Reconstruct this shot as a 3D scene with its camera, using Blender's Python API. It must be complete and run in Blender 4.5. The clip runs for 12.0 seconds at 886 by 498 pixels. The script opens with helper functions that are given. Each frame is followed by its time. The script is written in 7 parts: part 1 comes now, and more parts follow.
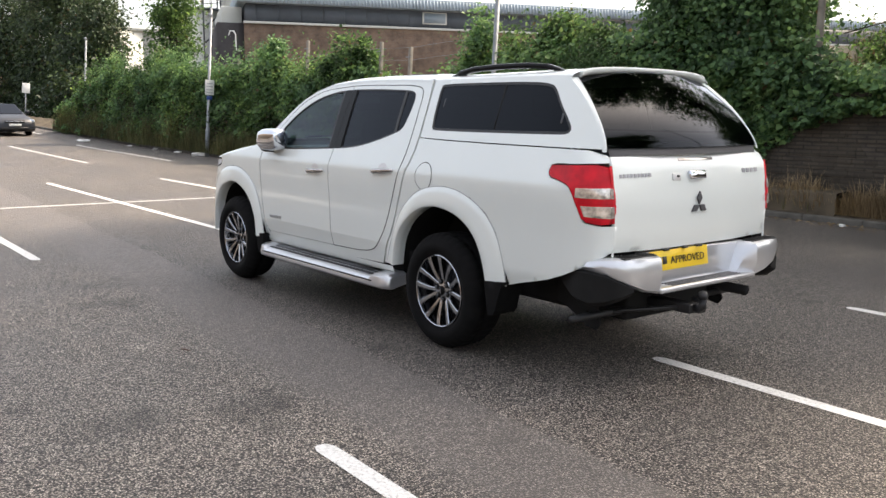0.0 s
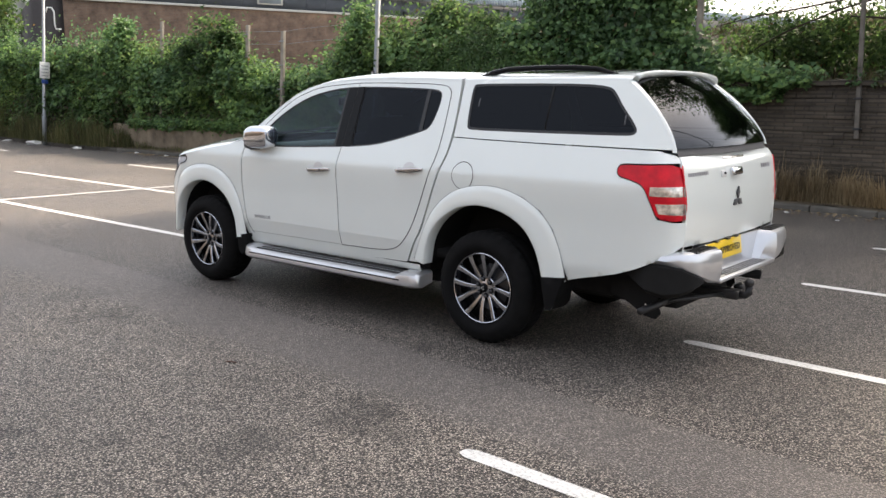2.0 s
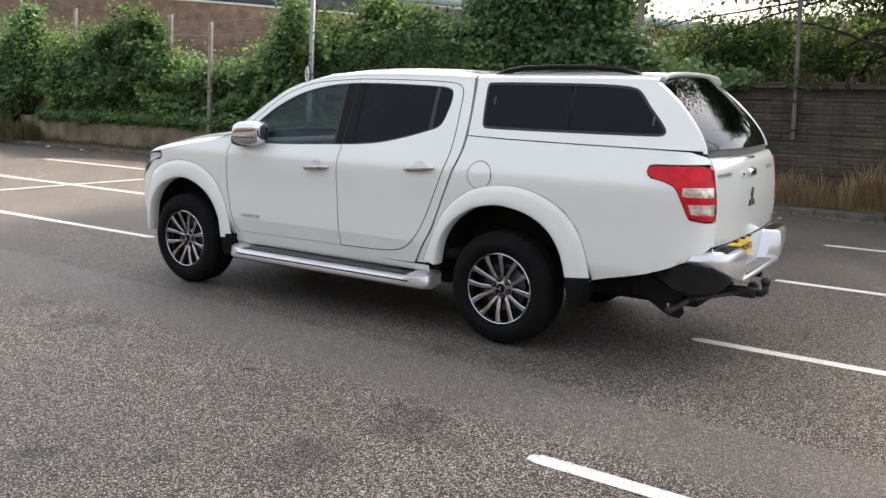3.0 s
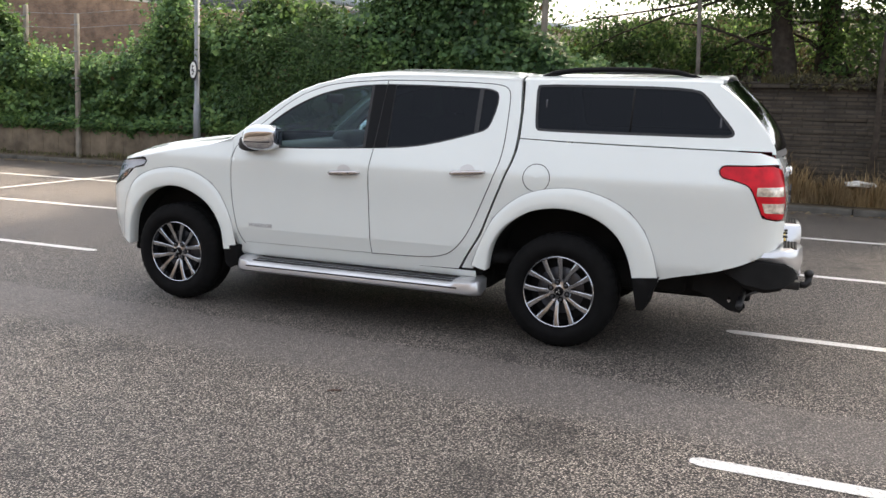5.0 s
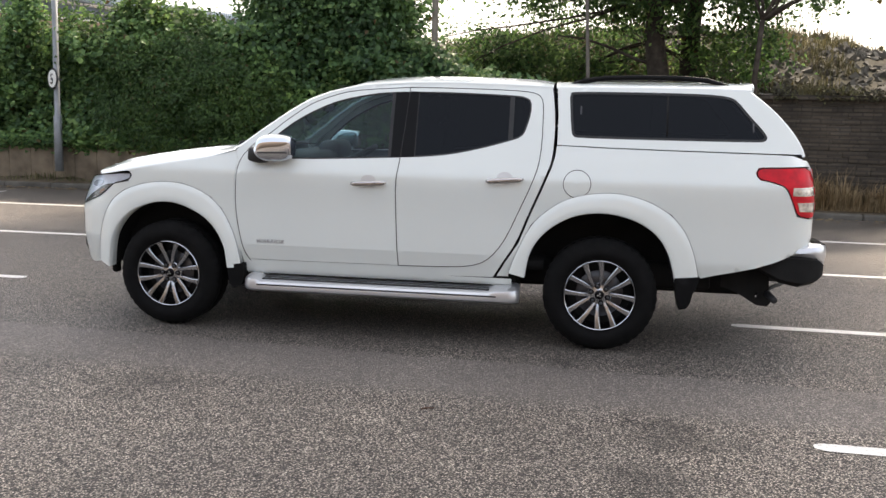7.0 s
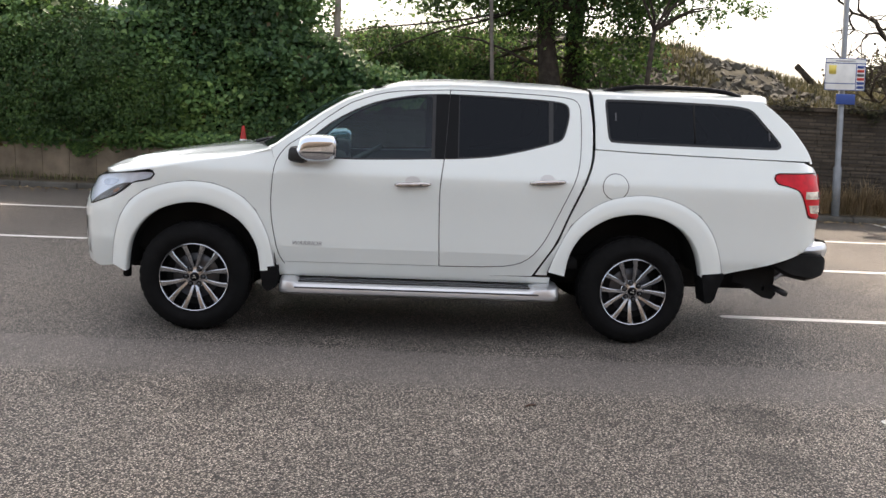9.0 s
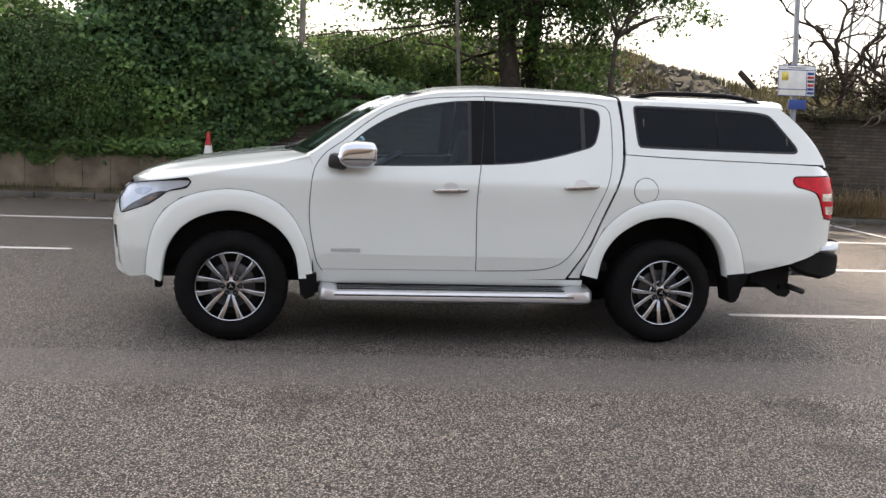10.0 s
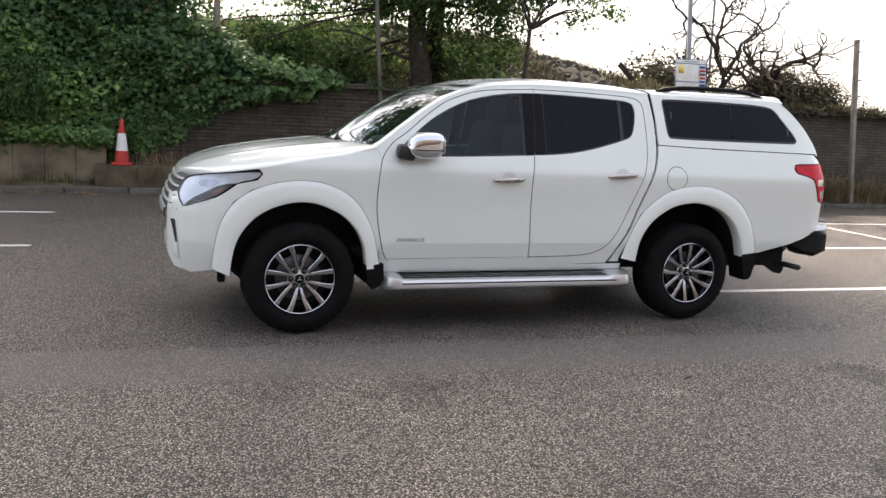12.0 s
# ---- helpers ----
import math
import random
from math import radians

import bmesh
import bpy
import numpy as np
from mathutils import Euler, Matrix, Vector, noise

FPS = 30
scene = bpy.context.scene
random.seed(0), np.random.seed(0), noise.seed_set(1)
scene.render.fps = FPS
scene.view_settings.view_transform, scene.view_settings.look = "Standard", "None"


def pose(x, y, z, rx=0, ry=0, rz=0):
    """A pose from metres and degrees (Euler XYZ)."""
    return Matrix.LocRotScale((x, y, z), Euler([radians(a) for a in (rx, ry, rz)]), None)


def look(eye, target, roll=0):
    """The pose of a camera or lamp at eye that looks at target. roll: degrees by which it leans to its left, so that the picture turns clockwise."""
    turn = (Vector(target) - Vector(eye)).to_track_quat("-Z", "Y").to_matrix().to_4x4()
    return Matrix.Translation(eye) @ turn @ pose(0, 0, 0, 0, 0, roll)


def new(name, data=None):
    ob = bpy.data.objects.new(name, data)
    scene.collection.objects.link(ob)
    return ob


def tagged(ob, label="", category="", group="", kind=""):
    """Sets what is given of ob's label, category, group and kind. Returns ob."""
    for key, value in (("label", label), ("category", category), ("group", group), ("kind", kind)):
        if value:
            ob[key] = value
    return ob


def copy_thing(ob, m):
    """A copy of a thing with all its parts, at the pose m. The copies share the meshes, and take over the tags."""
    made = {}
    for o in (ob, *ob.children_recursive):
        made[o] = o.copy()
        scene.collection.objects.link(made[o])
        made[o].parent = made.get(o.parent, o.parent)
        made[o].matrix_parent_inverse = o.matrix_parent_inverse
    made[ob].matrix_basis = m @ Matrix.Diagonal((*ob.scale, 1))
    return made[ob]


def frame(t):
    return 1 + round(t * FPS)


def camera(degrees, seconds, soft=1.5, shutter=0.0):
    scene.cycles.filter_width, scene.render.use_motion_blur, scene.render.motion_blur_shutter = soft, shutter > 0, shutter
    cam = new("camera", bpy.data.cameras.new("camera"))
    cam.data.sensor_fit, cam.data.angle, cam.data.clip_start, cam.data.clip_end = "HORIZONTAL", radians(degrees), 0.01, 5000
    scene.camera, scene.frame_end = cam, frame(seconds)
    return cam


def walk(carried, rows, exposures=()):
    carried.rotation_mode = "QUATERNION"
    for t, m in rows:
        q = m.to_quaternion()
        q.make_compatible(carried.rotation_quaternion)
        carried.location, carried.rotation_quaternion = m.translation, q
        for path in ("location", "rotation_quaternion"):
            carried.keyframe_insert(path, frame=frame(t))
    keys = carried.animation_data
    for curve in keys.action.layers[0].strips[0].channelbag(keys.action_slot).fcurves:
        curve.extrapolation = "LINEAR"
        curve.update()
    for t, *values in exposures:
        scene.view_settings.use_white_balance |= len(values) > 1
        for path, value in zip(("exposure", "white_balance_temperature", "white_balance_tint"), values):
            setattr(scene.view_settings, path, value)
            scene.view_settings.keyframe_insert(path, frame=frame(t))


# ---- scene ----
from mathutils.geometry import delaunay_2d_cdt

cam = camera(54.5, 12.0)
PATH = [
    (0, (7.254, -3.333, 1.483), (5.704, -2.107, 1.176), 0.5),
    (0.5, (7.002, -3.588, 1.493), (5.521, -2.278, 1.188), 1.4),
    (1, (6.797, -3.921, 1.581), (5.387, -2.541, 1.256), 1.5),
    (1.5, (6.561, -4.142, 1.591), (5.221, -2.697, 1.252), 0.6),
    (2, (6.3, -4.38, 1.594), (5.043, -2.864, 1.247), 0.4),
    (2.5, (6.008, -4.613, 1.597), (4.838, -3.031, 1.241), 0.8),
    (3, (5.65, -4.738, 1.596), (4.576, -3.089, 1.243), 1.3),
    (3.5, (5.285, -4.932, 1.604), (4.299, -3.226, 1.259), 1.3),
    (3.7, (5.118, -4.999, 1.602), (4.172, -3.27, 1.263), 1.6),
    (5.3, (4.084, -5.301, 1.613), (3.417, -3.448, 1.266), 0.8),
    (5.5, (3.93, -5.301, 1.567), (3.305, -3.431, 1.234), 0.5),
    (6, (3.595, -5.398, 1.553), (3.075, -3.493, 1.236), 0.0),
    (6.5, (3.232, -5.561, 1.567), (2.831, -3.628, 1.245), 0.1),
    (7, (2.856, -5.588, 1.557), (2.544, -3.639, 1.235), 1.1),
    (7.2, (2.707, -5.61, 1.562), (2.425, -3.656, 1.24), 1.3),
    (8.8, (1.527, -5.723, 1.558), (1.581, -3.751, 1.229), 2.6),
    (9, (1.346, -5.758, 1.564), (1.457, -3.787, 1.243), 2.6),
    (9.5, (0.972, -5.71, 1.535), (1.176, -3.744, 1.229), 2.6),
    (10, (0.572, -5.731, 1.543), (0.858, -3.775, 1.24), 2.5),
    (10.5, (0.156, -5.725, 1.54), (0.541, -3.786, 1.236), 3.0),
    (11, (-0.22, -5.638, 1.543), (0.243, -3.715, 1.246), 3.1),
    (11.5, (-0.632, -5.64, 1.531), (-0.066, -3.744, 1.238), 3.1),
    (12, (-0.983, -5.526, 1.508), (-0.321, -3.666, 1.192), 2.9),
]
walk(cam, [(t, look(eye, target, roll)) for t, eye, target, roll in PATH], [(0, 1.08, 6880, 11), (2.5, 1.16, 6880, 11), (5.5, 1.22, 6880, 11), (7.2, 1.18, 6900, 11.5), (9.5, 1.10, 6920, 12), (12, 1.06, 6850, 13)])

# ---- world, sun, exposure ----
world = bpy.data.worlds.new("world")
scene.world = world
world.use_nodes = True
wn = world.node_tree.nodes
sky = wn.new("ShaderNodeTexSky")
sky.sky_type, sky.sun_disc = "NISHITA", False
SUN_AZ, SUN_EL = 4.0, 50.0   # degrees: azimuth from +y towards +x, height
sky.sun_elevation, sky.sun_rotation = radians(SUN_EL), radians(SUN_AZ)
sky.air_density, sky.dust_density, sky.ozone_density = 1.0, 4.0, 1.0
back = wn["Background"]
back.inputs["Strength"].default_value = 0.105
world.node_tree.links.new(sky.outputs["Color"], back.inputs["Color"])
# high even cloud over the clear sky's gradient
veil, both_skies = wn.new("ShaderNodeBackground"), wn.new("ShaderNodeAddShader")
# the cloud is brightest round the sun and thins to a bluer grey away from it
sky_dir, towards_sun = wn.new("ShaderNodeTexCoord"), wn.new("ShaderNodeVectorMath")
towards_sun.operation = "DOT_PRODUCT"
world.node_tree.links.new(sky_dir.outputs["Generated"], towards_sun.inputs[0])
towards_sun.inputs[1].default_value = (math.sin(radians(SUN_AZ)) * math.cos(radians(SUN_EL)), math.cos(radians(SUN_AZ)) * math.cos(radians(SUN_EL)), math.sin(radians(SUN_EL)))
cloud_glow = wn.new("ShaderNodeMapRange")
for slot, value in (("From Min", -0.35), ("From Max", 0.95), ("To Min", 0.29), ("To Max", 0.53)):
    cloud_glow.inputs[slot].default_value = value
world.node_tree.links.new(towards_sun.outputs["Value"], cloud_glow.inputs["Value"])
cloud_tone = wn.new("ShaderNodeValToRGB")
cloud_tone.color_ramp.elements[0].position, cloud_tone.color_ramp.elements[0].color = 0.32, (0.975, 0.985, 1.0, 1)
cloud_tone.color_ramp.elements[1].position, cloud_tone.color_ramp.elements[1].color = 0.50, (1.0, 0.985, 0.965, 1)
world.node_tree.links.new(cloud_glow.outputs[0], cloud_tone.inputs["Fac"])
world.node_tree.links.new(cloud_tone.outputs["Color"], veil.inputs["Color"])
world.node_tree.links.new(cloud_glow.outputs[0], veil.inputs["Strength"])
world.node_tree.links.new(back.outputs[0], both_skies.inputs[0])
world.node_tree.links.new(veil.outputs[0], both_skies.inputs[1])
world.node_tree.links.new(both_skies.outputs[0], wn["World Output"].inputs["Surface"])
sun_data = bpy.data.lights.new("sun", "SUN")
sun_data.energy, sun_data.angle, sun_data.color = 3.4, radians(3), (1.0, 0.88, 0.74)
sun = new("sun", sun_data)
sd = Vector((math.sin(radians(SUN_AZ)) * math.cos(radians(SUN_EL)), math.cos(radians(SUN_AZ)) * math.cos(radians(SUN_EL)), math.sin(radians(SUN_EL))))
sun.matrix_world = look(sd * 60, (0, 0, 0))


# ---- materials ----
def material(name):
    m = bpy.data.materials.new(name)
    m.use_nodes = True
    t = m.node_tree
    return m, t.nodes, t.links, t.nodes["Principled BSDF"]


def ramp(nodes, stops):
    r = nodes.new("ShaderNodeValToRGB")
    e = r.color_ramp.elements
    while len(e) < len(stops):
        e.new(0.5)
    for el, (p, c) in zip(e, stops):
        el.position, el.color = p, (*c, 1)
    return r


def noise_tex(nodes, links, scale, detail=4, rough=0.55, vec=None):
    n = nodes.new("ShaderNodeTexNoise")
    n.inputs["Scale"].default_value, n.inputs["Detail"].default_value, n.inputs["Roughness"].default_value = scale, detail, rough
    if vec is None:
        g = nodes.new("ShaderNodeNewGeometry")
        vec = g.outputs["Position"]
    links.new(vec, n.inputs["Vector"])
    return n


def mixc(nodes, links, fac, a, b, mode="MIX"):
    m = nodes.new("ShaderNodeMix")
    m.data_type, m.blend_type = "RGBA", mode
    for sock, v in ((m.inputs[0], fac), (m.inputs[6], a), (m.inputs[7], b)):
        if isinstance(v, (int, float)):
            sock.default_value = v
        elif isinstance(v, tuple):
            sock.default_value = (*v, 1)
        else:
            links.new(v, sock)
    return m.outputs[2]


def bump(nodes, links, bsdf, height, strength, dist):
    b = nodes.new("ShaderNodeBump")
    b.inputs["Strength"].default_value, b.inputs["Distance"].default_value = strength, dist
    links.new(height, b.inputs["Height"])
    links.new(b.outputs["Normal"], bsdf.inputs["Normal"])
    return b


def plain(name, color, rough=0.5, metal=0.0, coat=0.0, vary=0.12, scale=6.0, spec=0.5, bumpy=0.0, bscale=60.0):
    """A surface of one colour with soft uneven wear."""
    m, n, l, p = material(name)
    t = noise_tex(n, l, scale, 5)
    lo = tuple(c * (1 - vary) for c in color)
    hi = tuple(min(1, c * (1 + vary)) for c in color)
    r = ramp(n, [(0.3, lo), (0.7, hi)])
    l.new(t.outputs["Fac"], r.inputs["Fac"])
    l.new(r.outputs["Color"], p.inputs["Base Color"])
    p.inputs["Roughness"].default_value, p.inputs["Metallic"].default_value = rough, metal
    p.inputs["Coat Weight"].default_value, p.inputs["Coat Roughness"].default_value = coat, 0.04
    p.inputs["Specular IOR Level"].default_value = spec
    if bumpy:
        b = noise_tex(n, l, bscale, 3)
        bump(n, l, p, b.outputs["Fac"], bumpy, 0.004)
    return m


def glass(name, tint, ior=1.5, rough=0.0):
    """A thin pane: clear or tinted, with gloss that grows towards grazing views on both faces."""
    m, n, l, p = material(name)
    n.remove(p)
    tr, gl, lw, mx = (n.new("ShaderNodeBsdfTransparent"), n.new("ShaderNodeBsdfGlossy"), n.new("ShaderNodeLayerWeight"), n.new("ShaderNodeMixShader"))
    tr.inputs["Color"].default_value = (*tint, 1)
    gl.inputs["Roughness"].default_value = rough
    gl.inputs["Color"].default_value = (0.84, 0.90, 1.0, 1)
    lw.inputs["Blend"].default_value = 0.5
    steep, gloss = n.new("ShaderNodeMath"), n.new("ShaderNodeMath")
    steep.operation, gloss.operation = "POWER", "MULTIPLY_ADD"
    steep.inputs[1].default_value = 5.0
    f0 = ((ior - 1) / (ior + 1)) ** 2
    gloss.inputs[1].default_value, gloss.inputs[2].default_value = 1 - f0, f0
    l.new(lw.outputs["Facing"], steep.inputs[0])
    l.new(steep.outputs[0], gloss.inputs[0])
    l.new(gloss.outputs[0], mx.inputs["Fac"])
    l.new(tr.outputs["BSDF"], mx.inputs[1])
    l.new(gl.outputs["BSDF"], mx.inputs[2])
    l.new(mx.outputs["Shader"], n["Material Output"].inputs["Surface"])
    return m


def leafy(name, stops, trans=0.35, rough=0.5):
    m, n, l, p = material(name)
    g = n.new("ShaderNodeNewGeometry")
    r = ramp(n, stops)
    big = noise_tex(n, l, 0.9, 3)
    add = n.new("ShaderNodeMath")
    add.operation = "MULTIPLY_ADD"
    l.new(big.outputs["Fac"], add.inputs[0])
    add.inputs[1].default_value = 0.9
    sub = n.new("ShaderNodeMath")
    sub.operation = "MULTIPLY_ADD"
    l.new(g.outputs["Random Per Island"], sub.inputs[0])
    sub.inputs[1].default_value, sub.inputs[2].default_value = 0.75, -0.3
    l.new(sub.outputs[0], add.inputs[2])
    l.new(add.outputs[0], r.inputs["Fac"])
    # broad duller patches, and a scatter of withered leaves
    broad = noise_tex(n, l, 0.33, 4, 0.6)
    tone = ramp(n, [(0.36, (0.62, 0.66, 0.70)), (0.52, (1.0, 1.0, 1.0)), (0.68, (1.18, 1.12, 0.95))])
    l.new(broad.outputs["Fac"], tone.inputs["Fac"])
    col = mixc(n, l, 1.0, r.outputs["Color"], tone.outputs["Color"], "MULTIPLY")
    dead = n.new("ShaderNodeMath")
    dead.operation = "GREATER_THAN"
    l.new(g.outputs["Random Per Island"], dead.inputs[0])
    dead.inputs[1].default_value = 0.985
    col = mixc(n, l, dead.outputs[0], col, (0.12, 0.085, 0.035))
    l.new(col, p.inputs["Base Color"])
    p.inputs["Roughness"].default_value = rough
    p.inputs["Specular IOR Level"].default_value = 0.4
    tl, mx = n.new("ShaderNodeBsdfTranslucent"), n.new("ShaderNodeMixShader")
    l.new(col, tl.inputs["Color"])
    mx.inputs["Fac"].default_value = trans
    l.new(p.outputs["BSDF"], mx.inputs[1])
    l.new(tl.outputs["BSDF"], mx.inputs[2])
    l.new(mx.outputs["Shader"], n["Material Output"].inputs["Surface"])
    return m


def asphalt_material():
    m, n, l, p = material("asphalt")
    g = n.new("ShaderNodeNewGeometry")
    pos = g.outputs["Position"]
    v = n.new("ShaderNodeTexVoronoi")
    v.inputs["Scale"].default_value = 112
    l.new(pos, v.inputs["Vector"])
    chips = ramp(n, [(0.10, (0.044, 0.0395, 0.0355)), (0.34, (0.190, 0.170, 0.152)), (0.60, (0.365, 0.327, 0.292)), (0.90, (0.66, 0.595, 0.53))])
    l.new(v.outputs["Color"], chips.inputs["Fac"])
    # dark gaps between the chippings
    pits = ramp(n, [(0.20, (1.35, 1.35, 1.35)), (0.38, (0.95, 0.95, 0.95)), (0.60, (0.10, 0.10, 0.10))])
    l.new(v.outputs["Distance"], pits.inputs["Fac"])
    fine = noise_tex(n, l, 160, 4, 0.7, pos)
    fr = ramp(n, [(0.35, (0.45, 0.45, 0.45)), (0.7, (1.4, 1.4, 1.4))])
    l.new(fine.outputs["Fac"], fr.inputs["Fac"])
    c = mixc(n, l, 1.0, mixc(n, l, 1.0, chips.outputs["Color"], pits.outputs["Color"], "MULTIPLY"), fr.outputs["Color"], "MULTIPLY")
    # broad patches, worn paler lanes and oil stains
    big = noise_tex(n, l, 0.35, 6, 0.6, pos)
    br = ramp(n, [(0.32, (0.72, 0.71, 0.71)), (0.55, (1.0, 0.99, 0.97)), (0.75, (1.3, 1.27, 1.22))])
    l.new(big.outputs["Fac"], br.inputs["Fac"])
    c = mixc(n, l, 1.0, c, br.outputs["Color"], "MULTIPLY")
    spots = noise_tex(n, l, 1.7, 3, 0.5, pos)
    sr = ramp(n, [(0.27, (0.45, 0.45, 0.45)), (0.36, (1, 1, 1))])
    l.new(spots.outputs["Fac"], sr.inputs["Fac"])
    c = mixc(n, l, 1.0, c, sr.outputs["Color"], "MULTIPLY")
    # old oil and damp marks
    wn_ = noise_tex(n, l, 4.0, 5, 0.65, pos)
    for sx, sy, sr_, dk in ((0.45, -1.22, 0.22, 0.6), (3.33, -1.42, 0.16, 0.5), (3.18, -2.08, 0.2, 0.6), (-0.35, -0.97, 0.3, 0.75), (0.9, -2.9, 0.5, 0.8), (1.81, -1.54, 0.02, 1.4)):
        d = n.new("ShaderNodeVectorMath")
        d.operation = "DISTANCE"
        l.new(pos, d.inputs[0])
        d.inputs[1].default_value = (sx, sy, 0)
        ma = n.new("ShaderNodeMath")
        ma.operation = "MULTIPLY_ADD"
        l.new(wn_.outputs["Fac"], ma.inputs[0])
        ma.inputs[1].default_value = 0.9
        l.new(d.outputs["Value"], ma.inputs[2])
        mr = n.new("ShaderNodeMapRange")
        mr.inputs["From Min"].default_value, mr.inputs["From Max"].default_value = sr_ * 0.5 + 0.42, sr_ + 0.55
        mr.inputs["To Min"].default_value, mr.inputs["To Max"].default_value = dk, 1.0
        l.new(ma.outputs[0], mr.inputs["Value"])
        c = mixc(n, l, 1.0, c, mr.outputs[0], "MULTIPLY")
    # a smoother, paler strip between two laying seams that run slightly askew beside the truck
    sep = n.new("ShaderNodeSeparateXYZ")
    l.new(pos, sep.inputs[0])
    wob = noise_tex(n, l, 3.0, 3, 0.5, pos)
    ad, askew = n.new("ShaderNodeMath"), n.new("ShaderNodeMath")
    ad.operation = askew.operation = "MULTIPLY_ADD"
    l.new(sep.outputs["X"], askew.inputs[0])
    askew.inputs[1].default_value = 0.06
    l.new(sep.outputs["Y"], askew.inputs[2])
    l.new(wob.outputs["Fac"], ad.inputs[0])
    ad.inputs[1].default_value = 0.08
    l.new(askew.outputs[0], ad.inputs[2])
    seam, fade = n.new("ShaderNodeMapRange"), n.new("ShaderNodeMapRange")
    seam.inputs["From Min"].default_value, seam.inputs["From Max"].default_value = -0.245, -0.205
    fade.inputs["From Min"].default_value, fade.inputs["From Max"].default_value = -1.02, -0.80
    l.new(ad.outputs[0], seam.inputs["Value"])
    l.new(ad.outputs[0], fade.inputs["Value"])
    near_side = mixc(n, l, 1.0, c, (1.1, 1.08, 1.05), "MULTIPLY")
    worn = mixc(n, l, 0.5, c, (0.160, 0.142, 0.129))
    beyond = mixc(n, l, 1.0, c, (0.88, 0.87, 0.86), "MULTIPLY")
    c = mixc(n, l, seam.outputs[0], mixc(n, l, fade.outputs[0], near_side, worn), beyond)
    l.new(c, p.inputs["Base Color"])
    rr = ramp(n, [(0.3, (0.45, 0.45, 0.45)), (0.8, (0.7, 0.7, 0.7))])
    l.new(big.outputs["Fac"], rr.inputs["Fac"])
    l.new(rr.outputs["Color"], p.inputs["Roughness"])
    p.inputs["Specular IOR Level"].default_value = 0.4
    bump(n, l, p, v.outputs["Distance"], 1.0, 0.009)
    return m


def line_material():
    m, n, l, p = material("road_paint")
    a = noise_tex(n, l, 60, 5, 0.7)
    r = ramp(n, [(0.3, (0.28, 0.27, 0.25)), (0.45, (0.62, 0.61, 0.58)), (0.7, (0.78, 0.77, 0.74))])
    l.new(a.outputs["Fac"], r.inputs["Fac"])
    l.new(r.outputs["Color"], p.inputs["Base Color"])
    p.inputs["Roughness"].default_value = 0.7
    bump(n, l, p, a.outputs["Fac"], 0.5, 0.003)
    return m


def masonry(name, c1, c2, mortar, scale, rough=0.9, bw=0.5, bh=0.25):
    """Courses of blocks on an upright plane along x or y."""
    m, n, l, p = material(name)
    g = n.new("ShaderNodeNewGeometry")
    sep, com = n.new("ShaderNodeSeparateXYZ"), n.new("ShaderNodeCombineXYZ")
    l.new(g.outputs["Position"], sep.inputs[0])
    ad = n.new("ShaderNodeMath")
    l.new(sep.outputs["X"], ad.inputs[0])
    l.new(sep.outputs["Y"], ad.inputs[1])
    l.new(ad.outputs[0], com.inputs[0])
    l.new(sep.outputs["Z"], com.inputs[1])
    b = n.new("ShaderNodeTexBrick")
    l.new(com.outputs[0], b.inputs["Vector"])
    b.inputs["Scale"].default_value, b.inputs["Brick Width"].default_value, b.inputs["Row Height"].default_value = scale, bw, bh
    b.inputs["Mortar Size"].default_value = 0.012
    b.inputs["Color1"].default_value, b.inputs["Color2"].default_value, b.inputs["Mortar"].default_value = (*c1, 1), (*c2, 1), (*mortar, 1)
    s = noise_tex(n, l, 1.7, 9, 0.68)
    r = ramp(n, [(0.3, (0.5, 0.5, 0.5)), (0.7, (1.3, 1.25, 1.2))])
    l.new(s.outputs["Fac"], r.inputs["Fac"])
    c = mixc(n, l, 1.0, b.outputs["Color"], r.outputs["Color"], "MULTIPLY")
    l.new(c, p.inputs["Base Color"])
    p.inputs["Roughness"].default_value = rough
    bump(n, l, p, s.outputs["Fac"], 0.4, 0.02)
    return m


M_PAINT = plain("white_paint", (0.742, 0.782, 0.756), 0.3, 0, 1.0, 0.02, 1.5)
M_CHROME = plain("chrome", (0.70, 0.725, 0.77), 0.06, 1.0, 0, 0.03)
M_SATIN = plain("satin_chrome", (0.46, 0.47, 0.49), 0.34, 0.9, 0, 0.05)
M_HANDLE = plain("handle_chrome", (0.5, 0.475, 0.465), 0.16, 1.0, 0, 0.1, 40)
M_JOINT = plain("door_joint", (0.045, 0.045, 0.046), 0.7)
M_SILVER = plain("silver_paint", (0.62, 0.63, 0.65), 0.28, 0.7, 0.6, 0.04)
M_ALLOY = plain("alloy", (0.41, 0.425, 0.45), 0.17, 1.0, 0.2, 0.12, 30)
M_DARK_ALLOY = plain("dark_alloy", (0.06, 0.06, 0.065), 0.35, 0.6, 0.3, 0.1)
M_BLACK = plain("black_plastic", (0.018, 0.018, 0.019), 0.45, 0, 0, 0.2, 8, 0.4, 0.15, 400)
M_GLOSS_BLACK = plain("gloss_black", (0.005, 0.005, 0.0055), 0.2, 0, 0.0, 0.1, 6, 0.12)
M_RUBBER = plain("tyre_rubber", (0.006, 0.006, 0.0062), 0.9, 0, 0, 0.3, 12, 0.15, 0.25, 120)
M_CHASSIS = plain("chassis_black", (0.012, 0.012, 0.012), 0.8, 0, 0, 0.3, 5, 0.2)
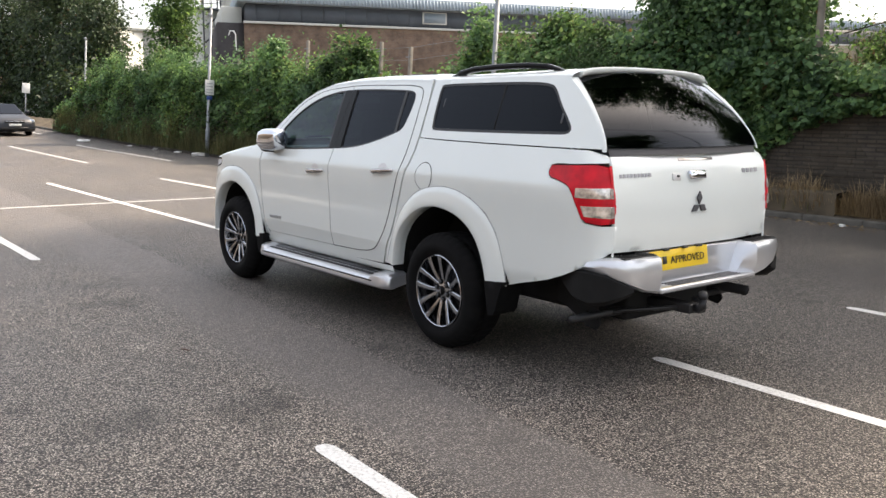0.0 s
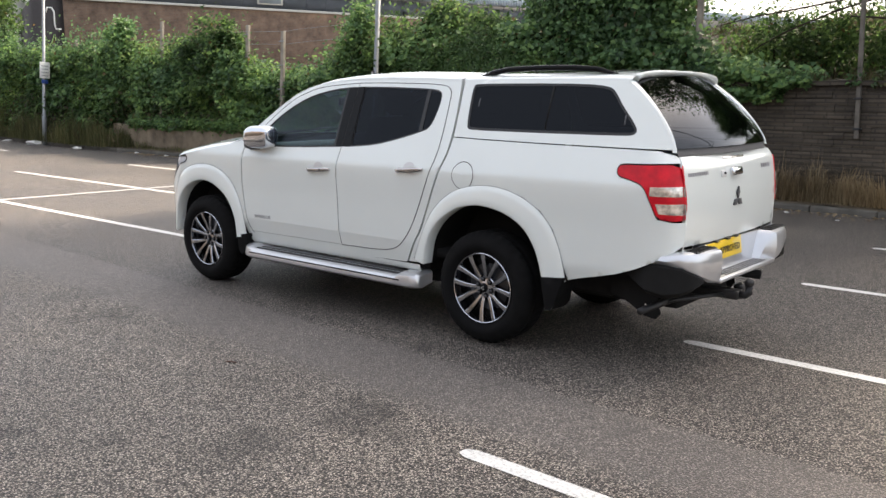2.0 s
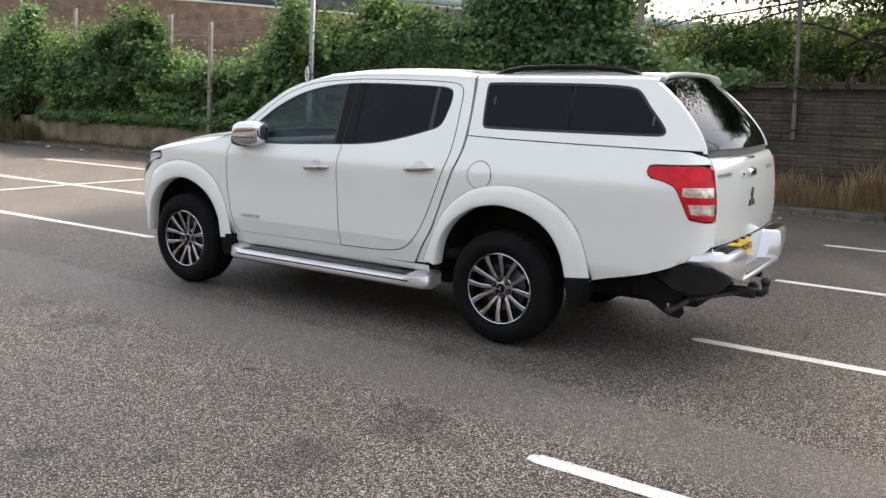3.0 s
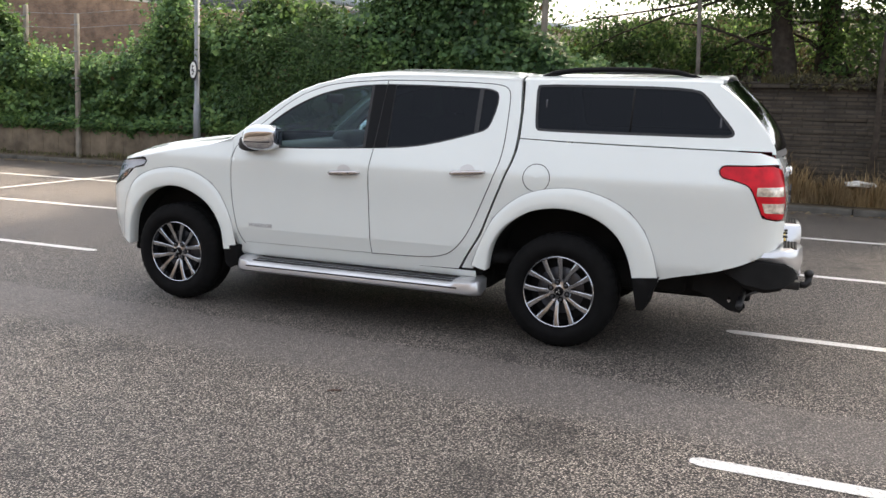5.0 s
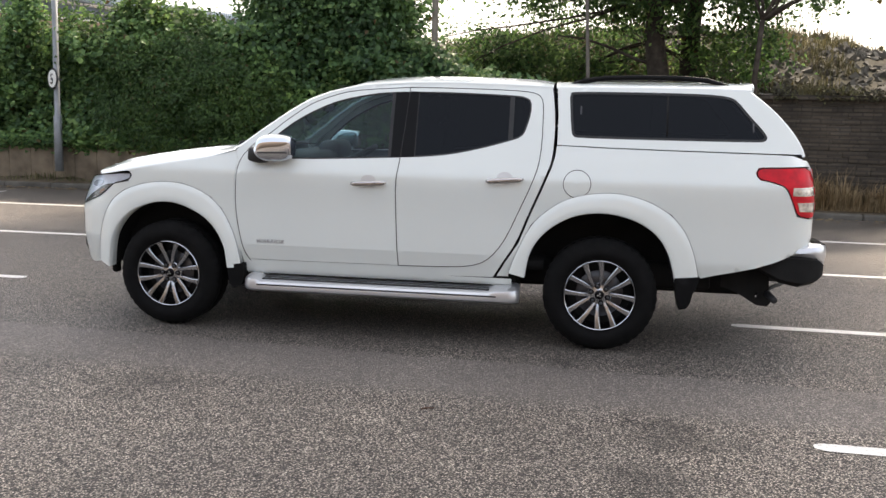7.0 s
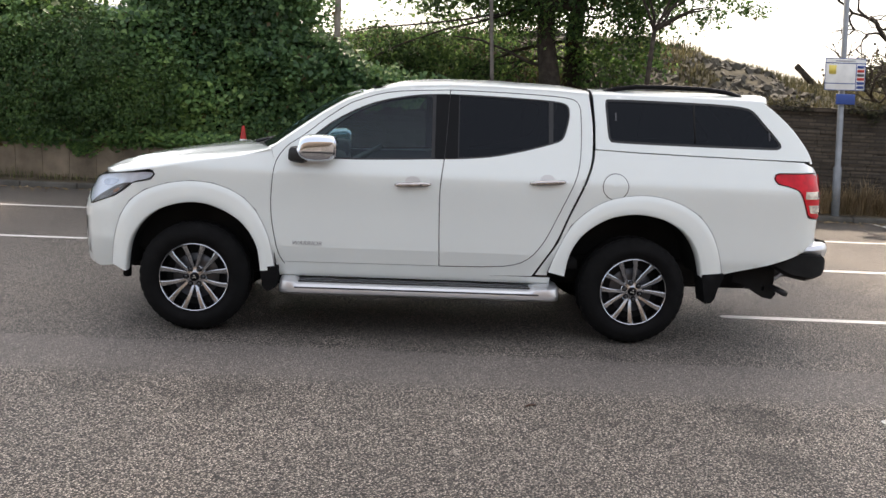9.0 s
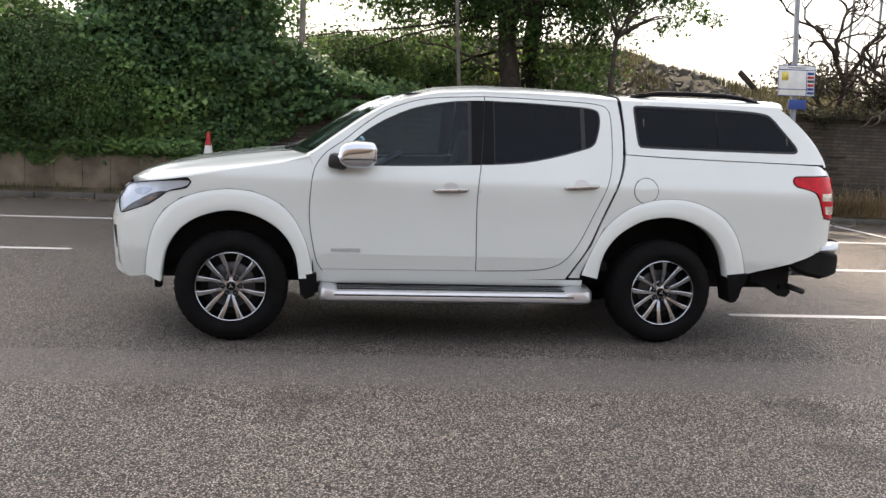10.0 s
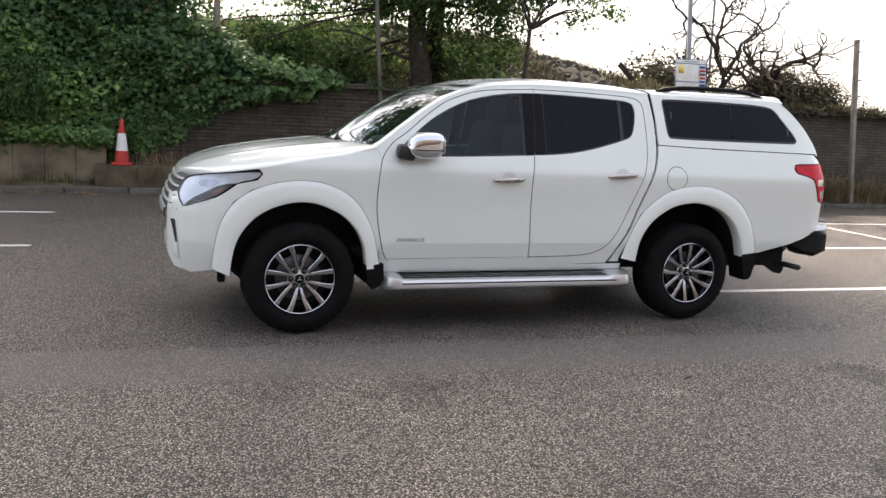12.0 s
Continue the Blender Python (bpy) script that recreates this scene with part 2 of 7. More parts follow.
M_CLOTH = plain("seat_cloth", (0.03, 0.03, 0.032), 0.9, 0, 0, 0.2, 40, 0.2)
M_DASH = plain("dash_plastic", (0.07, 0.073, 0.078), 0.6, 0, 0, 0.1)
M_GREYTRIM = plain("grey_trim", (0.07, 0.07, 0.075), 0.5, 0, 0, 0.1)
M_GLASS = glass("window_glass", (0.46, 0.60, 0.62), 1.42)
M_TINT = glass("privacy_glass", (0.024, 0.029, 0.042), 1.31)
M_SCREEN = glass("windscreen_glass", (0.6, 0.7, 0.68), 2.5)
M_LENS = glass("clear_lens", (0.97, 0.97, 0.97), 1.28)
M_RED = plain("red_lens", (0.56, 0.004, 0.016), 0.35, 0, 0.0, 0.25, 14, 0.3)
M_REFLECTOR = plain("lamp_reflector", (0.56, 0.62, 0.72), 0.3, 0.35, 0.4, 0.12, 12)
M_CLEAR_RED = plain("clear_lamp", (0.62, 0.57, 0.52), 0.16, 0.55, 0.8, 0.45, 35)
M_YELLOW = plain("plate_yellow", (0.85, 0.58, 0.02), 0.4, 0, 0.3, 0.05)
M_INK = plain("plate_ink", (0.015, 0.015, 0.015), 0.5)
M_BADGE = plain("badge_grey", (0.36, 0.36, 0.38), 0.35, 0.6)
M_ASPHALT = asphalt_material()
M_LINE = line_material()
M_KERB = plain("kerb_stone", (0.095, 0.088, 0.076), 0.9, 0, 0, 0.35, 4, 0.3, 0.5, 60)
M_CONCRETE = plain("old_concrete", (0.175, 0.140, 0.100), 0.92, 0, 0, 0.45, 2.5, 0.3, 0.5, 40)
M_POST = plain("post_concrete", (0.24, 0.215, 0.18), 0.9, 0, 0, 0.25, 5, 0.3, 0.4, 60)
M_STEEL = plain("galvanised_steel", (0.23, 0.245, 0.26), 0.55, 0.4, 0, 0.15, 8)
M_SOIL = plain("verge_soil", (0.1, 0.08, 0.055), 0.95, 0, 0, 0.45, 3, 0.2, 0.7, 30)
M_RUBBLE = plain("rubble_earth", (0.048, 0.043, 0.029), 0.95, 0, 0, 0.5, 2.2, 0.2, 0.8, 14)
M_STONE = masonry("stone_wall", (0.057, 0.048, 0.037), (0.090, 0.075, 0.058), (0.046, 0.039, 0.031), 1.0, 0.95, 0.27, 0.06)
M_BRICK = masonry("brown_brick", (0.17, 0.105, 0.07), (0.21, 0.135, 0.09), (0.19, 0.15, 0.12), 1.0, 0.9, 0.225, 0.075)
M_CLAD = plain("slate_cladding", (0.13, 0.145, 0.165), 0.55, 0.2, 0, 0.2, 0.6)
M_FASCIA = plain("blue_grey_fascia", (0.32, 0.38, 0.43), 0.5, 0.1, 0, 0.1, 1)
M_WHITEWALL = plain("pale_cladding", (0.6, 0.6, 0.55), 0.7, 0, 0, 0.08, 0.8)
M_BARK = plain("bark", (0.055, 0.045, 0.036), 0.95, 0, 0, 0.45, 9, 0.2, 0.8, 40)
M_IVY = leafy("ivy_leaves", [(0.1, (0.064, 0.124, 0.062)), (0.45, (0.136, 0.250, 0.099)), (0.78, (0.212, 0.345, 0.120)), (1.0, (0.370, 0.520, 0.180))], 0.48, 0.5)
M_LEAF = leafy("tree_leaves", [(0.1, (0.034, 0.066, 0.024)), (0.5, (0.081, 0.148, 0.051)), (0.85, (0.168, 0.274, 0.077)), (1.0, (0.291, 0.396, 0.123))], 0.65, 0.55)
M_DARKLEAF = leafy("dark_leaves", [(0.1, (0.047, 0.094, 0.039)), (0.6, (0.116, 0.221, 0.078)), (1.0, (0.224, 0.353, 0.109))], 0.42, 0.55)
M_YEW = leafy("yew_needles", [(0.1, (0.026, 0.058, 0.021)), (0.6, (0.060, 0.126, 0.038)), (1.0, (0.132, 0.230, 0.060))], 0.25, 0.6)
# tree leaves at half brightness: the far trees' shade put into the colour
M_FARLEAF = leafy("far_leaves_shaded", [(0.1, (0.016, 0.030, 0.013)), (0.6, (0.040, 0.068, 0.026)), (1.0, (0.095, 0.135, 0.045))], 0.25, 0.55)
M_THORN = leafy("hawthorn_leaves", [(0.1, (0.020, 0.019, 0.012)), (0.6, (0.055, 0.048, 0.028)), (1.0, (0.12, 0.125, 0.05))], 0.2, 0.7)
M_DRY = leafy("dry_grass", [(0.1, (0.195, 0.137, 0.078)), (0.5, (0.351, 0.254, 0.143)), (1.0, (0.546, 0.429, 0.260))], 0.35, 0.8)
M_BANKGRASS = leafy("bank_grass", [(0.1, (0.047, 0.045, 0.022)), (0.5, (0.090, 0.084, 0.041)), (1.0, (0.172, 0.148, 0.076))], 0.35, 0.8)
M_GRASS = leafy("verge_grass", [(0.1, (0.06, 0.055, 0.025)), (0.5, (0.1, 0.11, 0.04)), (1.0, (0.22, 0.2, 0.09))], 0.35, 0.8)
# near-black green that stands for the shade deep between the hedge's leaves
M_CORE = plain("hedge_inner_shade", (0.024, 0.034, 0.017), 1.0, 0, 0, 0.4, 6, 0.1)
M_CONE_RED = plain("cone_red", (0.47, 0.03, 0.025), 0.5, 0, 0, 0.15)
M_WHITE = plain("white_sheet", (0.75, 0.75, 0.72), 0.6, 0, 0, 0.1)
M_CARGREY = plain("car_grey_paint", (0.028, 0.032, 0.04), 0.45, 0.1, 0.1, 0.04)
M_BLUE = plain("sign_blue", (0.02, 0.06, 0.25), 0.5)
M_SIGNYELLOW = plain("sign_yellow", (0.75, 0.6, 0.12), 0.5)


# ---- mesh helpers ----
def finish(bm, name, mat, smooth=True):
    me = bpy.data.meshes.new(name)
    if smooth:
        for f in bm.faces:
            f.smooth = True
    bm.to_mesh(me)
    bm.free()
    me.materials.append(mat)
    return me


def part(name, bm, mat, parent=None, label="", smooth=True):
    """Links a bmesh as one mesh object, under a thing or part if given."""
    ob = new(name, finish(bm, name, mat, smooth))
    if parent is not None:
        ob.parent = parent
    return tagged(ob, label) if label else ob


def sharpen(bm, angle=32):
    lim = radians(angle)
    for e in bm.edges:
        if len(e.link_faces) == 2 and e.calc_face_angle(0) > lim:
            e.smooth = False
    return bm


def box(x0, y0, z0, x1, y1, z1, bev=0.0, bm=None, segs=2):
    out = bm or bmesh.new()
    b = bmesh.new()
    bmesh.ops.create_cube(b, size=1)
    for v in b.verts:
        v.co = Vector(((x0 + x1) / 2 + v.co.x * (x1 - x0), (y0 + y1) / 2 + v.co.y * (y1 - y0), (z0 + z1) / 2 + v.co.z * (z1 - z0)))
    if bev:
        bmesh.ops.bevel(b, geom=b.edges[:], offset=bev, segments=segs, affect="EDGES", profile=0.5)
    return absorb(out, b)


def absorb(out, b):
    base = {}
    for v in b.verts:
        base[v] = out.verts.new(v.co)
    for f in b.faces:
        try:
            out.faces.new([base[v] for v in f.verts]).smooth = f.smooth
        except ValueError:
            pass
    b.free()
    return out


def moved(bm, m):
    bmesh.ops.transform(bm, matrix=m, verts=bm.verts[:])
    return bm


def flipped(bm):
    """The same shape on the truck's other side."""
    for v in bm.verts:
        v.co.y = 2 * CY - v.co.y
    bmesh.ops.reverse_faces(bm, faces=bm.faces[:])
    return bm


def tube(points, radius, sides=8, bm=None, cap=True):
    """A round bar through points; radius a number or one for each point."""
    out = bm or bmesh.new()
    pts = [Vector(p) for p in points]
    rad = radius if isinstance(radius, (list, tuple)) else [radius] * len(pts)
    rings = []
    for i, p in enumerate(pts):
        d = (pts[min(i + 1, len(pts) - 1)] - pts[max(i - 1, 0)]).normalized()
        q = d.to_track_quat("Z", "Y")
        rings.append([out.verts.new(p + q @ Vector((math.cos(a) * rad[i], math.sin(a) * rad[i], 0))) for a in (2 * math.pi * k / sides for k in range(sides))])
    for a, b in zip(rings, rings[1:]):
        for k in range(sides):
            out.faces.new((a[k], a[(k + 1) % sides], b[(k + 1) % sides], b[k]))
    if cap:
        out.faces.new(rings[0][::-1])
        out.faces.new(rings[-1])
    return out


def lathe(profile, sides=48, bm=None, close=False):
    """Turns (radius, y) pairs round the y axis."""
    out = bm or bmesh.new()
    rings = []
    for r, y in profile:
        rings.append([out.verts.new((r * math.cos(a), y, r * math.sin(a))) for a in (2 * math.pi * k / sides for k in range(sides))])
    pairs = list(zip(rings, rings[1:])) + ([(rings[-1], rings[0])] if close else [])
    for a, b in pairs:
        for k in range(sides):
            out.faces.new((a[k], b[k], b[(k + 1) % sides], a[(k + 1) % sides]))
    return out


def facing(bm, way):
    """Turns a sheet so that it faces the given way."""
    bm.normal_update()
    w = Vector(way)
    if sum(f.normal.dot(w) * f.calc_area() for f in bm.faces) < 0:
        bmesh.ops.reverse_faces(bm, faces=bm.faces[:])
    return bm


def grid(fn, us, vs, bm=None):
    """A sheet of fn(u, v)."""
    out = bm or bmesh.new()
    vv = [[out.verts.new(fn(u, v)) for v in vs] for u in us]
    for i in range(len(us) - 1):
        for j in range(len(vs) - 1):
            out.faces.new((vv[i][j], vv[i + 1][j], vv[i + 1][j + 1], vv[i][j + 1]))
    return out


def curve(pts, rounds=2):
    """Corner-cut polyline that keeps its ends."""
    for _ in range(rounds):
        q = [pts[0]]
        for a, b in zip(pts, pts[1:]):
            q += [(a[0] * 0.75 + b[0] * 0.25, a[1] * 0.75 + b[1] * 0.25), (a[0] * 0.25 + b[0] * 0.75, a[1] * 0.25 + b[1] * 0.75)]
        pts = q + [pts[-1]]
    return pts


def ring(pts, rounds=2):
    """Corner-cut closed outline."""
    for _ in range(rounds):
        q = []
        for a, b in zip(pts, pts[1:] + pts[:1]):
            q += [(a[0] * 0.75 + b[0] * 0.25, a[1] * 0.75 + b[1] * 0.25), (a[0] * 0.25 + b[0] * 0.75, a[1] * 0.25 + b[1] * 0.75)]
        pts = q
    return pts


def area2(poly):
    return sum(a[0] * b[1] - b[0] * a[1] for a, b in zip(poly, poly[1:] + poly[:1]))


def inset(poly, d):
    """The closed outline moved d inwards."""
    s = 1 if area2(poly) > 0 else -1
    out = []
    n = len(poly)
    for i in range(n):
        a, b, c = Vector(poly[i - 1]), Vector(poly[i]), Vector(poly[(i + 1) % n])
        e1, e2 = (b - a), (c - b)
        if e1.length < 1e-7 or e2.length < 1e-7:
            out.append(tuple(b))
            continue
        n1, n2 = Vector((-e1.y, e1.x)).normalized(), Vector((-e2.y, e2.x)).normalized()
        nn = n1 + n2
        nn = nn.normalized() if nn.length > 1e-6 else n1
        k = 1 / max(0.5, nn.dot(n1))
        out.append(tuple(b + nn * d * s * k))
    return out


def resample(poly, step):
    out = []
    for a, b in zip(poly, poly[1:] + poly[:1]):
        n = max(1, int(math.hypot(b[0] - a[0], b[1] - a[1]) / step + 0.5))
        out += [(a[0] + (b[0] - a[0]) * k / n, a[1] + (b[1] - a[1]) * k / n) for k in range(n)]
    clean = []
    for p in out:
        if not clean or math.hypot(p[0] - clean[-1][0], p[1] - clean[-1][1]) > min(0.007, step * 0.25):
            clean.append(p)
    return clean


def inside(px, pz, poly):
    """Which of the points lie inside the outline."""
    px, pz = np.asarray(px), np.asarray(pz)
    r = np.zeros(px.shape, bool)
    for (x0, z0), (x1, z1) in zip(poly, poly[1:] + poly[:1]):
        if z0 != z1:
            r ^= ((z0 > pz) != (z1 > pz)) & (px < (x1 - x0) * (pz - z0) / (z1 - z0) + x0)
    return r


def near_edge(px, pz, poly):
    d = np.full(np.shape(px), 9.0)
    for (x0, z0), (x1, z1) in zip(poly, poly[1:] + poly[:1]):
        ex, ez = x1 - x0, z1 - z0
        t = np.clip(((px - x0) * ex + (pz - z0) * ez) / (ex * ex + ez * ez + 1e-12), 0, 1)
        d = np.minimum(d, np.hypot(px - x0 - t * ex, pz - z0 - t * ez))
    return d


def sheet(outline, fn, holes=(), step=0.03, lip=0.018, lip_dir=(0, 1, 0), crease=None):
    """A curved panel: a flat outline with holes, meshed evenly and laid on the surface fn(a, b), its edges turned in."""
    loops = [resample(outline, step)] + [resample(h, step) for h in holes]
    pts, edges = [], []
    for lo in loops:
        b = len(pts)
        pts += lo
        edges += [(b + i, b + (i + 1) % len(lo)) for i in range(len(lo))]
    xs, zs = [p[0] for p in loops[0]], [p[1] for p in loops[0]]
    gx, gz = np.meshgrid(np.arange(min(xs), max(xs), step), np.arange(min(zs), max(zs), step))
    gx, gz = gx.ravel(), gz.ravel()
    keep = inside(gx, gz, loops[0])
    for h in loops[1:]:
        keep &= ~inside(gx, gz, h)
    if crease is not None:
        cx = np.arange(min(xs), max(xs), step * 0.8)
        keep &= np.abs(gz - crease) > step * 0.4
        gx, gz, keep = np.append(gx, cx), np.append(gz, np.full(len(cx), crease)), np.append(keep, inside(cx, np.full(len(cx), crease), loops[0]))
    for lo in loops:
        keep &= near_edge(gx, gz, lo) > step * 0.45
    pts = pts + list(zip(gx[keep].tolist(), gz[keep].tolist()))
    from_cdt = delaunay_2d_cdt([Vector(p) for p in pts], edges, [], 0, 1e-6)
    vs, fs = from_cdt[0], from_cdt[2]
    bm = bmesh.new()
    bv = [bm.verts.new(fn(v.x, v.y)) for v in vs]
    cx = np.array([sum(vs[i].x for i in f) / len(f) for f in fs])
    cz = np.array([sum(vs[i].y for i in f) / len(f) for f in fs])
    ok = inside(cx, cz, loops[0])
    for h in loops[1:]:
        ok &= ~inside(cx, cz, h)
    for f, o in zip(fs, ok):
        if o:
            bm.faces.new([bv[i] for i in f])
    for v in [v for v in bm.verts if not v.link_faces]:
        bm.verts.remove(v)
    bmesh.ops.recalc_face_normals(bm, faces=bm.faces[:])
    bmesh.ops.dissolve_degenerate(bm, dist=0.0008, edges=bm.edges[:])
    if crease is not None:
        for e in bm.edges:
            if all(abs(v.co.z - crease) < 1e-4 for v in e.verts):
                e.smooth = False
    ld = Vector(lip_dir)
    if bm.faces and sum((f.normal.dot(ld) for f in bm.faces)) > 0:
        bmesh.ops.reverse_faces(bm, faces=bm.faces[:])
    if lip:
        rim = [e for e in bm.edges if len(e.link_faces) == 1]
        for e in rim:
            e.smooth = False
        r = bmesh.ops.extrude_edge_only(bm, edges=rim)
        for g in r["geom"]:
            if isinstance(g, bmesh.types.BMVert):
                g.co += ld * lip
    return bm


def leaves(name, pos, nrm, size, mat, parent=None, aspect=0.8, label="", seed=1, fold=0.18):
    """Many small folded leaves in one mesh."""
    rng = np.random.default_rng(seed)
    n = len(pos)
    nrm = nrm / (np.linalg.norm(nrm, axis=1, keepdims=True) + 1e-9)
    t = rng.normal(size=(n, 3))
    t[:, 2] -= 0.8
    t -= nrm * np.sum(t * nrm, axis=1, keepdims=True)
    t /= np.linalg.norm(t, axis=1, keepdims=True) + 1e-9
    b = np.cross(nrm, t)
    s = (size * rng.uniform(0.6, 1.35, n))[:, None]
    base, tip = pos - t * s * 0.5, pos + t * s * 0.55
    lift = nrm * s * fold
    left, right = pos - t * s * 0.12 + b * s * 0.5 * aspect + lift, pos - t * s * 0.12 - b * s * 0.5 * aspect + lift
    co = np.stack([base, right, tip, left], axis=1).reshape(-1, 3)
    idx = np.arange(n)[:, None] * 4
    tris = np.concatenate([idx + np.array([0, 1, 2]), idx + np.array([0, 2, 3])], axis=1).reshape(-1, 3)
    me = bpy.data.meshes.new(name)
    me.vertices.add(len(co))
    me.vertices.foreach_set("co", co.astype(np.float32).ravel())
    me.loops.add(tris.size)
    me.loops.foreach_set("vertex_index", tris.astype(np.int32).ravel())
    me.polygons.add(len(tris))
    me.polygons.foreach_set("loop_start", np.arange(0, tris.size, 3, dtype=np.int32))
    me.update(calc_edges=True)
    me.materials.append(mat)
    ob = new(name, me)
    if parent is not None:
        ob.parent = parent
    return tagged(ob, label) if label else ob


def blades(name, pos, height, mat, parent=None, seed=2, width=0.006, lean=0.35):
    """Grass: thin bent blades in one mesh."""
    rng = np.random.default_rng(seed)
    n = len(pos)
    h = (height * rng.uniform(0.5, 1.3, n))[:, None]
    a = rng.uniform(0, 2 * np.pi, n)
    d = np.stack([np.cos(a), np.sin(a), np.zeros(n)], 1)
    w = np.stack([-np.sin(a), np.cos(a), np.zeros(n)], 1) * width
    ln = rng.uniform(0.1, 1, n)[:, None] * lean
    up = np.array([[0, 0, 1.0]])
    mid = pos + up * h * 0.6 + d * h * ln * 0.35
    tip = pos + up * h * (1 - ln * 0.4) + d * h * ln
    co = np.stack([pos - w, pos + w, mid + w * 0.8, mid - w * 0.8, tip], axis=1).reshape(-1, 3)
    idx = np.arange(n)[:, None] * 5
    tris = np.concatenate([idx + np.array([0, 1, 2]), idx + np.array([0, 2, 3]), idx + np.array([3, 2, 4])], axis=1).reshape(-1, 3)
    me = bpy.data.meshes.new(name)
    me.vertices.add(len(co))
    me.vertices.foreach_set("co", co.astype(np.float32).ravel())
    me.loops.add(tris.size)
    me.loops.foreach_set("vertex_index", tris.astype(np.int32).ravel())
    me.polygons.add(len(tris))
    me.polygons.foreach_set("loop_start", np.arange(0, tris.size, 3, dtype=np.int32))
    me.update(calc_edges=True)
    me.materials.append(mat)
    ob = new(name, me)
    if parent is not None:
        ob.parent = parent
    return ob


# ---- pickup truck: front axle at x = 0, rear axle at x = 3, near side at y = 0 ----
CY = 0.845
_pz = [0.30, 0.40, 0.48, 0.54, 0.605, 0.85, 1.05, 1.105, 1.12, 1.20, 1.30, 1.40, 1.55, 1.72, 1.85]
_py = [0.098, 0.068, 0.044, 0.029, 0.0135, 0.012, 0.000, 0.001, 0.004, 0.032, 0.067, 0.102, 0.156, 0.225, 0.30]
_fz = np.linspace(0.3, 1.85, 400)
_fy = np.interp(_fz, _pz, _py)
_soft = np.convolve(np.pad(_fy, 3, "edge"), np.ones(7) / 7, "valid")
_fy = np.where(_fz < 0.70, _fy, _soft)
_tx = [-0.955, -0.86, -0.855, -0.84, -0.80, -0.733, -0.64, -0.54, -0.42, -0.25, 5]
_to = [0.86, 0.845, 0.62, 0.42, 0.27, 0.165, 0.095, 0.045, 0.012, 0.0, 0.0]


def rake(z):
    """How far the nose leans back above the bumper."""
    return float(np.interp(z, [0.80, 0.86, 0.93, 1.03, 1.1], [0.0, 0.015, 0.05, 0.105, 0.115]))


def taper(x, z=0.6):
    """How far the plan outline curves in at the nose."""
    return float(np.interp(x - rake(z) * min(1, max(0, (-0.2 - x) / 0.3)), _tx, _to))


def body_y(x, z):
    """The near side's surface: the y of the skin at a place along and a height."""
    y = float(np.interp(z, _fz, _fy)) + taper(x, z)
    if x > 4.08:
        k = min(0.995, (x - 4.08) / 0.26)
        y += 0.15 * (1 - math.sqrt(1 - k * k))
    return y


def rear_x(z):
    return -0.20 * max(0.0, z - 1.0) ** 1.25 - 0.42 * max(0.0, z - 1.225)


def side_at(off=0.0):
    """The side surface moved off outwards (minus: inwards)."""
    def fn(x, z):
        xx = x + (rear_x(z) * min(1, (x - 4.0) / 0.3) if x > 4.0 and z < 1.32 else 0) - 0.105 * max(0.0, x - 4.08)
        return (xx, body_y(x, z) - off, z)
    return fn


def both(name, make, mat, parent, label=""):
    """A part on the near side and its like on the far side."""
    a = part(name, make(), mat, parent, label)
    b = part(name, flipped(make()), mat, parent if not isinstance(parent, tuple) else parent[1], label)
    return a, b


def pair(name, make, mat, parents, label=""):
    return part(name, make(), mat, parents[0], label), part(name, flipped(make()), mat, parents[1], label)


FDOOR_FRONT = curve([(0.599, 0.484), (0.569, 0.525), (0.549, 0.582), (0.533, 0.657), (0.512, 0.77), (0.503, 0.882), (0.509, 0.995), (0.518, 1.106), (0.54, 1.198), (0.61, 1.285), (0.664, 1.32), (0.736, 1.371), (0.845, 1.464), (0.992, 1.568), (1.066, 1.601), (1.217, 1.653), (1.369, 1.676), (1.685, 1.695)], 1)
B_LINE = curve([(1.685, 1.695), (1.672, 1.45), (1.655, 1.23), (1.637, 1.111), (1.631, 0.997), (1.636, 0.806), (1.642, 0.652), (1.65, 0.5)], 1)
RDOOR_REAR = curve([(1.65, 0.5), (2.06, 0.508), (2.199, 0.535), (2.275, 0.584), (2.348, 0.673), (2.4, 0.772), (2.468, 0.93), (2.536, 1.087), (2.574, 1.202), (2.588, 1.334), (2.588, 1.525), (2.582, 1.621), (2.554, 1.66), (2.503, 1.676), (2.384, 1.686), (1.989, 1.695), (1.685, 1.695)], 1)
FRONT_DOOR = FDOOR_FRONT[1:] + B_LINE[1:]
REAR_DOOR = RDOOR_REAR[:-1] + B_LINE[:-1]
DOORS = FDOOR_FRONT[1:] + RDOOR_REAR[::-1][1:]
DLO_F = ring([(0.64, 1.203), (0.70, 1.29), (0.81, 1.385), (0.919, 1.468), (1.068, 1.549), (1.218, 1.608), (1.446, 1.653), (1.60, 1.664), (1.672, 1.667), (1.672, 1.64), (1.66, 1.40), (1.654, 1.25), (1.652, 1.23), (1.60, 1.228), (1.3, 1.213), (1.0, 1.202)], 1)
DLO_R = ring([(1.664, 1.232), (1.70, 1.233), (1.835, 1.241), (1.989, 1.258), (2.183, 1.30), (2.38, 1.356), (2.451, 1.382), (2.479, 1.425), (2.509, 1.541), (2.506, 1.617), (2.47, 1.643), (2.383, 1.654), (1.989, 1.667), (1.72, 1.668), (1.684, 1.668), (1.684, 1.64), (1.672, 1.40), (1.666, 1.26)], 1)
M_LAMPGREY = plain("smoked_lamp", (0.055, 0.052, 0.056), 0.25, 0, 0.6, 0.3, 20)
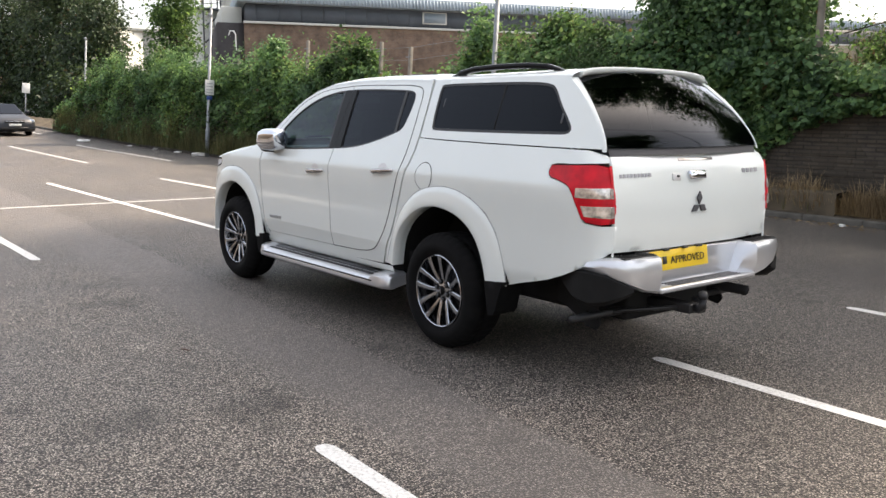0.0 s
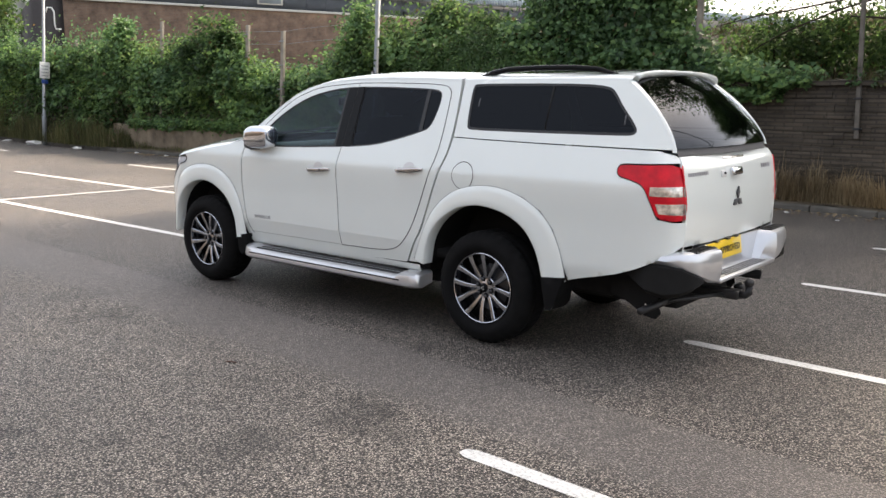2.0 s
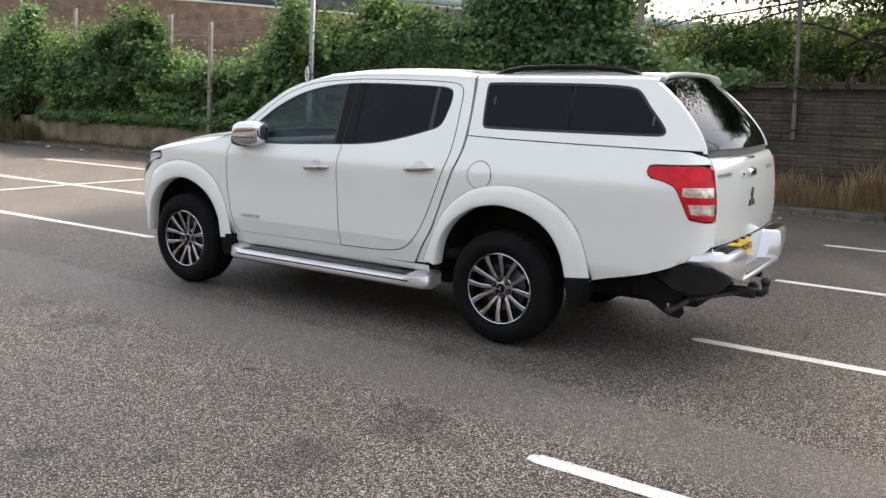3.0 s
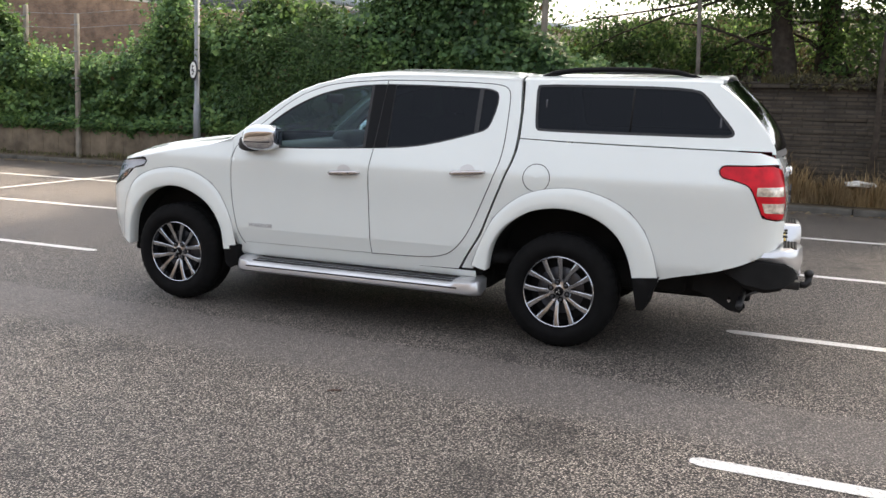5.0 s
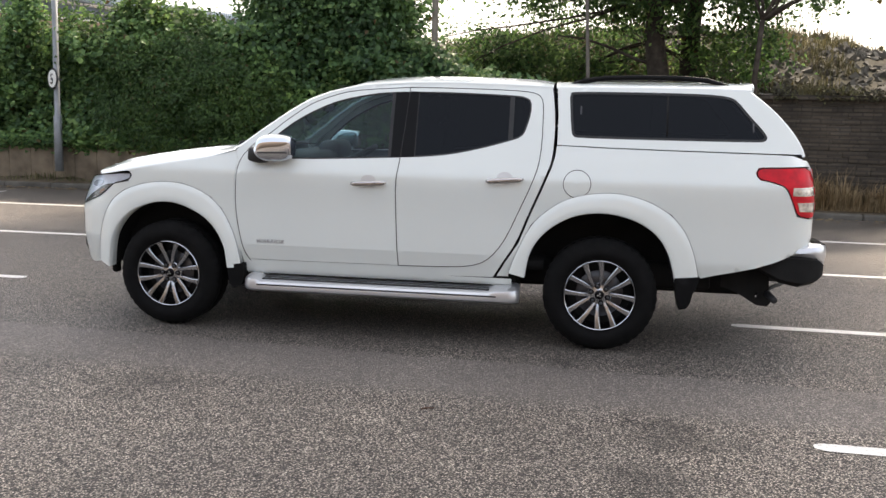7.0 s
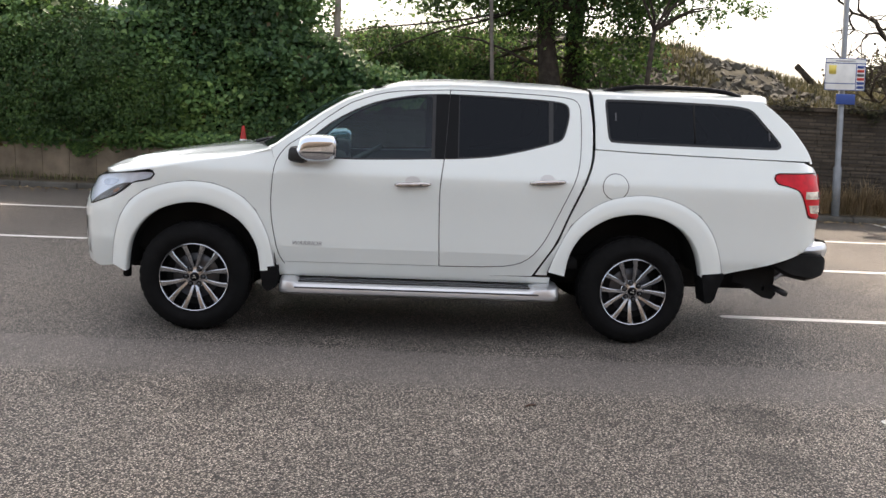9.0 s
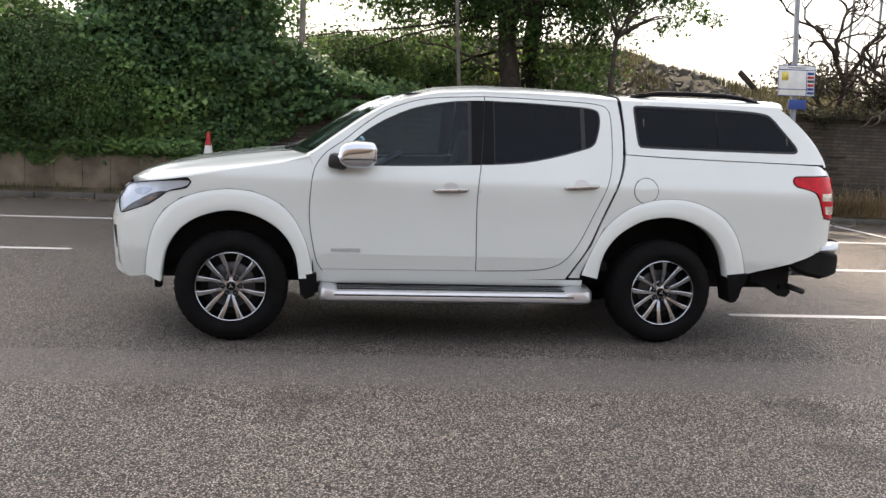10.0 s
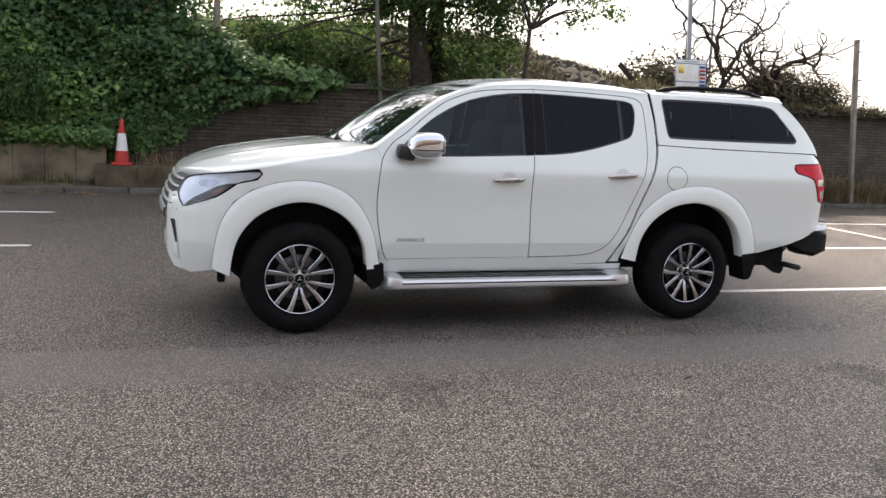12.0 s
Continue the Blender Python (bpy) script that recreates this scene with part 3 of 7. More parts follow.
M_AMBER = plain("amber_lens", (0.22, 0.09, 0.045), 0.25, 0, 0.5, 0.3, 30)
M_GARNISH = plain("grey_garnish", (0.05, 0.05, 0.053), 0.6)
M_SEAM = plain("panel_joint", (0.33, 0.33, 0.33), 0.6)
M_BOWL = plain("lamp_bowl", (0.42, 0.47, 0.56), 0.2, 0.5, 0.3, 0.3, 25)
GAP = curve([(2.294, 0.45), (2.356, 0.555), (2.445, 0.695), (2.512, 0.873), (2.586, 1.05), (2.640, 1.186), (2.660, 1.262), (2.668, 1.414), (2.664, 1.529), (2.645, 1.682), (2.636, 1.722)], 1)
GUTTER = [(0.50, 1.255), (0.66, 1.375), (0.843, 1.506), (0.99, 1.597), (1.14, 1.655), (1.368, 1.704), (1.685, 1.724), (1.989, 1.727), (2.384, 1.719), (2.636, 1.708)]
SHOULDER = [(-0.76, 1.015), (-0.69, 1.024), (-0.59, 1.046), (-0.473, 1.062), (-0.3, 1.09), (0.0, 1.145), (0.3, 1.195), (0.5, 1.255)]
F_OUT = [(-0.559, 0.44), (-0.545, 0.6), (-0.505, 0.755), (-0.43, 0.875), (-0.32, 0.955), (-0.17, 1.005), (-0.02, 1.025), (0.126, 1.014), (0.235, 0.977), (0.327, 0.925), (0.401, 0.849), (0.457, 0.749), (0.496, 0.656), (0.516, 0.562), (0.54, 0.44)]
F_IN = [(-0.452, 0.40), (-0.440, 0.516), (-0.414, 0.629), (-0.341, 0.743), (-0.233, 0.828), (-0.09, 0.877), (0.018, 0.886), (0.127, 0.868), (0.273, 0.800), (0.366, 0.709), (0.423, 0.597), (0.437, 0.5), (0.444, 0.437)]
R_OUT = [(2.40, 0.49), (2.449, 0.637), (2.536, 0.816), (2.628, 0.908), (2.722, 0.974), (2.80, 1.008), (2.918, 1.036), (3.055, 1.046), (3.177, 1.030), (3.302, 0.99), (3.431, 0.915), (3.523, 0.807), (3.575, 0.689), (3.60, 0.60), (3.621, 0.50)]
R_IN = [(2.508, 0.47), (2.53, 0.619), (2.582, 0.719), (2.656, 0.8), (2.789, 0.882), (2.90, 0.908), (3.0, 0.917), (3.149, 0.894), (3.275, 0.839), (3.364, 0.763), (3.422, 0.665), (3.45, 0.58), (3.47, 0.49)]
TAIL = [(3.933, 1.198), (3.945, 1.219), (3.97, 1.226), (4.10, 1.228), (4.335, 1.236), (4.338, 1.13), (4.338, 0.928), (4.29, 0.922), (4.205, 0.938), (4.172, 1.007), (4.139, 1.082), (4.118, 1.113), (4.094, 1.127), (4.02, 1.148), (3.955, 1.160), (3.938, 1.178)]
HEAD = [(-0.256, 1.060), (-0.28, 1.073), (-0.473, 1.055), (-0.589, 1.039), (-0.693, 1.015), (-0.737, 0.96), (-0.756, 0.917), (-0.75, 0.868), (-0.735, 0.845), (-0.728, 0.828), (-0.642, 0.863), (-0.551, 0.895), (-0.474, 0.946), (-0.406, 0.999), (-0.286, 1.025)]

truck = tagged(new("pickup_truck"), "white double-cab pickup truck with a hard canopy parked on asphalt", "pickup truck")

# cab shell round the doors
CAB = [(0.548, 0.43), (1.4, 0.43), (2.294, 0.45)] + GAP[1:] + GUTTER[::-1][1:] + [(0.522, 1.19), (0.499, 1.106), (0.49, 0.995), (0.484, 0.882), (0.493, 0.77), (0.514, 0.657), (0.532, 0.56)]
both("cab_side", lambda: sheet(CAB, side_at(-0.002), [DOORS], 0.03, 0.055), M_PAINT, truck)
fd = both("front_door", lambda: sheet(inset(FRONT_DOOR, 0.0032), side_at(), [DLO_F], 0.028, crease=0.605), M_PAINT, truck)
rd = both("rear_door", lambda: sheet(inset(REAR_DOOR, 0.0032), side_at(), [DLO_R], 0.028, crease=0.605), M_PAINT, truck)
for seam, k in ((FDOOR_FRONT, 0), (B_LINE, 0), (RDOOR_REAR, 1)):
    pair("door_joint", lambda: tube([side_at(-0.0015)(*p) for p in seam], 0.0026, 5), M_JOINT, fd if k == 0 else rd, "thin dark joint round the door")


def cut(poly, lo=-9, hi=9):
    """The part of an outline between two x values."""
    out = []
    for a, b in zip(poly, poly[1:] + poly[:1]):
        out.append(a)
        for lim in (lo, hi):
            if (a[0] - lim) * (b[0] - lim) < 0:
                t = (lim - a[0]) / (b[0] - a[0])
                out.append((lim, a[1] + (b[1] - a[1]) * t))
    return [p for p in out if lo - 1e-6 <= p[0] <= hi + 1e-6]


pair("window_seal", lambda: sheet(inset(DLO_F, -0.002), side_at(-0.004), [inset(cut(DLO_F, -9, 1.578), 0.011)], 0.03, 0.006), M_BLACK, fd, "black window seal and pillar trim")
pair("window_seal", lambda: sheet(inset(DLO_R, -0.002), side_at(-0.004), [inset(cut(DLO_R, 1.742, 2.375), 0.010), inset(cut(DLO_R, 2.385, 9), 0.010)], 0.03, 0.006), M_BLACK, rd, "black window seal and pillar trim")
pair("pillar_trim", lambda: sheet([(1.59, 1.229), (1.6525, 1.231), (1.6695, 1.45), (1.683, 1.665), (1.59, 1.663)], side_at(0.0012), [], 0.04, 0.004), M_GLOSS_BLACK, fd, "black door pillar trim")
pair("pillar_trim", lambda: sheet([(1.6575, 1.233), (1.745, 1.238), (1.745, 1.666), (1.687, 1.666), (1.6745, 1.45)], side_at(0.0012), [], 0.04, 0.004), M_GLOSS_BLACK, rd, "black door pillar trim")
pair("window", lambda: sheet(inset(cut(DLO_F, -9, 1.578), 0.008), side_at(-0.009), [], 0.06, 0), M_GLASS, fd, "lightly tinted front window")
pair("window", lambda: sheet(inset(cut(DLO_R, 1.742, 2.375), 0.007), side_at(-0.009), [], 0.06, 0), M_TINT, rd, "dark privacy glass")
pair("quarter_window", lambda: sheet(inset(cut(DLO_R, 2.385, 9), 0.007), side_at(-0.008), [], 0.06, 0), M_TINT, rd, "dark fixed quarter glass")


def door_handle(x0, x1, z0, z1):
    """A bar standing off the skin over a shallow cup."""
    def fn():
        bm = bmesh.new()
        n = 12
        rows = []
        for i in range(n + 1):
            u = i / n
            x, z = x0 + (x1 - x0) * u, z0 + (z1 - z0) * u
            o = 0.030 * (1 - abs(2 * u - 1) ** 5) + 0.004
            h = 0.017 * (1 - abs(2 * u - 1) ** 6 * 0.6)
            y = body_y(x, z) - o
            rows.append([bm.verts.new((x, y + dy, z + dz)) for dy, dz in ((0, h), (-0.010, h * 0.55), (-0.003, -h * 0.7), (0, -h), (0.012, -h * 0.7), (0.012, h * 0.7))])
        for a, b in zip(rows, rows[1:]):
            for k in range(6):
                bm.faces.new((a[k], b[k], b[(k + 1) % 6], a[(k + 1) % 6]))
        bm.faces.new(rows[0])
        bm.faces.new(rows[-1][::-1])
        bmesh.ops.recalc_face_normals(bm, faces=bm.faces[:])
        return bm
    return fn


def dished_cup(xc, zc):
    def fn():
        def pt(r, a):
            x, z = xc + 0.052 * r * math.cos(a), zc + 0.04 * r * math.sin(a)
            return (x, body_y(x, z) - 0.0025 + 0.0015 * (1 - r), z)
        return grid(pt, np.linspace(1, 0.02, 5), np.linspace(0, 2 * math.pi, 25))
    return fn


M_CUP = plain("handle_cup", (0.62, 0.62, 0.61), 0.35, 0, 0.6, 0.05)
pair("handle_cup", dished_cup(1.447, 1.073), M_CUP, fd)
pair("handle_cup", dished_cup(2.357, 1.118), M_CUP, rd)
part("key_hole", moved(lathe([(0.001, 0.0), (0.006, 0.0), (0.006, 0.004)], 12), Matrix.Translation((1.50, body_y(1.5, 1.06) - 0.0435, 1.060))), M_BLACK, fd[0])
pair("handle", door_handle(1.325, 1.571, 1.05, 1.062), M_HANDLE, fd, "chrome door handle")
pair("handle", door_handle(2.234, 2.483, 1.095, 1.114), M_HANDLE, rd, "chrome door handle")


def glyphs(text, size, depth):
    """Built-in font lettering as a mesh in the x-z plane, facing -y, from x = 0."""
    cu = bpy.data.curves.new("lettering", "FONT")
    cu.body, cu.size, cu.extrude, cu.resolution_u = text, size, depth, 2
    tmp = new("lettering_source", cu)
    dg = bpy.context.evaluated_depsgraph_get()
    me = bpy.data.meshes.new_from_object(tmp.evaluated_get(dg))
    bpy.data.objects.remove(tmp)
    bm = bmesh.new()
    bm.from_mesh(me)
    bmesh.ops.transform(bm, matrix=pose(0, 0, 0, 90), verts=bm.verts[:])
    return bm


def badge_word():
    bm = glyphs("WARRIOR", 0.052, 0.0012)
    for v in bm.verts:
        x, z = 0.645 + v.co.x * 0.86 + 0.2 * v.co.z, 0.618 + v.co.z * 0.75
        v.co = Vector((x, body_y(x, z) - 0.002 + v.co.y, z))
    return bm


part("lettering", badge_word(), M_BADGE, fd[0], "grey model lettering", smooth=False)


# mirrors
def mirror_cap():
    bm = bmesh.new()
    bmesh.ops.create_uvsphere(bm, u_segments=28, v_segments=18, radius=1)
    for v in bm.verts:
        c = v.co
        f = [math.copysign(abs(t) ** 0.55, t) for t in c]
        x = 0.812 + f[0] * 0.128 + 0.012 * f[2]
        z = 1.276 + f[2] * 0.09 + (0.03 * max(0, -f[0]) ** 2 if f[2] < 0 else -0.014 * max(0, -f[0]) ** 2)
        y = -0.035 + f[1] * 0.085 + 0.02 * f[0]
        v.co = Vector((x, y, z))
    return bm


mir = pair("mirror", mirror_cap, M_CHROME, fd, "chrome-capped door mirror")
pair("mirror_foot", lambda: sharpen(moved(box(-0.065, -0.075, -0.035, 0.06, 0.06, 0.065, 0.028), pose(0.69, 0.005, 1.21, 0, 8, -8))), M_BLACK, mir, "black mirror foot")
pair("indicator_strip", lambda: moved(box(-0.10, -0.004, -0.004, 0.10, 0.004, 0.004, 0.002), pose(0.82, -0.118, 1.248, 0, 0, 6)), M_BLACK, mir, "dark indicator strip")
pair("mirror_glass", lambda: box(0.928, -0.085, 1.225, 0.936, 0.03, 1.325, 0.003), M_CHROME, mir)

# front wing, bonnet
FENDER = [(0.532, 0.45), (0.53, 0.56)] + [(x - 0.008, z) for x, z in FDOOR_FRONT if 0.5 < z < 1.2] + [(0.50, 1.25)] + SHOULDER[::-1][1:4] + [(-0.27, 1.085)] + [(-0.25, 1.056), (-0.282, 1.017), (-0.402, 0.991), (-0.470, 0.938), (-0.545, 0.888)] + [(-0.555, 0.82)] + F_OUT[2:-1]
FENDER = FENDER[:-1] + [(0.50, 0.60), (0.515, 0.5)]
both("front_wing", lambda: sheet(inset(FENDER, 0.001), side_at(0.001), [], 0.03), M_PAINT, truck)


def line_at(pts, x):
    return float(np.interp(x, [p[0] for p in pts], [p[1] for p in pts]))


BONNET_MID = [(-0.765, 0.995), (-0.74, 1.030), (-0.69, 1.070), (-0.60, 1.112), (-0.44, 1.160), (-0.23, 1.20), (-0.02, 1.232), (0.29, 1.268), (0.55, 1.29)]


def bonnet_pt(u, v):
    """u along from nose to cowl, v across from -1 (near side) to 1."""
    if u < 0:   # the turned-down front edge
        x, y, z = bonnet_pt(0, v)
        return (x + 0.6 * -u, y, z + 2.8 * u)
    xf, xr = -0.755 + 0.20 * abs(v) ** 4.5, 0.315 + 0.19 * v * v
    x = xf + (xr - xf) * u
    sh = line_at(SHOULDER, x) - 0.002
    w = CY - body_y(max(x, -0.80), min(sh, 1.2)) - 0.004
    mid = line_at(BONNET_MID, x)
    e = abs(v)
    z = sh + max(0.0, mid - sh) * (1 - e ** 2.3) ** (1 / 1.9)
    ridge = 0.012 * math.exp(-((e - 0.62) / 0.09) ** 2) * min(1, u * 4) * min(1, (1 - u) * 6 + 0.3)
    return (x, CY + w * v, z + ridge)


bonnet = part("bonnet", facing(grid(bonnet_pt, [-0.02, -0.01] + list(np.linspace(0, 1, 40)), [math.sin(math.pi / 2 * s) for s in np.linspace(-1, 1, 45)]), (0, 0, 1)), M_PAINT, truck)
for v in (-0.35, 0.35):
    b = tube([bonnet_pt(0.985, v - 0.02)[:2] + (bonnet_pt(0.985, v)[2] + 0.012,), (0.40, CY + v * 0.4 + 0.12, 1.298), (0.46, CY + v * 0.1 + 0.45 * (1 if v > 0 else 0.6), 1.325)], [0.012, 0.009, 0.006], 6)
    part("wiper", b, M_BLACK, truck, "black windscreen wiper")
part("cowl", grid(lambda u, v: (0.29 + 0.19 * v * v + 0.14 * u, CY + 0.70 * v, 1.262 - 0.03 * v * v + 0.012 * u), np.linspace(0, 1, 4), np.linspace(-1, 1, 20)), M_BLACK, truck, "black windscreen cowl")


# windscreen and cab roof
def screen_pt(u, v):
    x = float(np.interp(u, [0, 0.33, 0.66, 1], [0.485, 0.70, 0.905, 1.14]))
    z = line_at(GUTTER, x) + 0.006
    y0 = body_y(1, z) + 0.028
    w = CY - y0
    bow = (1 - v * v)
    return (x - 0.13 * bow * (1 - 0.25 * u), CY + w * v, z + 0.012 * bow + 0.012 * u * bow)


part("windscreen", facing(grid(screen_pt, np.linspace(0, 1, 16), np.linspace(-1, 1, 28)), (-1, 0, 1)), M_SCREEN, truck, "clear raked windscreen")


def pillar_pt(u, v):
    """Strip from the door side over to the windscreen's edge."""
    x = float(np.interp(u, [0, 0.33, 0.66, 1], [0.485, 0.70, 0.905, 1.14]))
    z = line_at(GUTTER, x)
    y = body_y(1, z)
    return (x - 0.008 * v, y + 0.032 * v, z + 0.012 * math.sin(math.pi / 2 * v))


both("windscreen_pillar", lambda: grid(pillar_pt, np.linspace(0, 1, 16), np.linspace(0, 1, 6)), M_PAINT, truck)


def roof_pt(u, v):
    xf = 1.13 - 0.10 * (1 - v * v)
    x = xf + (2.645 - xf) * u
    zg = line_at(GUTTER, x) - 0.002
    w = CY - body_y(1, zg)
    e = abs(v)
    crown = 0.058 * min(1, 0.62 + u * 1.2) * (1 if u < 0.9 else 1 - 0.25 * ((u - 0.9) / 0.1) ** 2)
    rib = 0.004 * (math.cos(v * 14) if e < 0.75 else 0) * min(1, u * 5)
    return (x, CY + w * v, zg + crown * (1 - e ** 2.6) ** (1 / 2.2) + rib)


part("roof", facing(grid(roof_pt, np.linspace(0, 1, 36), [math.sin(math.pi / 2 * s) for s in np.linspace(-1, 1, 41)]), (0, 0, 1)), M_PAINT, truck)
# the white cab's back, coloured black to paint the shade in the gap
part("cab_back", sheet([(0.2, 1.0), (0.12, 1.2), (0.3, 1.69), (2 * CY - 0.3, 1.69), (2 * CY - 0.12, 1.2), (2 * CY - 0.2, 1.0)], lambda y, z: (2.64, y, z), [], 0.1, 0), M_BLACK, truck)
part("headlining", grid(lambda u, v: (1.15 + 1.45 * u, CY + 0.58 * v, 1.70), np.linspace(0, 1, 3), np.linspace(-1, 1, 3)), M_GREYTRIM, truck)

# load bed side with wrapped corner
BED = [(2.685, 1.334), (2.678, 1.262), (2.657, 1.186), (2.603, 1.05), (2.529, 0.873), (2.462, 0.695), (2.374, 0.555), (2.320, 0.46), (2.398, 0.46)] + R_OUT[:-1] + [(3.621, 0.508), (3.72, 0.536), (3.833, 0.562), (3.956, 0.594), (4.06, 0.632), (4.137, 0.664), (4.243, 0.712), (4.30, 0.75), (4.336, 0.79), (4.338, 0.915)] + [(4.29, 0.915), (4.20, 0.931), (4.165, 1.004), (4.132, 1.078), (4.112, 1.106), (4.091, 1.120), (4.018, 1.141), (3.952, 1.153), (3.931, 1.175), (3.925, 1.199), (3.939, 1.226), (3.97, 1.233), (4.10, 1.236), (4.333, 1.243)] + [(4.312, 1.282), (4.225, 1.306), (3.995, 1.310), (3.379, 1.317), (2.975, 1.324)]
bed = both("bed_side", lambda: sheet(BED, side_at(), [], 0.028), M_PAINT, truck)


def disc_on_side(xc, zc, r0, r1, off, n=40):
    def pt(a, r):
        x, z = xc + (r0 + (r1 - r0) * r) * math.cos(a), zc + (r0 + (r1 - r0) * r) * math.sin(a)
        return (x, body_y(x, z) - off, z)
    return grid(pt, np.linspace(0, 2 * math.pi, n), np.linspace(0, 1, 4))


cap = part("fuel_flap_gap", disc_on_side(2.825, 1.095, 0.0848, 0.0900, 0.0016), M_GLOSS_BLACK, bed[0], "thin dark joint of the round fuel flap")
part("fuel_flap", disc_on_side(2.825, 1.095, 0.001, 0.0855, 0.0022), M_PAINT, bed[0], "round white fuel flap")


# wheel arch flares
def arch(outer, inner, n=60):
    def along(pts):
        pts = curve(pts, 2)
        d = [0]
        for a, b in zip(pts, pts[1:]):
            d.append(d[-1] + math.hypot(b[0] - a[0], b[1] - a[1]))
        s = np.linspace(0, d[-1], n)
        return list(zip(np.interp(s, d, [p[0] for p in pts]), np.interp(s, d, [p[1] for p in pts])))
    o, i = along(outer), along(inner)
    prof = [(0, 0.001), (0.010, -0.004), (0.05, -0.0095), (0.30, -0.0195), (0.65, -0.029), (0.94, -0.036), (1.0, -0.033), (1.0, 0.03), (1.0, 0.06)]

    def pt(a, b):
        (ox, oz), (ix, iz) = o[int(a)], i[int(a)]
        t, dy = prof[int(b)]
        x, z = ox + (ix - ox) * t, oz + (iz - oz) * t
        return (x, (body_y(max(x, -0.58), max(z, 0.60))) + dy, z)
    return grid(pt, range(n), range(len(prof)))


def flare_seam(outer):
    pts = [(x, body_y(max(x, -0.58), max(z, 0.60)) - 0.0035, z) for x, z in curve(outer, 2)]
    return tube(pts, 0.0022, 5)


both("flare_seam", lambda: flare_seam(F_OUT), M_SEAM, truck, "thin grey joint round the arch flare")
both("flare_seam", lambda: flare_seam(R_OUT), M_SEAM, truck, "thin grey joint round the arch flare")
both("front_arch_flare", lambda: sharpen(arch(F_OUT, F_IN), 40), M_PAINT, truck)
both("rear_arch_flare", lambda: sharpen(arch(R_OUT, R_IN), 40), M_PAINT, truck)


def liner(inner):
    pts = curve(inner, 1)
    return grid(lambda a, b: (pts[int(a)][0], 0.02 + 0.42 * b, pts[int(a)][1] + 0.012), range(len(pts)), [0, 1])


both("front_arch_liner", lambda: liner(F_IN), M_CHASSIS, truck)
both("front_arch_back", lambda: sheet(curve(F_IN, 1) + [(0.44, 0.36), (-0.45, 0.36)], lambda x, z: (x, 0.43, z + 0.012), [], 0.1, 0), M_CHASSIS, truck)
both("rear_arch_back", lambda: sheet(curve(R_IN, 1) + [(3.47, 0.40), (2.51, 0.40)], lambda x, z: (x, 0.43, z + 0.012), [], 0.1, 0), M_CHASSIS, truck)
both("rear_arch_liner", lambda: liner(R_IN), M_CHASSIS, truck)

# canopy
CAN = [(2.687, 1.340), (2.975, 1.331), (3.379, 1.324), (3.995, 1.317), (4.215, 1.314)] + curve([(4.215, 1.318), (4.180, 1.39), (4.125, 1.474), (4.048, 1.567), (3.95, 1.652), (3.875, 1.702)], 1)[1:] + [(3.727, 1.706), (3.395, 1.708), (2.946, 1.708), (2.672, 1.706), (2.686, 1.52)]
CWIN = ring([(2.752, 1.672), (2.783, 1.684), (3.189, 1.685), (3.600, 1.681), (3.765, 1.666), (3.813, 1.637), (3.884, 1.550), (3.962, 1.467), (4.0, 1.415), (3.980, 1.387), (3.916, 1.384), (3.586, 1.383), (3.178, 1.383), (2.836, 1.386), (2.782, 1.392), (2.770, 1.45), (2.762, 1.55)], 1)


def canopy_at(off=0.0):
    def fn(x, z):
        k = max(0.0, (x - 3.75) / 0.5)
        return (x, body_y(3.5, z) - off + 0.075 * k ** 2.2, z)
    return fn


can = both("canopy_side", lambda: sheet(CAN, canopy_at(), [CWIN], 0.03), M_PAINT, truck, "white moulded canopy side")
pair("window_seal", lambda: sheet(inset(CWIN, -0.002), canopy_at(-0.004), [inset(CWIN, 0.016)], 0.03, 0.006), M_BLACK, can, "black rubber window seal")
pair("window", lambda: sheet(inset(CWIN, 0.013), canopy_at(-0.008), [], 0.06, 0), M_TINT, can, "dark tinted sliding canopy window")
pair("window_divider", lambda: moved(box(-0.006, -0.004, -0.14, 0.006, 0.004, 0.14), pose(3.38, body_y(3.4, 1.535) + 0.012, 1.535, -20)), M_CHASSIS, can)
pair("window_latch", lambda: moved(box(-0.005, -0.012, -0.03, 0.005, 0.0, 0.03, 0.003), pose(3.91, body_y(3.4, 1.47) + 0.02, 1.47, -20)), M_GREYTRIM, can)
pair("window_latch", lambda: moved(box(-0.005, -0.012, -0.03, 0.005, 0.0, 0.03, 0.003), pose(2.83, body_y(3.4, 1.56) + 0.02, 1.56, -20)), M_GREYTRIM, can)


def canopy_roof_pt(u, v):
    x = 2.664 + (3.90 - 2.664) * u
    zg = float(np.interp(x, [2.684, 2.95, 3.4, 3.73, 3.88, 3.95], [1.704, 1.706, 1.706, 1.704, 1.70, 1.69]))
    w = CY - canopy_at()(x, zg)[1]
    e = abs(v)
    return (x, CY + w * v, zg + (0.056 + 0.008 * u) * (1 - e ** 2.8) ** (1 / 2.2))


canopy_roof = part("canopy_roof", facing(grid(canopy_roof_pt, np.linspace(0, 1, 26), [math.sin(math.pi / 2 * s) for s in np.linspace(-1, 1, 41)]), (0, 0, 1)), M_PAINT, truck, "white canopy roof")
part("canopy_front", sheet([(0.14, 1.33), (0.225, 1.70), (0.35, 1.75), (2 * CY - 0.35, 1.75), (2 * CY - 0.225, 1.70), (2 * CY - 0.14, 1.33)], lambda y, z: (2.695, y, z), [], 0.1, 0), M_BLACK, truck)


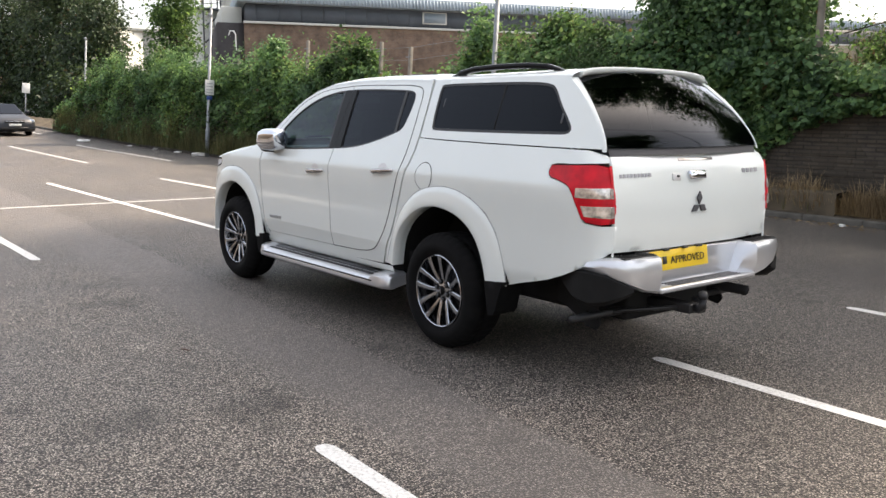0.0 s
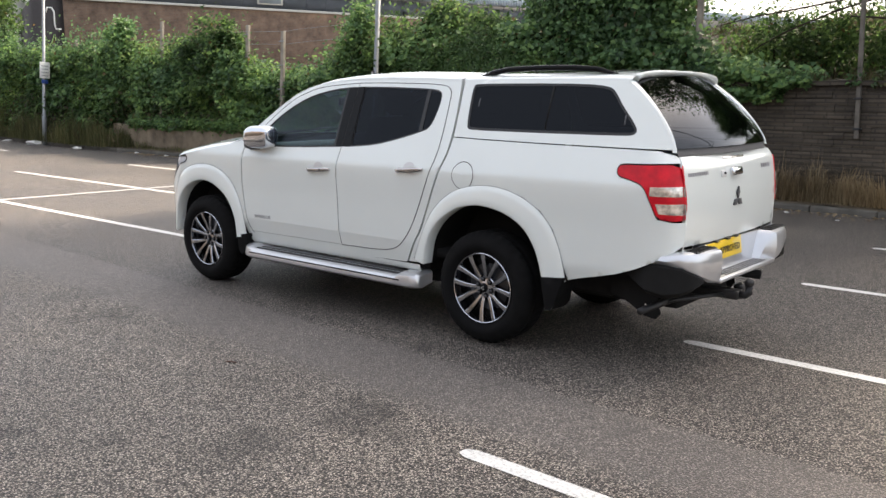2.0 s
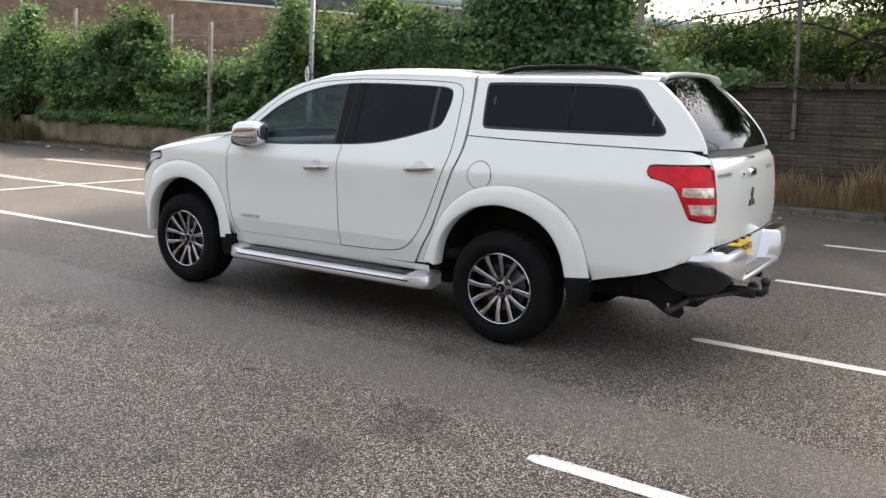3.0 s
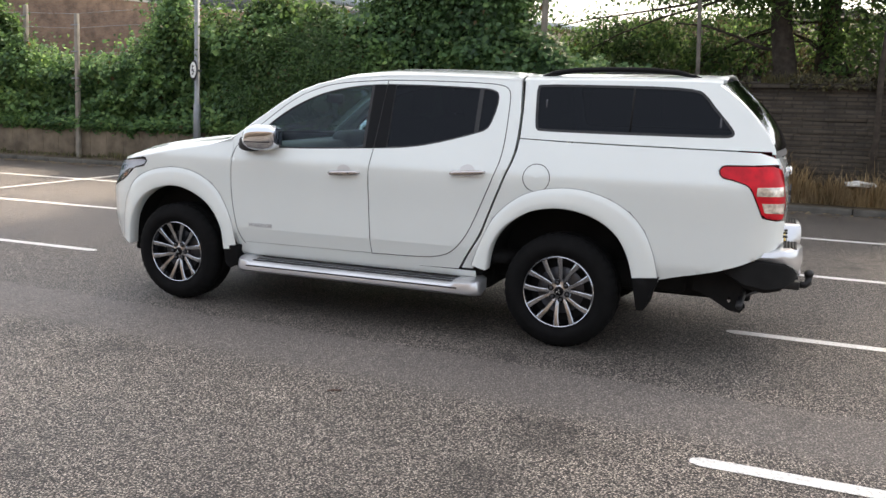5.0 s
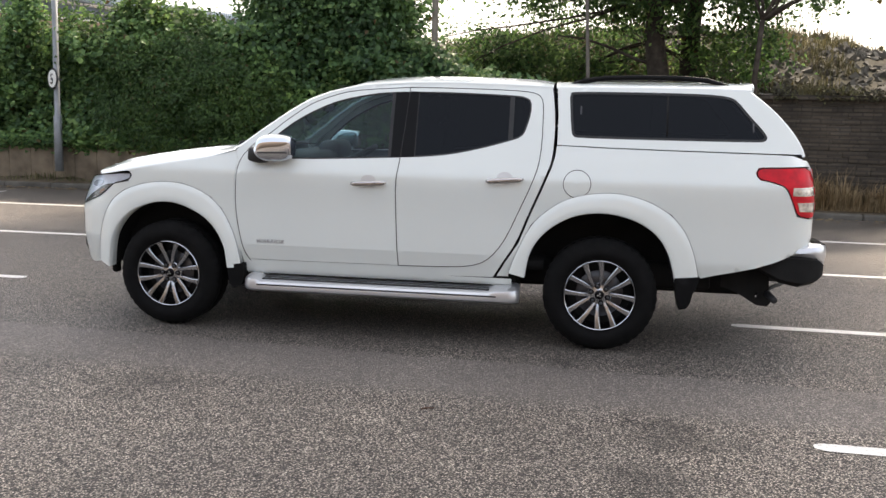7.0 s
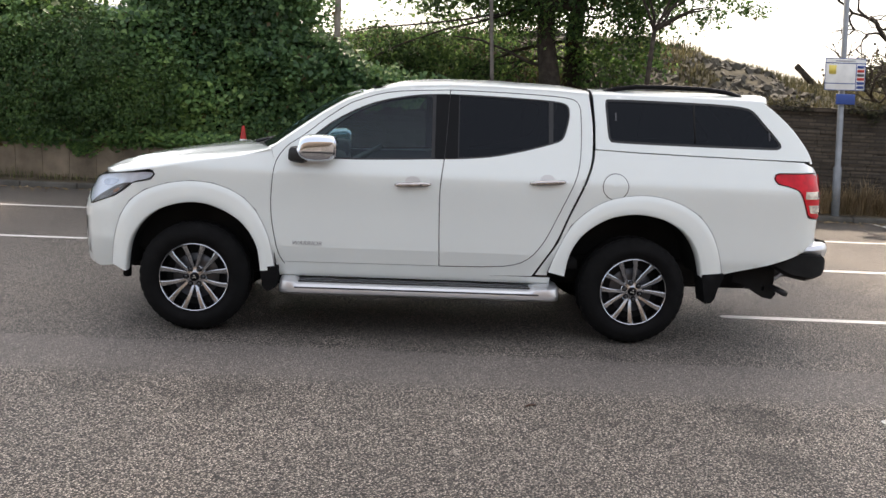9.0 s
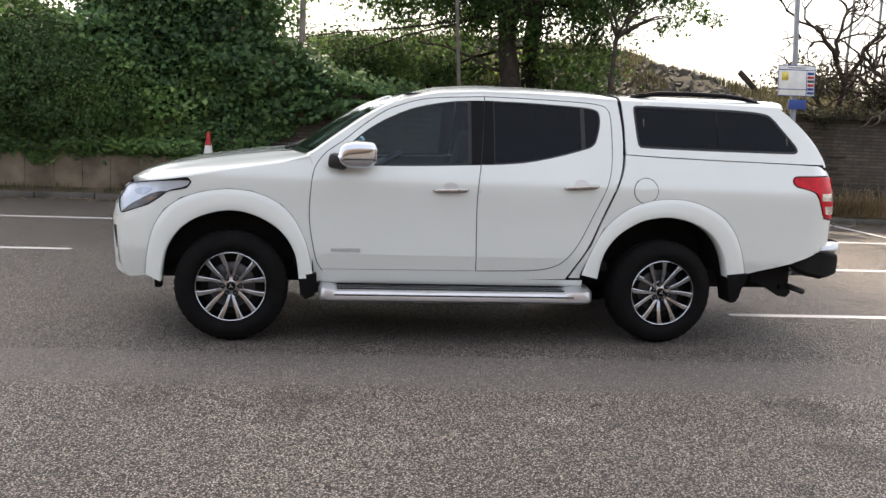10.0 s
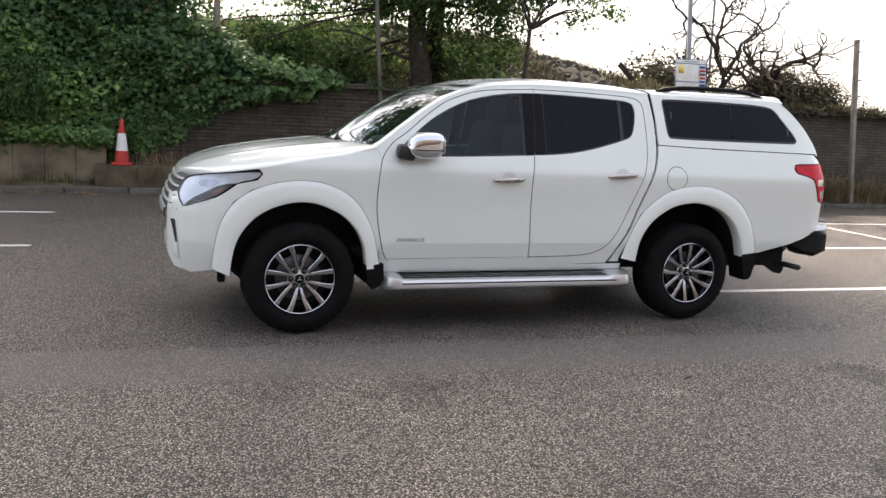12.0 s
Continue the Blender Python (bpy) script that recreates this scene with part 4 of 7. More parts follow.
def spoiler_pt(u, v):
    """The lip over the rear window: u along, v round the section."""
    e = abs(u)
    w = 0.565
    y = CY + w * u
    zt = 1.714 + 0.043 * (1 - e ** 2.8) ** (1 / 2.2)
    sec = [(3.74, zt - 0.014), (3.80, zt - 0.001), (3.87, zt + 0.008), (3.915, zt + 0.012), (3.932, zt + 0.012), (3.934, zt + 0.004), (3.931, zt - 0.012), (3.90, zt - 0.026)]
    x, z = sec[int(v)]
    return (x - 0.012 * e ** 3, y, z)


part("spoiler", sharpen(grid(spoiler_pt, [math.sin(math.pi / 2 * s) for s in np.linspace(-1, 1, 31)], range(8)), 50), M_PAINT, truck, "white canopy roof spoiler")
both("spoiler_end", lambda: sheet([(3.74, 1.696), (3.74, 1.702), (3.80, 1.714), (3.87, 1.722), (3.905, 1.726), (3.920, 1.726), (3.918, 1.712), (3.885, 1.700), (3.84, 1.692)], lambda x, z: (x, CY - 0.5655, z), [], 0.04, 0.02), M_PAINT, truck)


def rear_glass_pt(u, v, off=0.0):
    """u from the bottom up, v across."""
    z = 1.318 + (1.698 - 1.318) * u
    x = 4.225 - 0.075 * u - 0.255 * max(0.0, u) ** 1.6
    y0 = float(np.interp(u, [0, 0.5, 1], [0.150, 0.20, 0.275]))
    w = CY - y0
    return (x + 0.06 * (1 - v * v) + off, CY + w * v, z + 0.04 * (1 - v * v) * u)


part("rear_window", facing(grid(rear_glass_pt, np.linspace(0, 1, 14), np.linspace(-1, 1, 30)), (1, 0, 1)), M_TINT, truck, "dark tinted frameless canopy rear window")


CAN_EDGE = curve([(4.215, 1.314), (4.180, 1.39), (4.125, 1.474), (4.048, 1.567), (3.95, 1.652), (3.875, 1.702)], 1)


def glass_frame_pt(u, v):
    p = Vector(rear_glass_pt(u, -1))
    q = Vector((float(np.interp(p.z, [e[1] for e in CAN_EDGE], [e[0] for e in CAN_EDGE])), 0, p.z))
    c = canopy_at()(q.x, p.z)
    a = Vector((q.x - 0.002, c[1] - 0.001, p.z))
    return tuple(a.lerp(p, v) + Vector((0.012 * math.sin(math.pi * v), 0, 0)))


both("canopy_rear_pillar", lambda: grid(glass_frame_pt, np.linspace(-0.05, 1, 18), np.linspace(0, 1, 6)), M_PAINT, truck)
part("rear_garnish", grid(lambda u, v: (4.240 - 0.020 * u + 0.050 * (1 - v * v) - 0.006 * abs(v) ** 6, CY + (0.672 + 0.012 * u) * v, 1.277 + 0.048 * u - 0.006 * abs(v) ** 8 * (1 - u)), np.linspace(0, 1, 4), np.linspace(-1, 1, 32)), M_GARNISH, truck, "grey plastic strip under the rear window")


def roof_rail():
    pts = [(2.80, 0.305, 1.742), (2.87, 0.302, 1.772), (3.0, 0.30, 1.793), (3.22, 0.30, 1.80), (3.45, 0.302, 1.798), (3.60, 0.304, 1.785), (3.69, 0.306, 1.757), (3.73, 0.308, 1.738)]
    bm = bmesh.new()
    rows = []
    for x, y, z in pts:
        low = 1.738 if x < 2.95 or x > 3.62 else z - 0.034
        x = 3.265 + (x - 3.265) * 1.09
        rows.append([bm.verts.new(p) for p in ((x, y - 0.018, low), (x, y - 0.016, z - 0.006), (x, y - 0.006, z), (x, y + 0.012, z), (x, y + 0.02, z - 0.008), (x, y + 0.02, low))])
    for a, b in zip(rows, rows[1:]):
        for k in range(6):
            bm.faces.new((a[k], b[k], b[(k + 1) % 6], a[(k + 1) % 6]))
    bm.faces.new(rows[0])
    bm.faces.new(rows[-1])
    bmesh.ops.recalc_face_normals(bm, faces=bm.faces[:])
    return bm


both("roof_rail", roof_rail, M_GLOSS_BLACK, truck, "black canopy roof rail")


# tailgate
def gate_x(y, z):
    return 4.327 - 0.018 * ((y - CY) / 0.72) ** 2 + rear_x(z) - 0.012 * max(0, 0.85 - z) / 0.1


GATE = ring([(0.150, 0.765), (0.140, 0.80), (0.138, 1.2), (0.152, 1.27), (0.17, 1.276), (2 * CY - 0.17, 1.276), (2 * CY - 0.152, 1.27), (2 * CY - 0.138, 1.2), (2 * CY - 0.14, 0.80), (2 * CY - 0.15, 0.765)], 1)
gate = part("tailgate", sheet(GATE, lambda y, z: (gate_x(y, z), y, z), [], 0.035, 0.02, (-1, 0, 0)), M_PAINT, truck)


def gate_box(y0, y1, z0, z1, d, bev):
    b = box(0, y0, z0, d, y1, z1, bev)
    for v in b.verts:
        v.co.x += gate_x(v.co.y, v.co.z) - 0.004
    return b


part("handle", gate_box(CY - 0.10, CY + 0.05, 1.140, 1.192, 0.032, 0.014), M_CHROME, gate, "chrome tailgate handle")
part("lock", gate_box(CY - 0.235, CY - 0.165, 1.138, 1.178, 0.010, 0.004), M_CUP, gate, "key lock and camera plate")
part("lock_barrel", gate_box(CY - 0.20, CY - 0.185, 1.155, 1.168, 0.02, 0.003), M_BLACK, gate)
part("brake_light", gate_box(CY - 0.16, CY + 0.16, 1.243, 1.258, 0.008, 0.003), M_CLEAR_RED, gate, "pale high brake light strip")


def diamonds(r):
    """Three lozenges meeting at a point."""
    bm = bmesh.new()
    for a in (90, 210, 330):
        d, s = Vector((0, math.cos(radians(a)), math.sin(radians(a)))), Vector((0, math.cos(radians(a + 90)), math.sin(radians(a + 90))))
        ps = [Vector((0, 0, 0)), d * r * 0.5 + s * r * 0.29, d * r, d * r * 0.5 - s * r * 0.29]
        f = [bm.verts.new(p * 0.97 + d * r * 0.03 + Vector((0.01, 0, 0))) for p in ps]
        g = [bm.verts.new(p + d * r * 0.01) for p in ps]
        bm.faces.new(f)
        for k in range(4):
            bm.faces.new((f[k], g[k], g[(k + 1) % 4], f[(k + 1) % 4]))
    bmesh.ops.recalc_face_normals(bm, faces=bm.faces[:])
    return bm


part("emblem", moved(diamonds(0.075), Matrix.Translation((gate_x(CY, 1.0), CY - 0.01, 0.995))), M_GREYTRIM, gate, "dark metal three-lozenge emblem", smooth=False)


def bars(y0, y1, z0, z1, n):
    """Plain upright bars in place of maker's lettering."""
    bm = bmesh.new()
    w = (y1 - y0) / n
    for k in range(n):
        absorb(bm, gate_box(y0 + k * w, y0 + k * w + w * 0.7, z0, z1, 0.008, 0.0))
    return bm


part("maker_lettering", bars(0.185, 0.44, 1.165, 1.185, 9), M_BADGE, gate, "small plain bars of grey lettering", smooth=False)
part("model_lettering", bars(2 * CY - 0.40, 2 * CY - 0.22, 1.16, 1.185, 4), M_BADGE, gate, "small plain bars of grey lettering", smooth=False)

# tail lights
tl = both("tail_light", lambda: sheet(inset(ring(TAIL, 1), 0.001), side_at(0.006), [], 0.02, 0.03), M_RED, truck, "red tail light with two clear bands")
pair("lamp_seal", lambda: tube([side_at(0.002)(*p) for p in curve(TAIL[7:] + TAIL[:4] + [(4.32, 1.2355)], 1)], 0.0035, 5), M_GLOSS_BLACK, tl, "thin black lamp seal")
pair("reversing_lens", lambda: sheet([(4.160, 1.062), (4.166, 1.112), (4.333, 1.116), (4.333, 1.06)], side_at(0.0085), [], 0.02, 0.006), M_CLEAR_RED, tl, "clear ribbed lens band")
pair("indicator_lens", lambda: sheet([(4.214, 0.965), (4.194, 1.02), (4.333, 1.02), (4.333, 0.957)], side_at(0.0085), [], 0.02, 0.006), M_CLEAR_RED, tl, "clear ribbed lens band")
pair("rear_face", lambda: grid(lambda u, v: (4.3095 + rear_x(0.93 + 0.300 * u), body_y(4.335, 1.0) - 0.004 + (0.143 - body_y(4.335, 1.0)) * v, 0.93 + 0.300 * u), np.linspace(0, 1, 8), np.linspace(0, 1, 4)), M_RED, tl)
for nm, z0, z1 in (("reversing_lens", 1.06, 1.114), ("indicator_lens", 0.96, 1.02)):
    pair(nm, lambda: grid(lambda u, v: (4.3125 + rear_x(z0 + (z1 - z0) * u), 0.108 + 0.024 * v, z0 + (z1 - z0) * u), [0, 0.5, 1], [0, 0.5, 1]), M_CLEAR_RED, tl, "clear ribbed lens band")
both("rear_corner", lambda: grid(lambda u, v: (4.308 + rear_x(0.78 + 0.14 * u) - 0.006 * (1 - u), body_y(4.336, 0.9) - 0.003 + (0.150 - body_y(4.336, 0.9)) * v, 0.735 + 0.19 * u), np.linspace(0, 1, 6), np.linspace(0, 1, 4)), M_PAINT, truck)
both("rear_corner_top", lambda: grid(lambda u, v: (4.303 + rear_x(1.238 + 0.045 * u) - 0.035 * u, body_y(4.335, 1.26) - 0.004 + (0.155 - body_y(4.335, 1.26)) * v, 1.238 + 0.045 * u), np.linspace(0, 1, 4), np.linspace(0, 1, 4)), M_PAINT, truck)


# rear bumper
def bumper_wing():
    """Silver corner: from the arch side round to the step, then folded in to the plate recess."""
    path = [(4.10, 0.055, 0.682, 0.668), (4.22, 0.028, 0.728, 0.676), (4.32, 0.042, 0.748, 0.664), (4.38, 0.092, 0.750, 0.640), (4.415, 0.17, 0.750, 0.606), (4.428, 0.28, 0.748, 0.570), (4.430, 0.392, 0.744, 0.550)]
    bm = bmesh.new()
    rows = []
    for x, y, zt, zb in path:
        inn = Vector((4.18 - x, 0.30 - y, 0))
        inn = inn.normalized() if y < 0.2 else Vector((-1, 0, 0))
        o = Vector((x, y, 0))
        rows.append([bm.verts.new(p) for p in (o + inn * 0.13 + Vector((0, 0, zt + 0.004)), o + inn * 0.035 + Vector((0, 0, zt + 0.004)), o + inn * 0.010 + Vector((0, 0, zt - 0.004)), o + Vector((0, 0, zt - 0.022)), o + inn * -0.006 + Vector((0, 0, (zt + zb) / 2)), o + inn * 0.008 + Vector((0, 0, zb + 0.008)), o + inn * 0.03 + Vector((0, 0, zb - 0.006)))])
    rows.append([bm.verts.new(p) for p in ((4.30, 0.42, 0.748), (4.392, 0.402, 0.748), (4.40, 0.412, 0.738), (4.395, 0.424, 0.715), (4.38, 0.452, 0.65), (4.365, 0.480, 0.590), (4.36, 0.49, 0.572))])
    rows.append([bm.verts.new(p) for p in ((4.30, 0.425, 0.748), (4.31, 0.43, 0.746), (4.312, 0.435, 0.738), (4.312, 0.447, 0.715), (4.312, 0.472, 0.65), (4.312, 0.50, 0.590), (4.312, 0.51, 0.572))])
    for a, b in zip(rows, rows[1:]):
        for k in range(6):
            bm.faces.new((a[k], b[k], b[k + 1], a[k + 1]))
    bmesh.ops.recalc_face_normals(bm, faces=bm.faces[:])
    return sharpen(bm, 38)


bumper = part("rear_bumper", sharpen(absorb(box(4.26, 0.395, 0.542, 4.432, 2 * CY - 0.395, 0.572, 0.010), box(4.25, 0.38, 0.55, 4.316, 2 * CY - 0.38, 0.752, 0.010))), M_SILVER, truck, "silver stepped rear bumper")
for mk in (bumper_wing, lambda: flipped(bumper_wing())):
    part("bumper_wing", mk(), M_SILVER, bumper)


def wing_black():
    bm = bmesh.new()
    rows = []
    for x, y, zb in ((3.98, 0.10, 0.57), (4.12, 0.045, 0.50), (4.24, 0.03, 0.482), (4.335, 0.055, 0.50), (4.385, 0.12, 0.525), (4.40, 0.20, 0.545), (4.38, 0.27, 0.56)):
        inn = Vector((4.15 - x, 0.32 - y, 0)).normalized()
        o = Vector((x, y, 0))
        zt = float(np.interp(y, [0.06, 0.12, 0.20, 0.27], [0.676, 0.640, 0.605, 0.585])) if x > 4.3 else 0.682
        rows.append([bm.verts.new(p) for p in (o + inn * 0.01 + Vector((0, 0, zt)), o + inn * -0.012 + Vector((0, 0, zt - 0.015)), o + inn * -0.012 + Vector((0, 0, zb + 0.03)), o + inn * 0.03 + Vector((0, 0, zb)), o + inn * 0.20 + Vector((0, 0, zb)))])
    for a, b in zip(rows, rows[1:]):
        for k in range(4):
            bm.faces.new((a[k], b[k], b[k + 1], a[k + 1]))
    bm.faces.new(rows[0])
    bm.faces.new(rows[-1][::-1])
    bmesh.ops.recalc_face_normals(bm, faces=bm.faces[:])
    return sharpen(bm, 40)


for mk in (wing_black, lambda: flipped(wing_black())):
    part("bumper_end_cap", mk(), M_CHASSIS, bumper, "black plastic bumper end")
for k in range(4):
    part("step_tread", box(4.334 + 0.022 * k, 0.52, 0.569, 4.345 + 0.022 * k, 2 * CY - 0.52, 0.576, 0.002), M_GREYTRIM, bumper)
for y0 in (0.13, 2 * CY - 0.39):
    pad = part("top_tread", box(4.318, y0, 0.748, 4.395, y0 + 0.26, 0.756, 0.003), M_BLACK, bumper, "black ribbed tread pad")
    for k in range(4):
        part("tread_rib", box(4.324 + 0.018 * k, y0 + 0.01, 0.755, 4.332 + 0.018 * k, y0 + 0.25, 0.760, 0.001), M_CHASSIS, pad)
plate = part("number_plate", moved(box(0, -0.262, -0.056, 0.006, 0.262, 0.056, 0.002), pose(4.326, CY - 0.165, 0.700, 0, -8, 0)), M_YELLOW, bumper, "yellow plate reading APPROVED in black")


def plate_text():
    bm = glyphs("APPROVED", 0.058, 0.001)
    bmesh.ops.transform(bm, matrix=pose(4.334, CY - 0.285, 0.679, 0, 0, 90), verts=bm.verts[:])
    w = [v.co.y for v in bm.verts]
    k = 0.31 / (max(w) - min(w))
    y0 = min(w)
    for v in bm.verts:
        v.co.y = CY - 0.255 + (v.co.y - y0) * k
        v.co.x += 0.003 - 0.14 * (v.co.z - 0.700)
    return bm


part("plate_lettering", plate_text(), M_INK, plate, "black letters", smooth=False)
for y0 in (-0.20, -0.155):
    part("plate_mark", moved(box(0.004, y0, -0.021, 0.0075, y0 + 0.036, 0.021), pose(4.327, CY - 0.165, 0.700, 0, -8, 0)), M_INK, plate, "plain black bar")
for yy in (-0.17, 0.0, 0.13):
    part("plate_lamp", box(4.312, CY - 0.12 + yy - 0.025, 0.754, 4.340, CY - 0.12 + yy + 0.02, 0.766, 0.004), M_BLACK, bumper)

# tow bar
tow = part("tow_bar", absorb(tube([(4.10, 0.05, 0.388), (4.10, 0.40, 0.388), (4.10, 2 * CY - 0.05, 0.388)], [0.021, 0.024, 0.024], 14), box(4.10, CY - 0.20, 0.40, 4.44, CY - 0.11, 0.455, 0.008)), M_BLACK, truck, "black steel tow bar with ball")
part("tow_neck", tube([(4.42, CY - 0.155, 0.43), (4.475, CY - 0.155, 0.432), (4.49, CY - 0.155, 0.445), (4.49, CY - 0.155, 0.49)], 0.024, 10), M_BLACK, tow)
bm = bmesh.new()
bmesh.ops.create_uvsphere(bm, u_segments=16, v_segments=10, radius=0.030, matrix=Matrix.Translation((4.49, CY - 0.155, 0.508)))
part("tow_ball", bm, M_BLACK, tow)
part("tow_socket", moved(box(-0.03, -0.035, -0.045, 0.03, 0.035, 0.045, 0.012), pose(4.40, CY - 0.06, 0.43)), M_BLACK, tow)
part("tow_strut", tube([(4.05, 0.30, 0.36), (4.15, 0.42, 0.40), (4.38, CY - 0.16, 0.43)], 0.013, 8), M_BLACK, tow)
both("tow_bracket", lambda: sharpen(sheet([(3.80, 0.60), (4.10, 0.60), (4.105, 0.40), (4.13, 0.34), (4.10, 0.30), (4.03, 0.31), (3.93, 0.37), (3.86, 0.405), (3.80, 0.42)], lambda x, z: (x, 0.26, z), [ring([(4.02, 0.36), (4.02, 0.40), (4.04, 0.40), (4.04, 0.36)], 1)], 0.05, 0.012)), M_CHASSIS, truck)
part("exhaust", tube([(3.3, 1.35, 0.45), (3.9, 1.4, 0.43), (4.3, 1.42, 0.42)], 0.032, 10), M_CHASSIS, truck)


# front end
def fascia(rows, half=(0, 1), n=46):
    """Sweeps rows of (height, set back) round the nose's plan outline."""
    def pt(u, r):
        z, back = rows[int(r)]
        # plan outline: from the near arch round to the middle
        xs = [-0.46, -0.54, -0.64, -0.733, -0.792, -0.822, -0.834, -0.838]
        ys = [0.03, 0.06, 0.105, 0.175, 0.28, 0.43, 0.62, CY]
        t = np.linspace(0, 1, 8)
        x, y = float(np.interp(u, t, xs)), float(np.interp(u, t, ys))
        k = min(1, u * 2.2)
        side = float(np.interp(z, _fz, _fy)) * (1 - k)
        return (x + back * k, y + side * 0.6 + back * 0.25 * (1 - k), z)
    us = np.linspace(half[0], half[1], n)
    near = grid(pt, us, range(len(rows)))
    far = flipped(grid(pt, us, range(len(rows))))
    bm = absorb(near, far)
    bmesh.ops.remove_doubles(bm, verts=bm.verts[:], dist=0.0005)
    bmesh.ops.recalc_face_normals(bm, faces=bm.faces[:])
    return bm


fb = part("front_bumper", fascia([(0.41, 0.13), (0.43, 0.06), (0.47, 0.02), (0.52, 0.0), (0.58, 0.002), (0.62, 0.012), (0.70, 0.018), (0.78, 0.012), (0.83, 0.022), (0.87, 0.045), (0.905, 0.08)], (0.5, 1)), M_PAINT, truck)
BSIDE = [(-0.559, 0.43), (-0.545, 0.6), (-0.50, 0.75), (-0.545, 0.815), (-0.545, 0.882), (-0.642, 0.853), (-0.728, 0.818), (-0.745, 0.842), (-0.760, 0.868), (-0.768, 0.90), (-0.800, 0.88), (-0.812, 0.80), (-0.814, 0.62), (-0.81, 0.50), (-0.775, 0.43), (-0.68, 0.405)]
both("bumper_side", lambda: sheet(inset(BSIDE, -0.009), side_at(-0.0015), [], 0.02), M_PAINT, truck)
part("grille", fascia([(0.79, 0.004), (0.80, -0.002), (0.86, 0.018), (0.93, 0.052), (1.02, 0.105)], (0.5, 1)), M_BLACK, truck, "dark grille with chrome bars")
for z in (0.835, 0.885, 0.935, 0.985):
    part("grille_bar", fascia([(z - 0.010, 0.004 + rake(z)), (z - 0.005, -0.013 + rake(z)), (z + 0.006, -0.011 + rake(z)), (z + 0.011, 0.006 + rake(z))], (0.58, 1), 24), M_SATIN, truck, "chrome grille bar")
part("lower_intake", fascia([(0.50, -0.003), (0.52, -0.006), (0.66, 0.006), (0.68, 0.01)], (0.975, 1), 12), M_BLACK, fb)
part("chrome_trim", fascia([(0.745, -0.006), (0.755, -0.022), (0.785, -0.022), (0.80, -0.004)], (0.70, 1), 24), M_SATIN, fb, "chrome strip under the grille")


def fog_recess():
    return grid(lambda u, v: (-0.764 - 0.014 * v - 0.026 * u * (0.35 + 0.65 * v), body_y(-0.764 - 0.014 * v - 0.026 * u * (0.35 + 0.65 * v), 0.7) - 0.006, 0.587 + 0.148 * v), np.linspace(0, 1, 6), np.linspace(0, 1, 5))


both("fog_lamp_recess", fog_recess, M_BLACK, truck, "black fog lamp recess")
hl = both("headlight", lambda: sheet(inset(ring(HEAD, 1), -0.004), side_at(-0.006), [], 0.02, 0.02), M_REFLECTOR, truck, "swept-back clear headlight")
for ob in pair("headlight_lens", lambda: sheet(inset(ring(HEAD, 1), -0.001), side_at(0.001), [], 0.025, 0), M_LENS, hl, "clear lens"):
    ob.visible_shadow = False
pair("headlight_bezel", lambda: sheet([(-0.724, 0.833), (-0.642, 0.867), (-0.551, 0.899), (-0.476, 0.949), (-0.415, 0.992), (-0.47, 0.986), (-0.53, 0.966), (-0.60, 0.926), (-0.66, 0.892), (-0.70, 0.860)], side_at(-0.003), [], 0.02, 0.004), M_LAMPGREY, hl, "smoked lower lamp strip")
pair("amber_reflector", lambda: sheet([(-0.545, 0.912), (-0.50, 0.936), (-0.505, 0.955), (-0.55, 0.934)], side_at(-0.0015), [], 0.02, 0.003), M_AMBER, hl, "amber side reflector")
pair("lamp_seal", lambda: sheet(inset(ring(HEAD, 1), -0.005), side_at(0.0015), [inset(ring(HEAD, 1), 0.001)], 0.02, 0.01), M_GLOSS_BLACK, hl, "thin black lamp seal")
pair("lamp_bowl", lambda: sheet(ring([(-0.50, 1.008), (-0.58, 1.012), (-0.64, 0.988), (-0.625, 0.955), (-0.54, 0.968)], 2), side_at(-0.004), [], 0.02, 0.004), M_BOWL, hl, "blue-grey reflector bowl")
both("front_skid", lambda: box(-0.515, 0.14, 0.33, -0.465, 0.20, 0.43, 0.015), M_RUBBER, truck)


# sills, steps, underside
both("sill", lambda: grid(lambda u, v: (0.50 + 1.92 * u, [0.048, 0.055, 0.075, 0.11][int(v)], [0.445, 0.415, 0.395, 0.39][int(v)]), np.linspace(0, 1, 4), range(4)), M_PAINT, truck)


def step_section(x, k):
    """A ring of the side step at x, k from 0 (end) to 1 (full)."""
    z = 0.30
    y0, y1 = -0.075 + 0.05 * (1 - k), 0.12
    zt = 0.372 + 0.012 * (1 - k) + (0.022 if 0.6 < k < 1 else 0)
    return [(x, y1, z + 0.02), (x, y0 + 0.03, z - 0.008), (x, y0 + 0.004, z + 0.008), (x, y0, z + 0.03), (x, y0 + 0.012, zt - 0.018), (x, y0 + 0.04, zt - 0.004), (x, y0 + 0.08, zt + 0.002), (x, y1, zt + 0.008)]


def side_step():
    bm = bmesh.new()
    rows = [[bm.verts.new(p) for p in step_section(x, k)] for x, k in ((0.575, 0.0), (0.60, 0.62), (0.64, 0.97), (0.672, 0.99), (0.70, 1), (1.2, 1), (1.8, 1), (2.27, 1), (2.32, 0.99), (2.40, 0.97), (2.45, 0.62), (2.475, 0.0))]
    for a, b in zip(rows, rows[1:]):
        for k in range(8):
            bm.faces.new((a[k], b[k], b[(k + 1) % 8], a[(k + 1) % 8]))
    bm.faces.new(rows[0])
    bm.faces.new(rows[-1])
    bmesh.ops.recalc_face_normals(bm, faces=bm.faces[:])
    return sharpen(bm, 40)


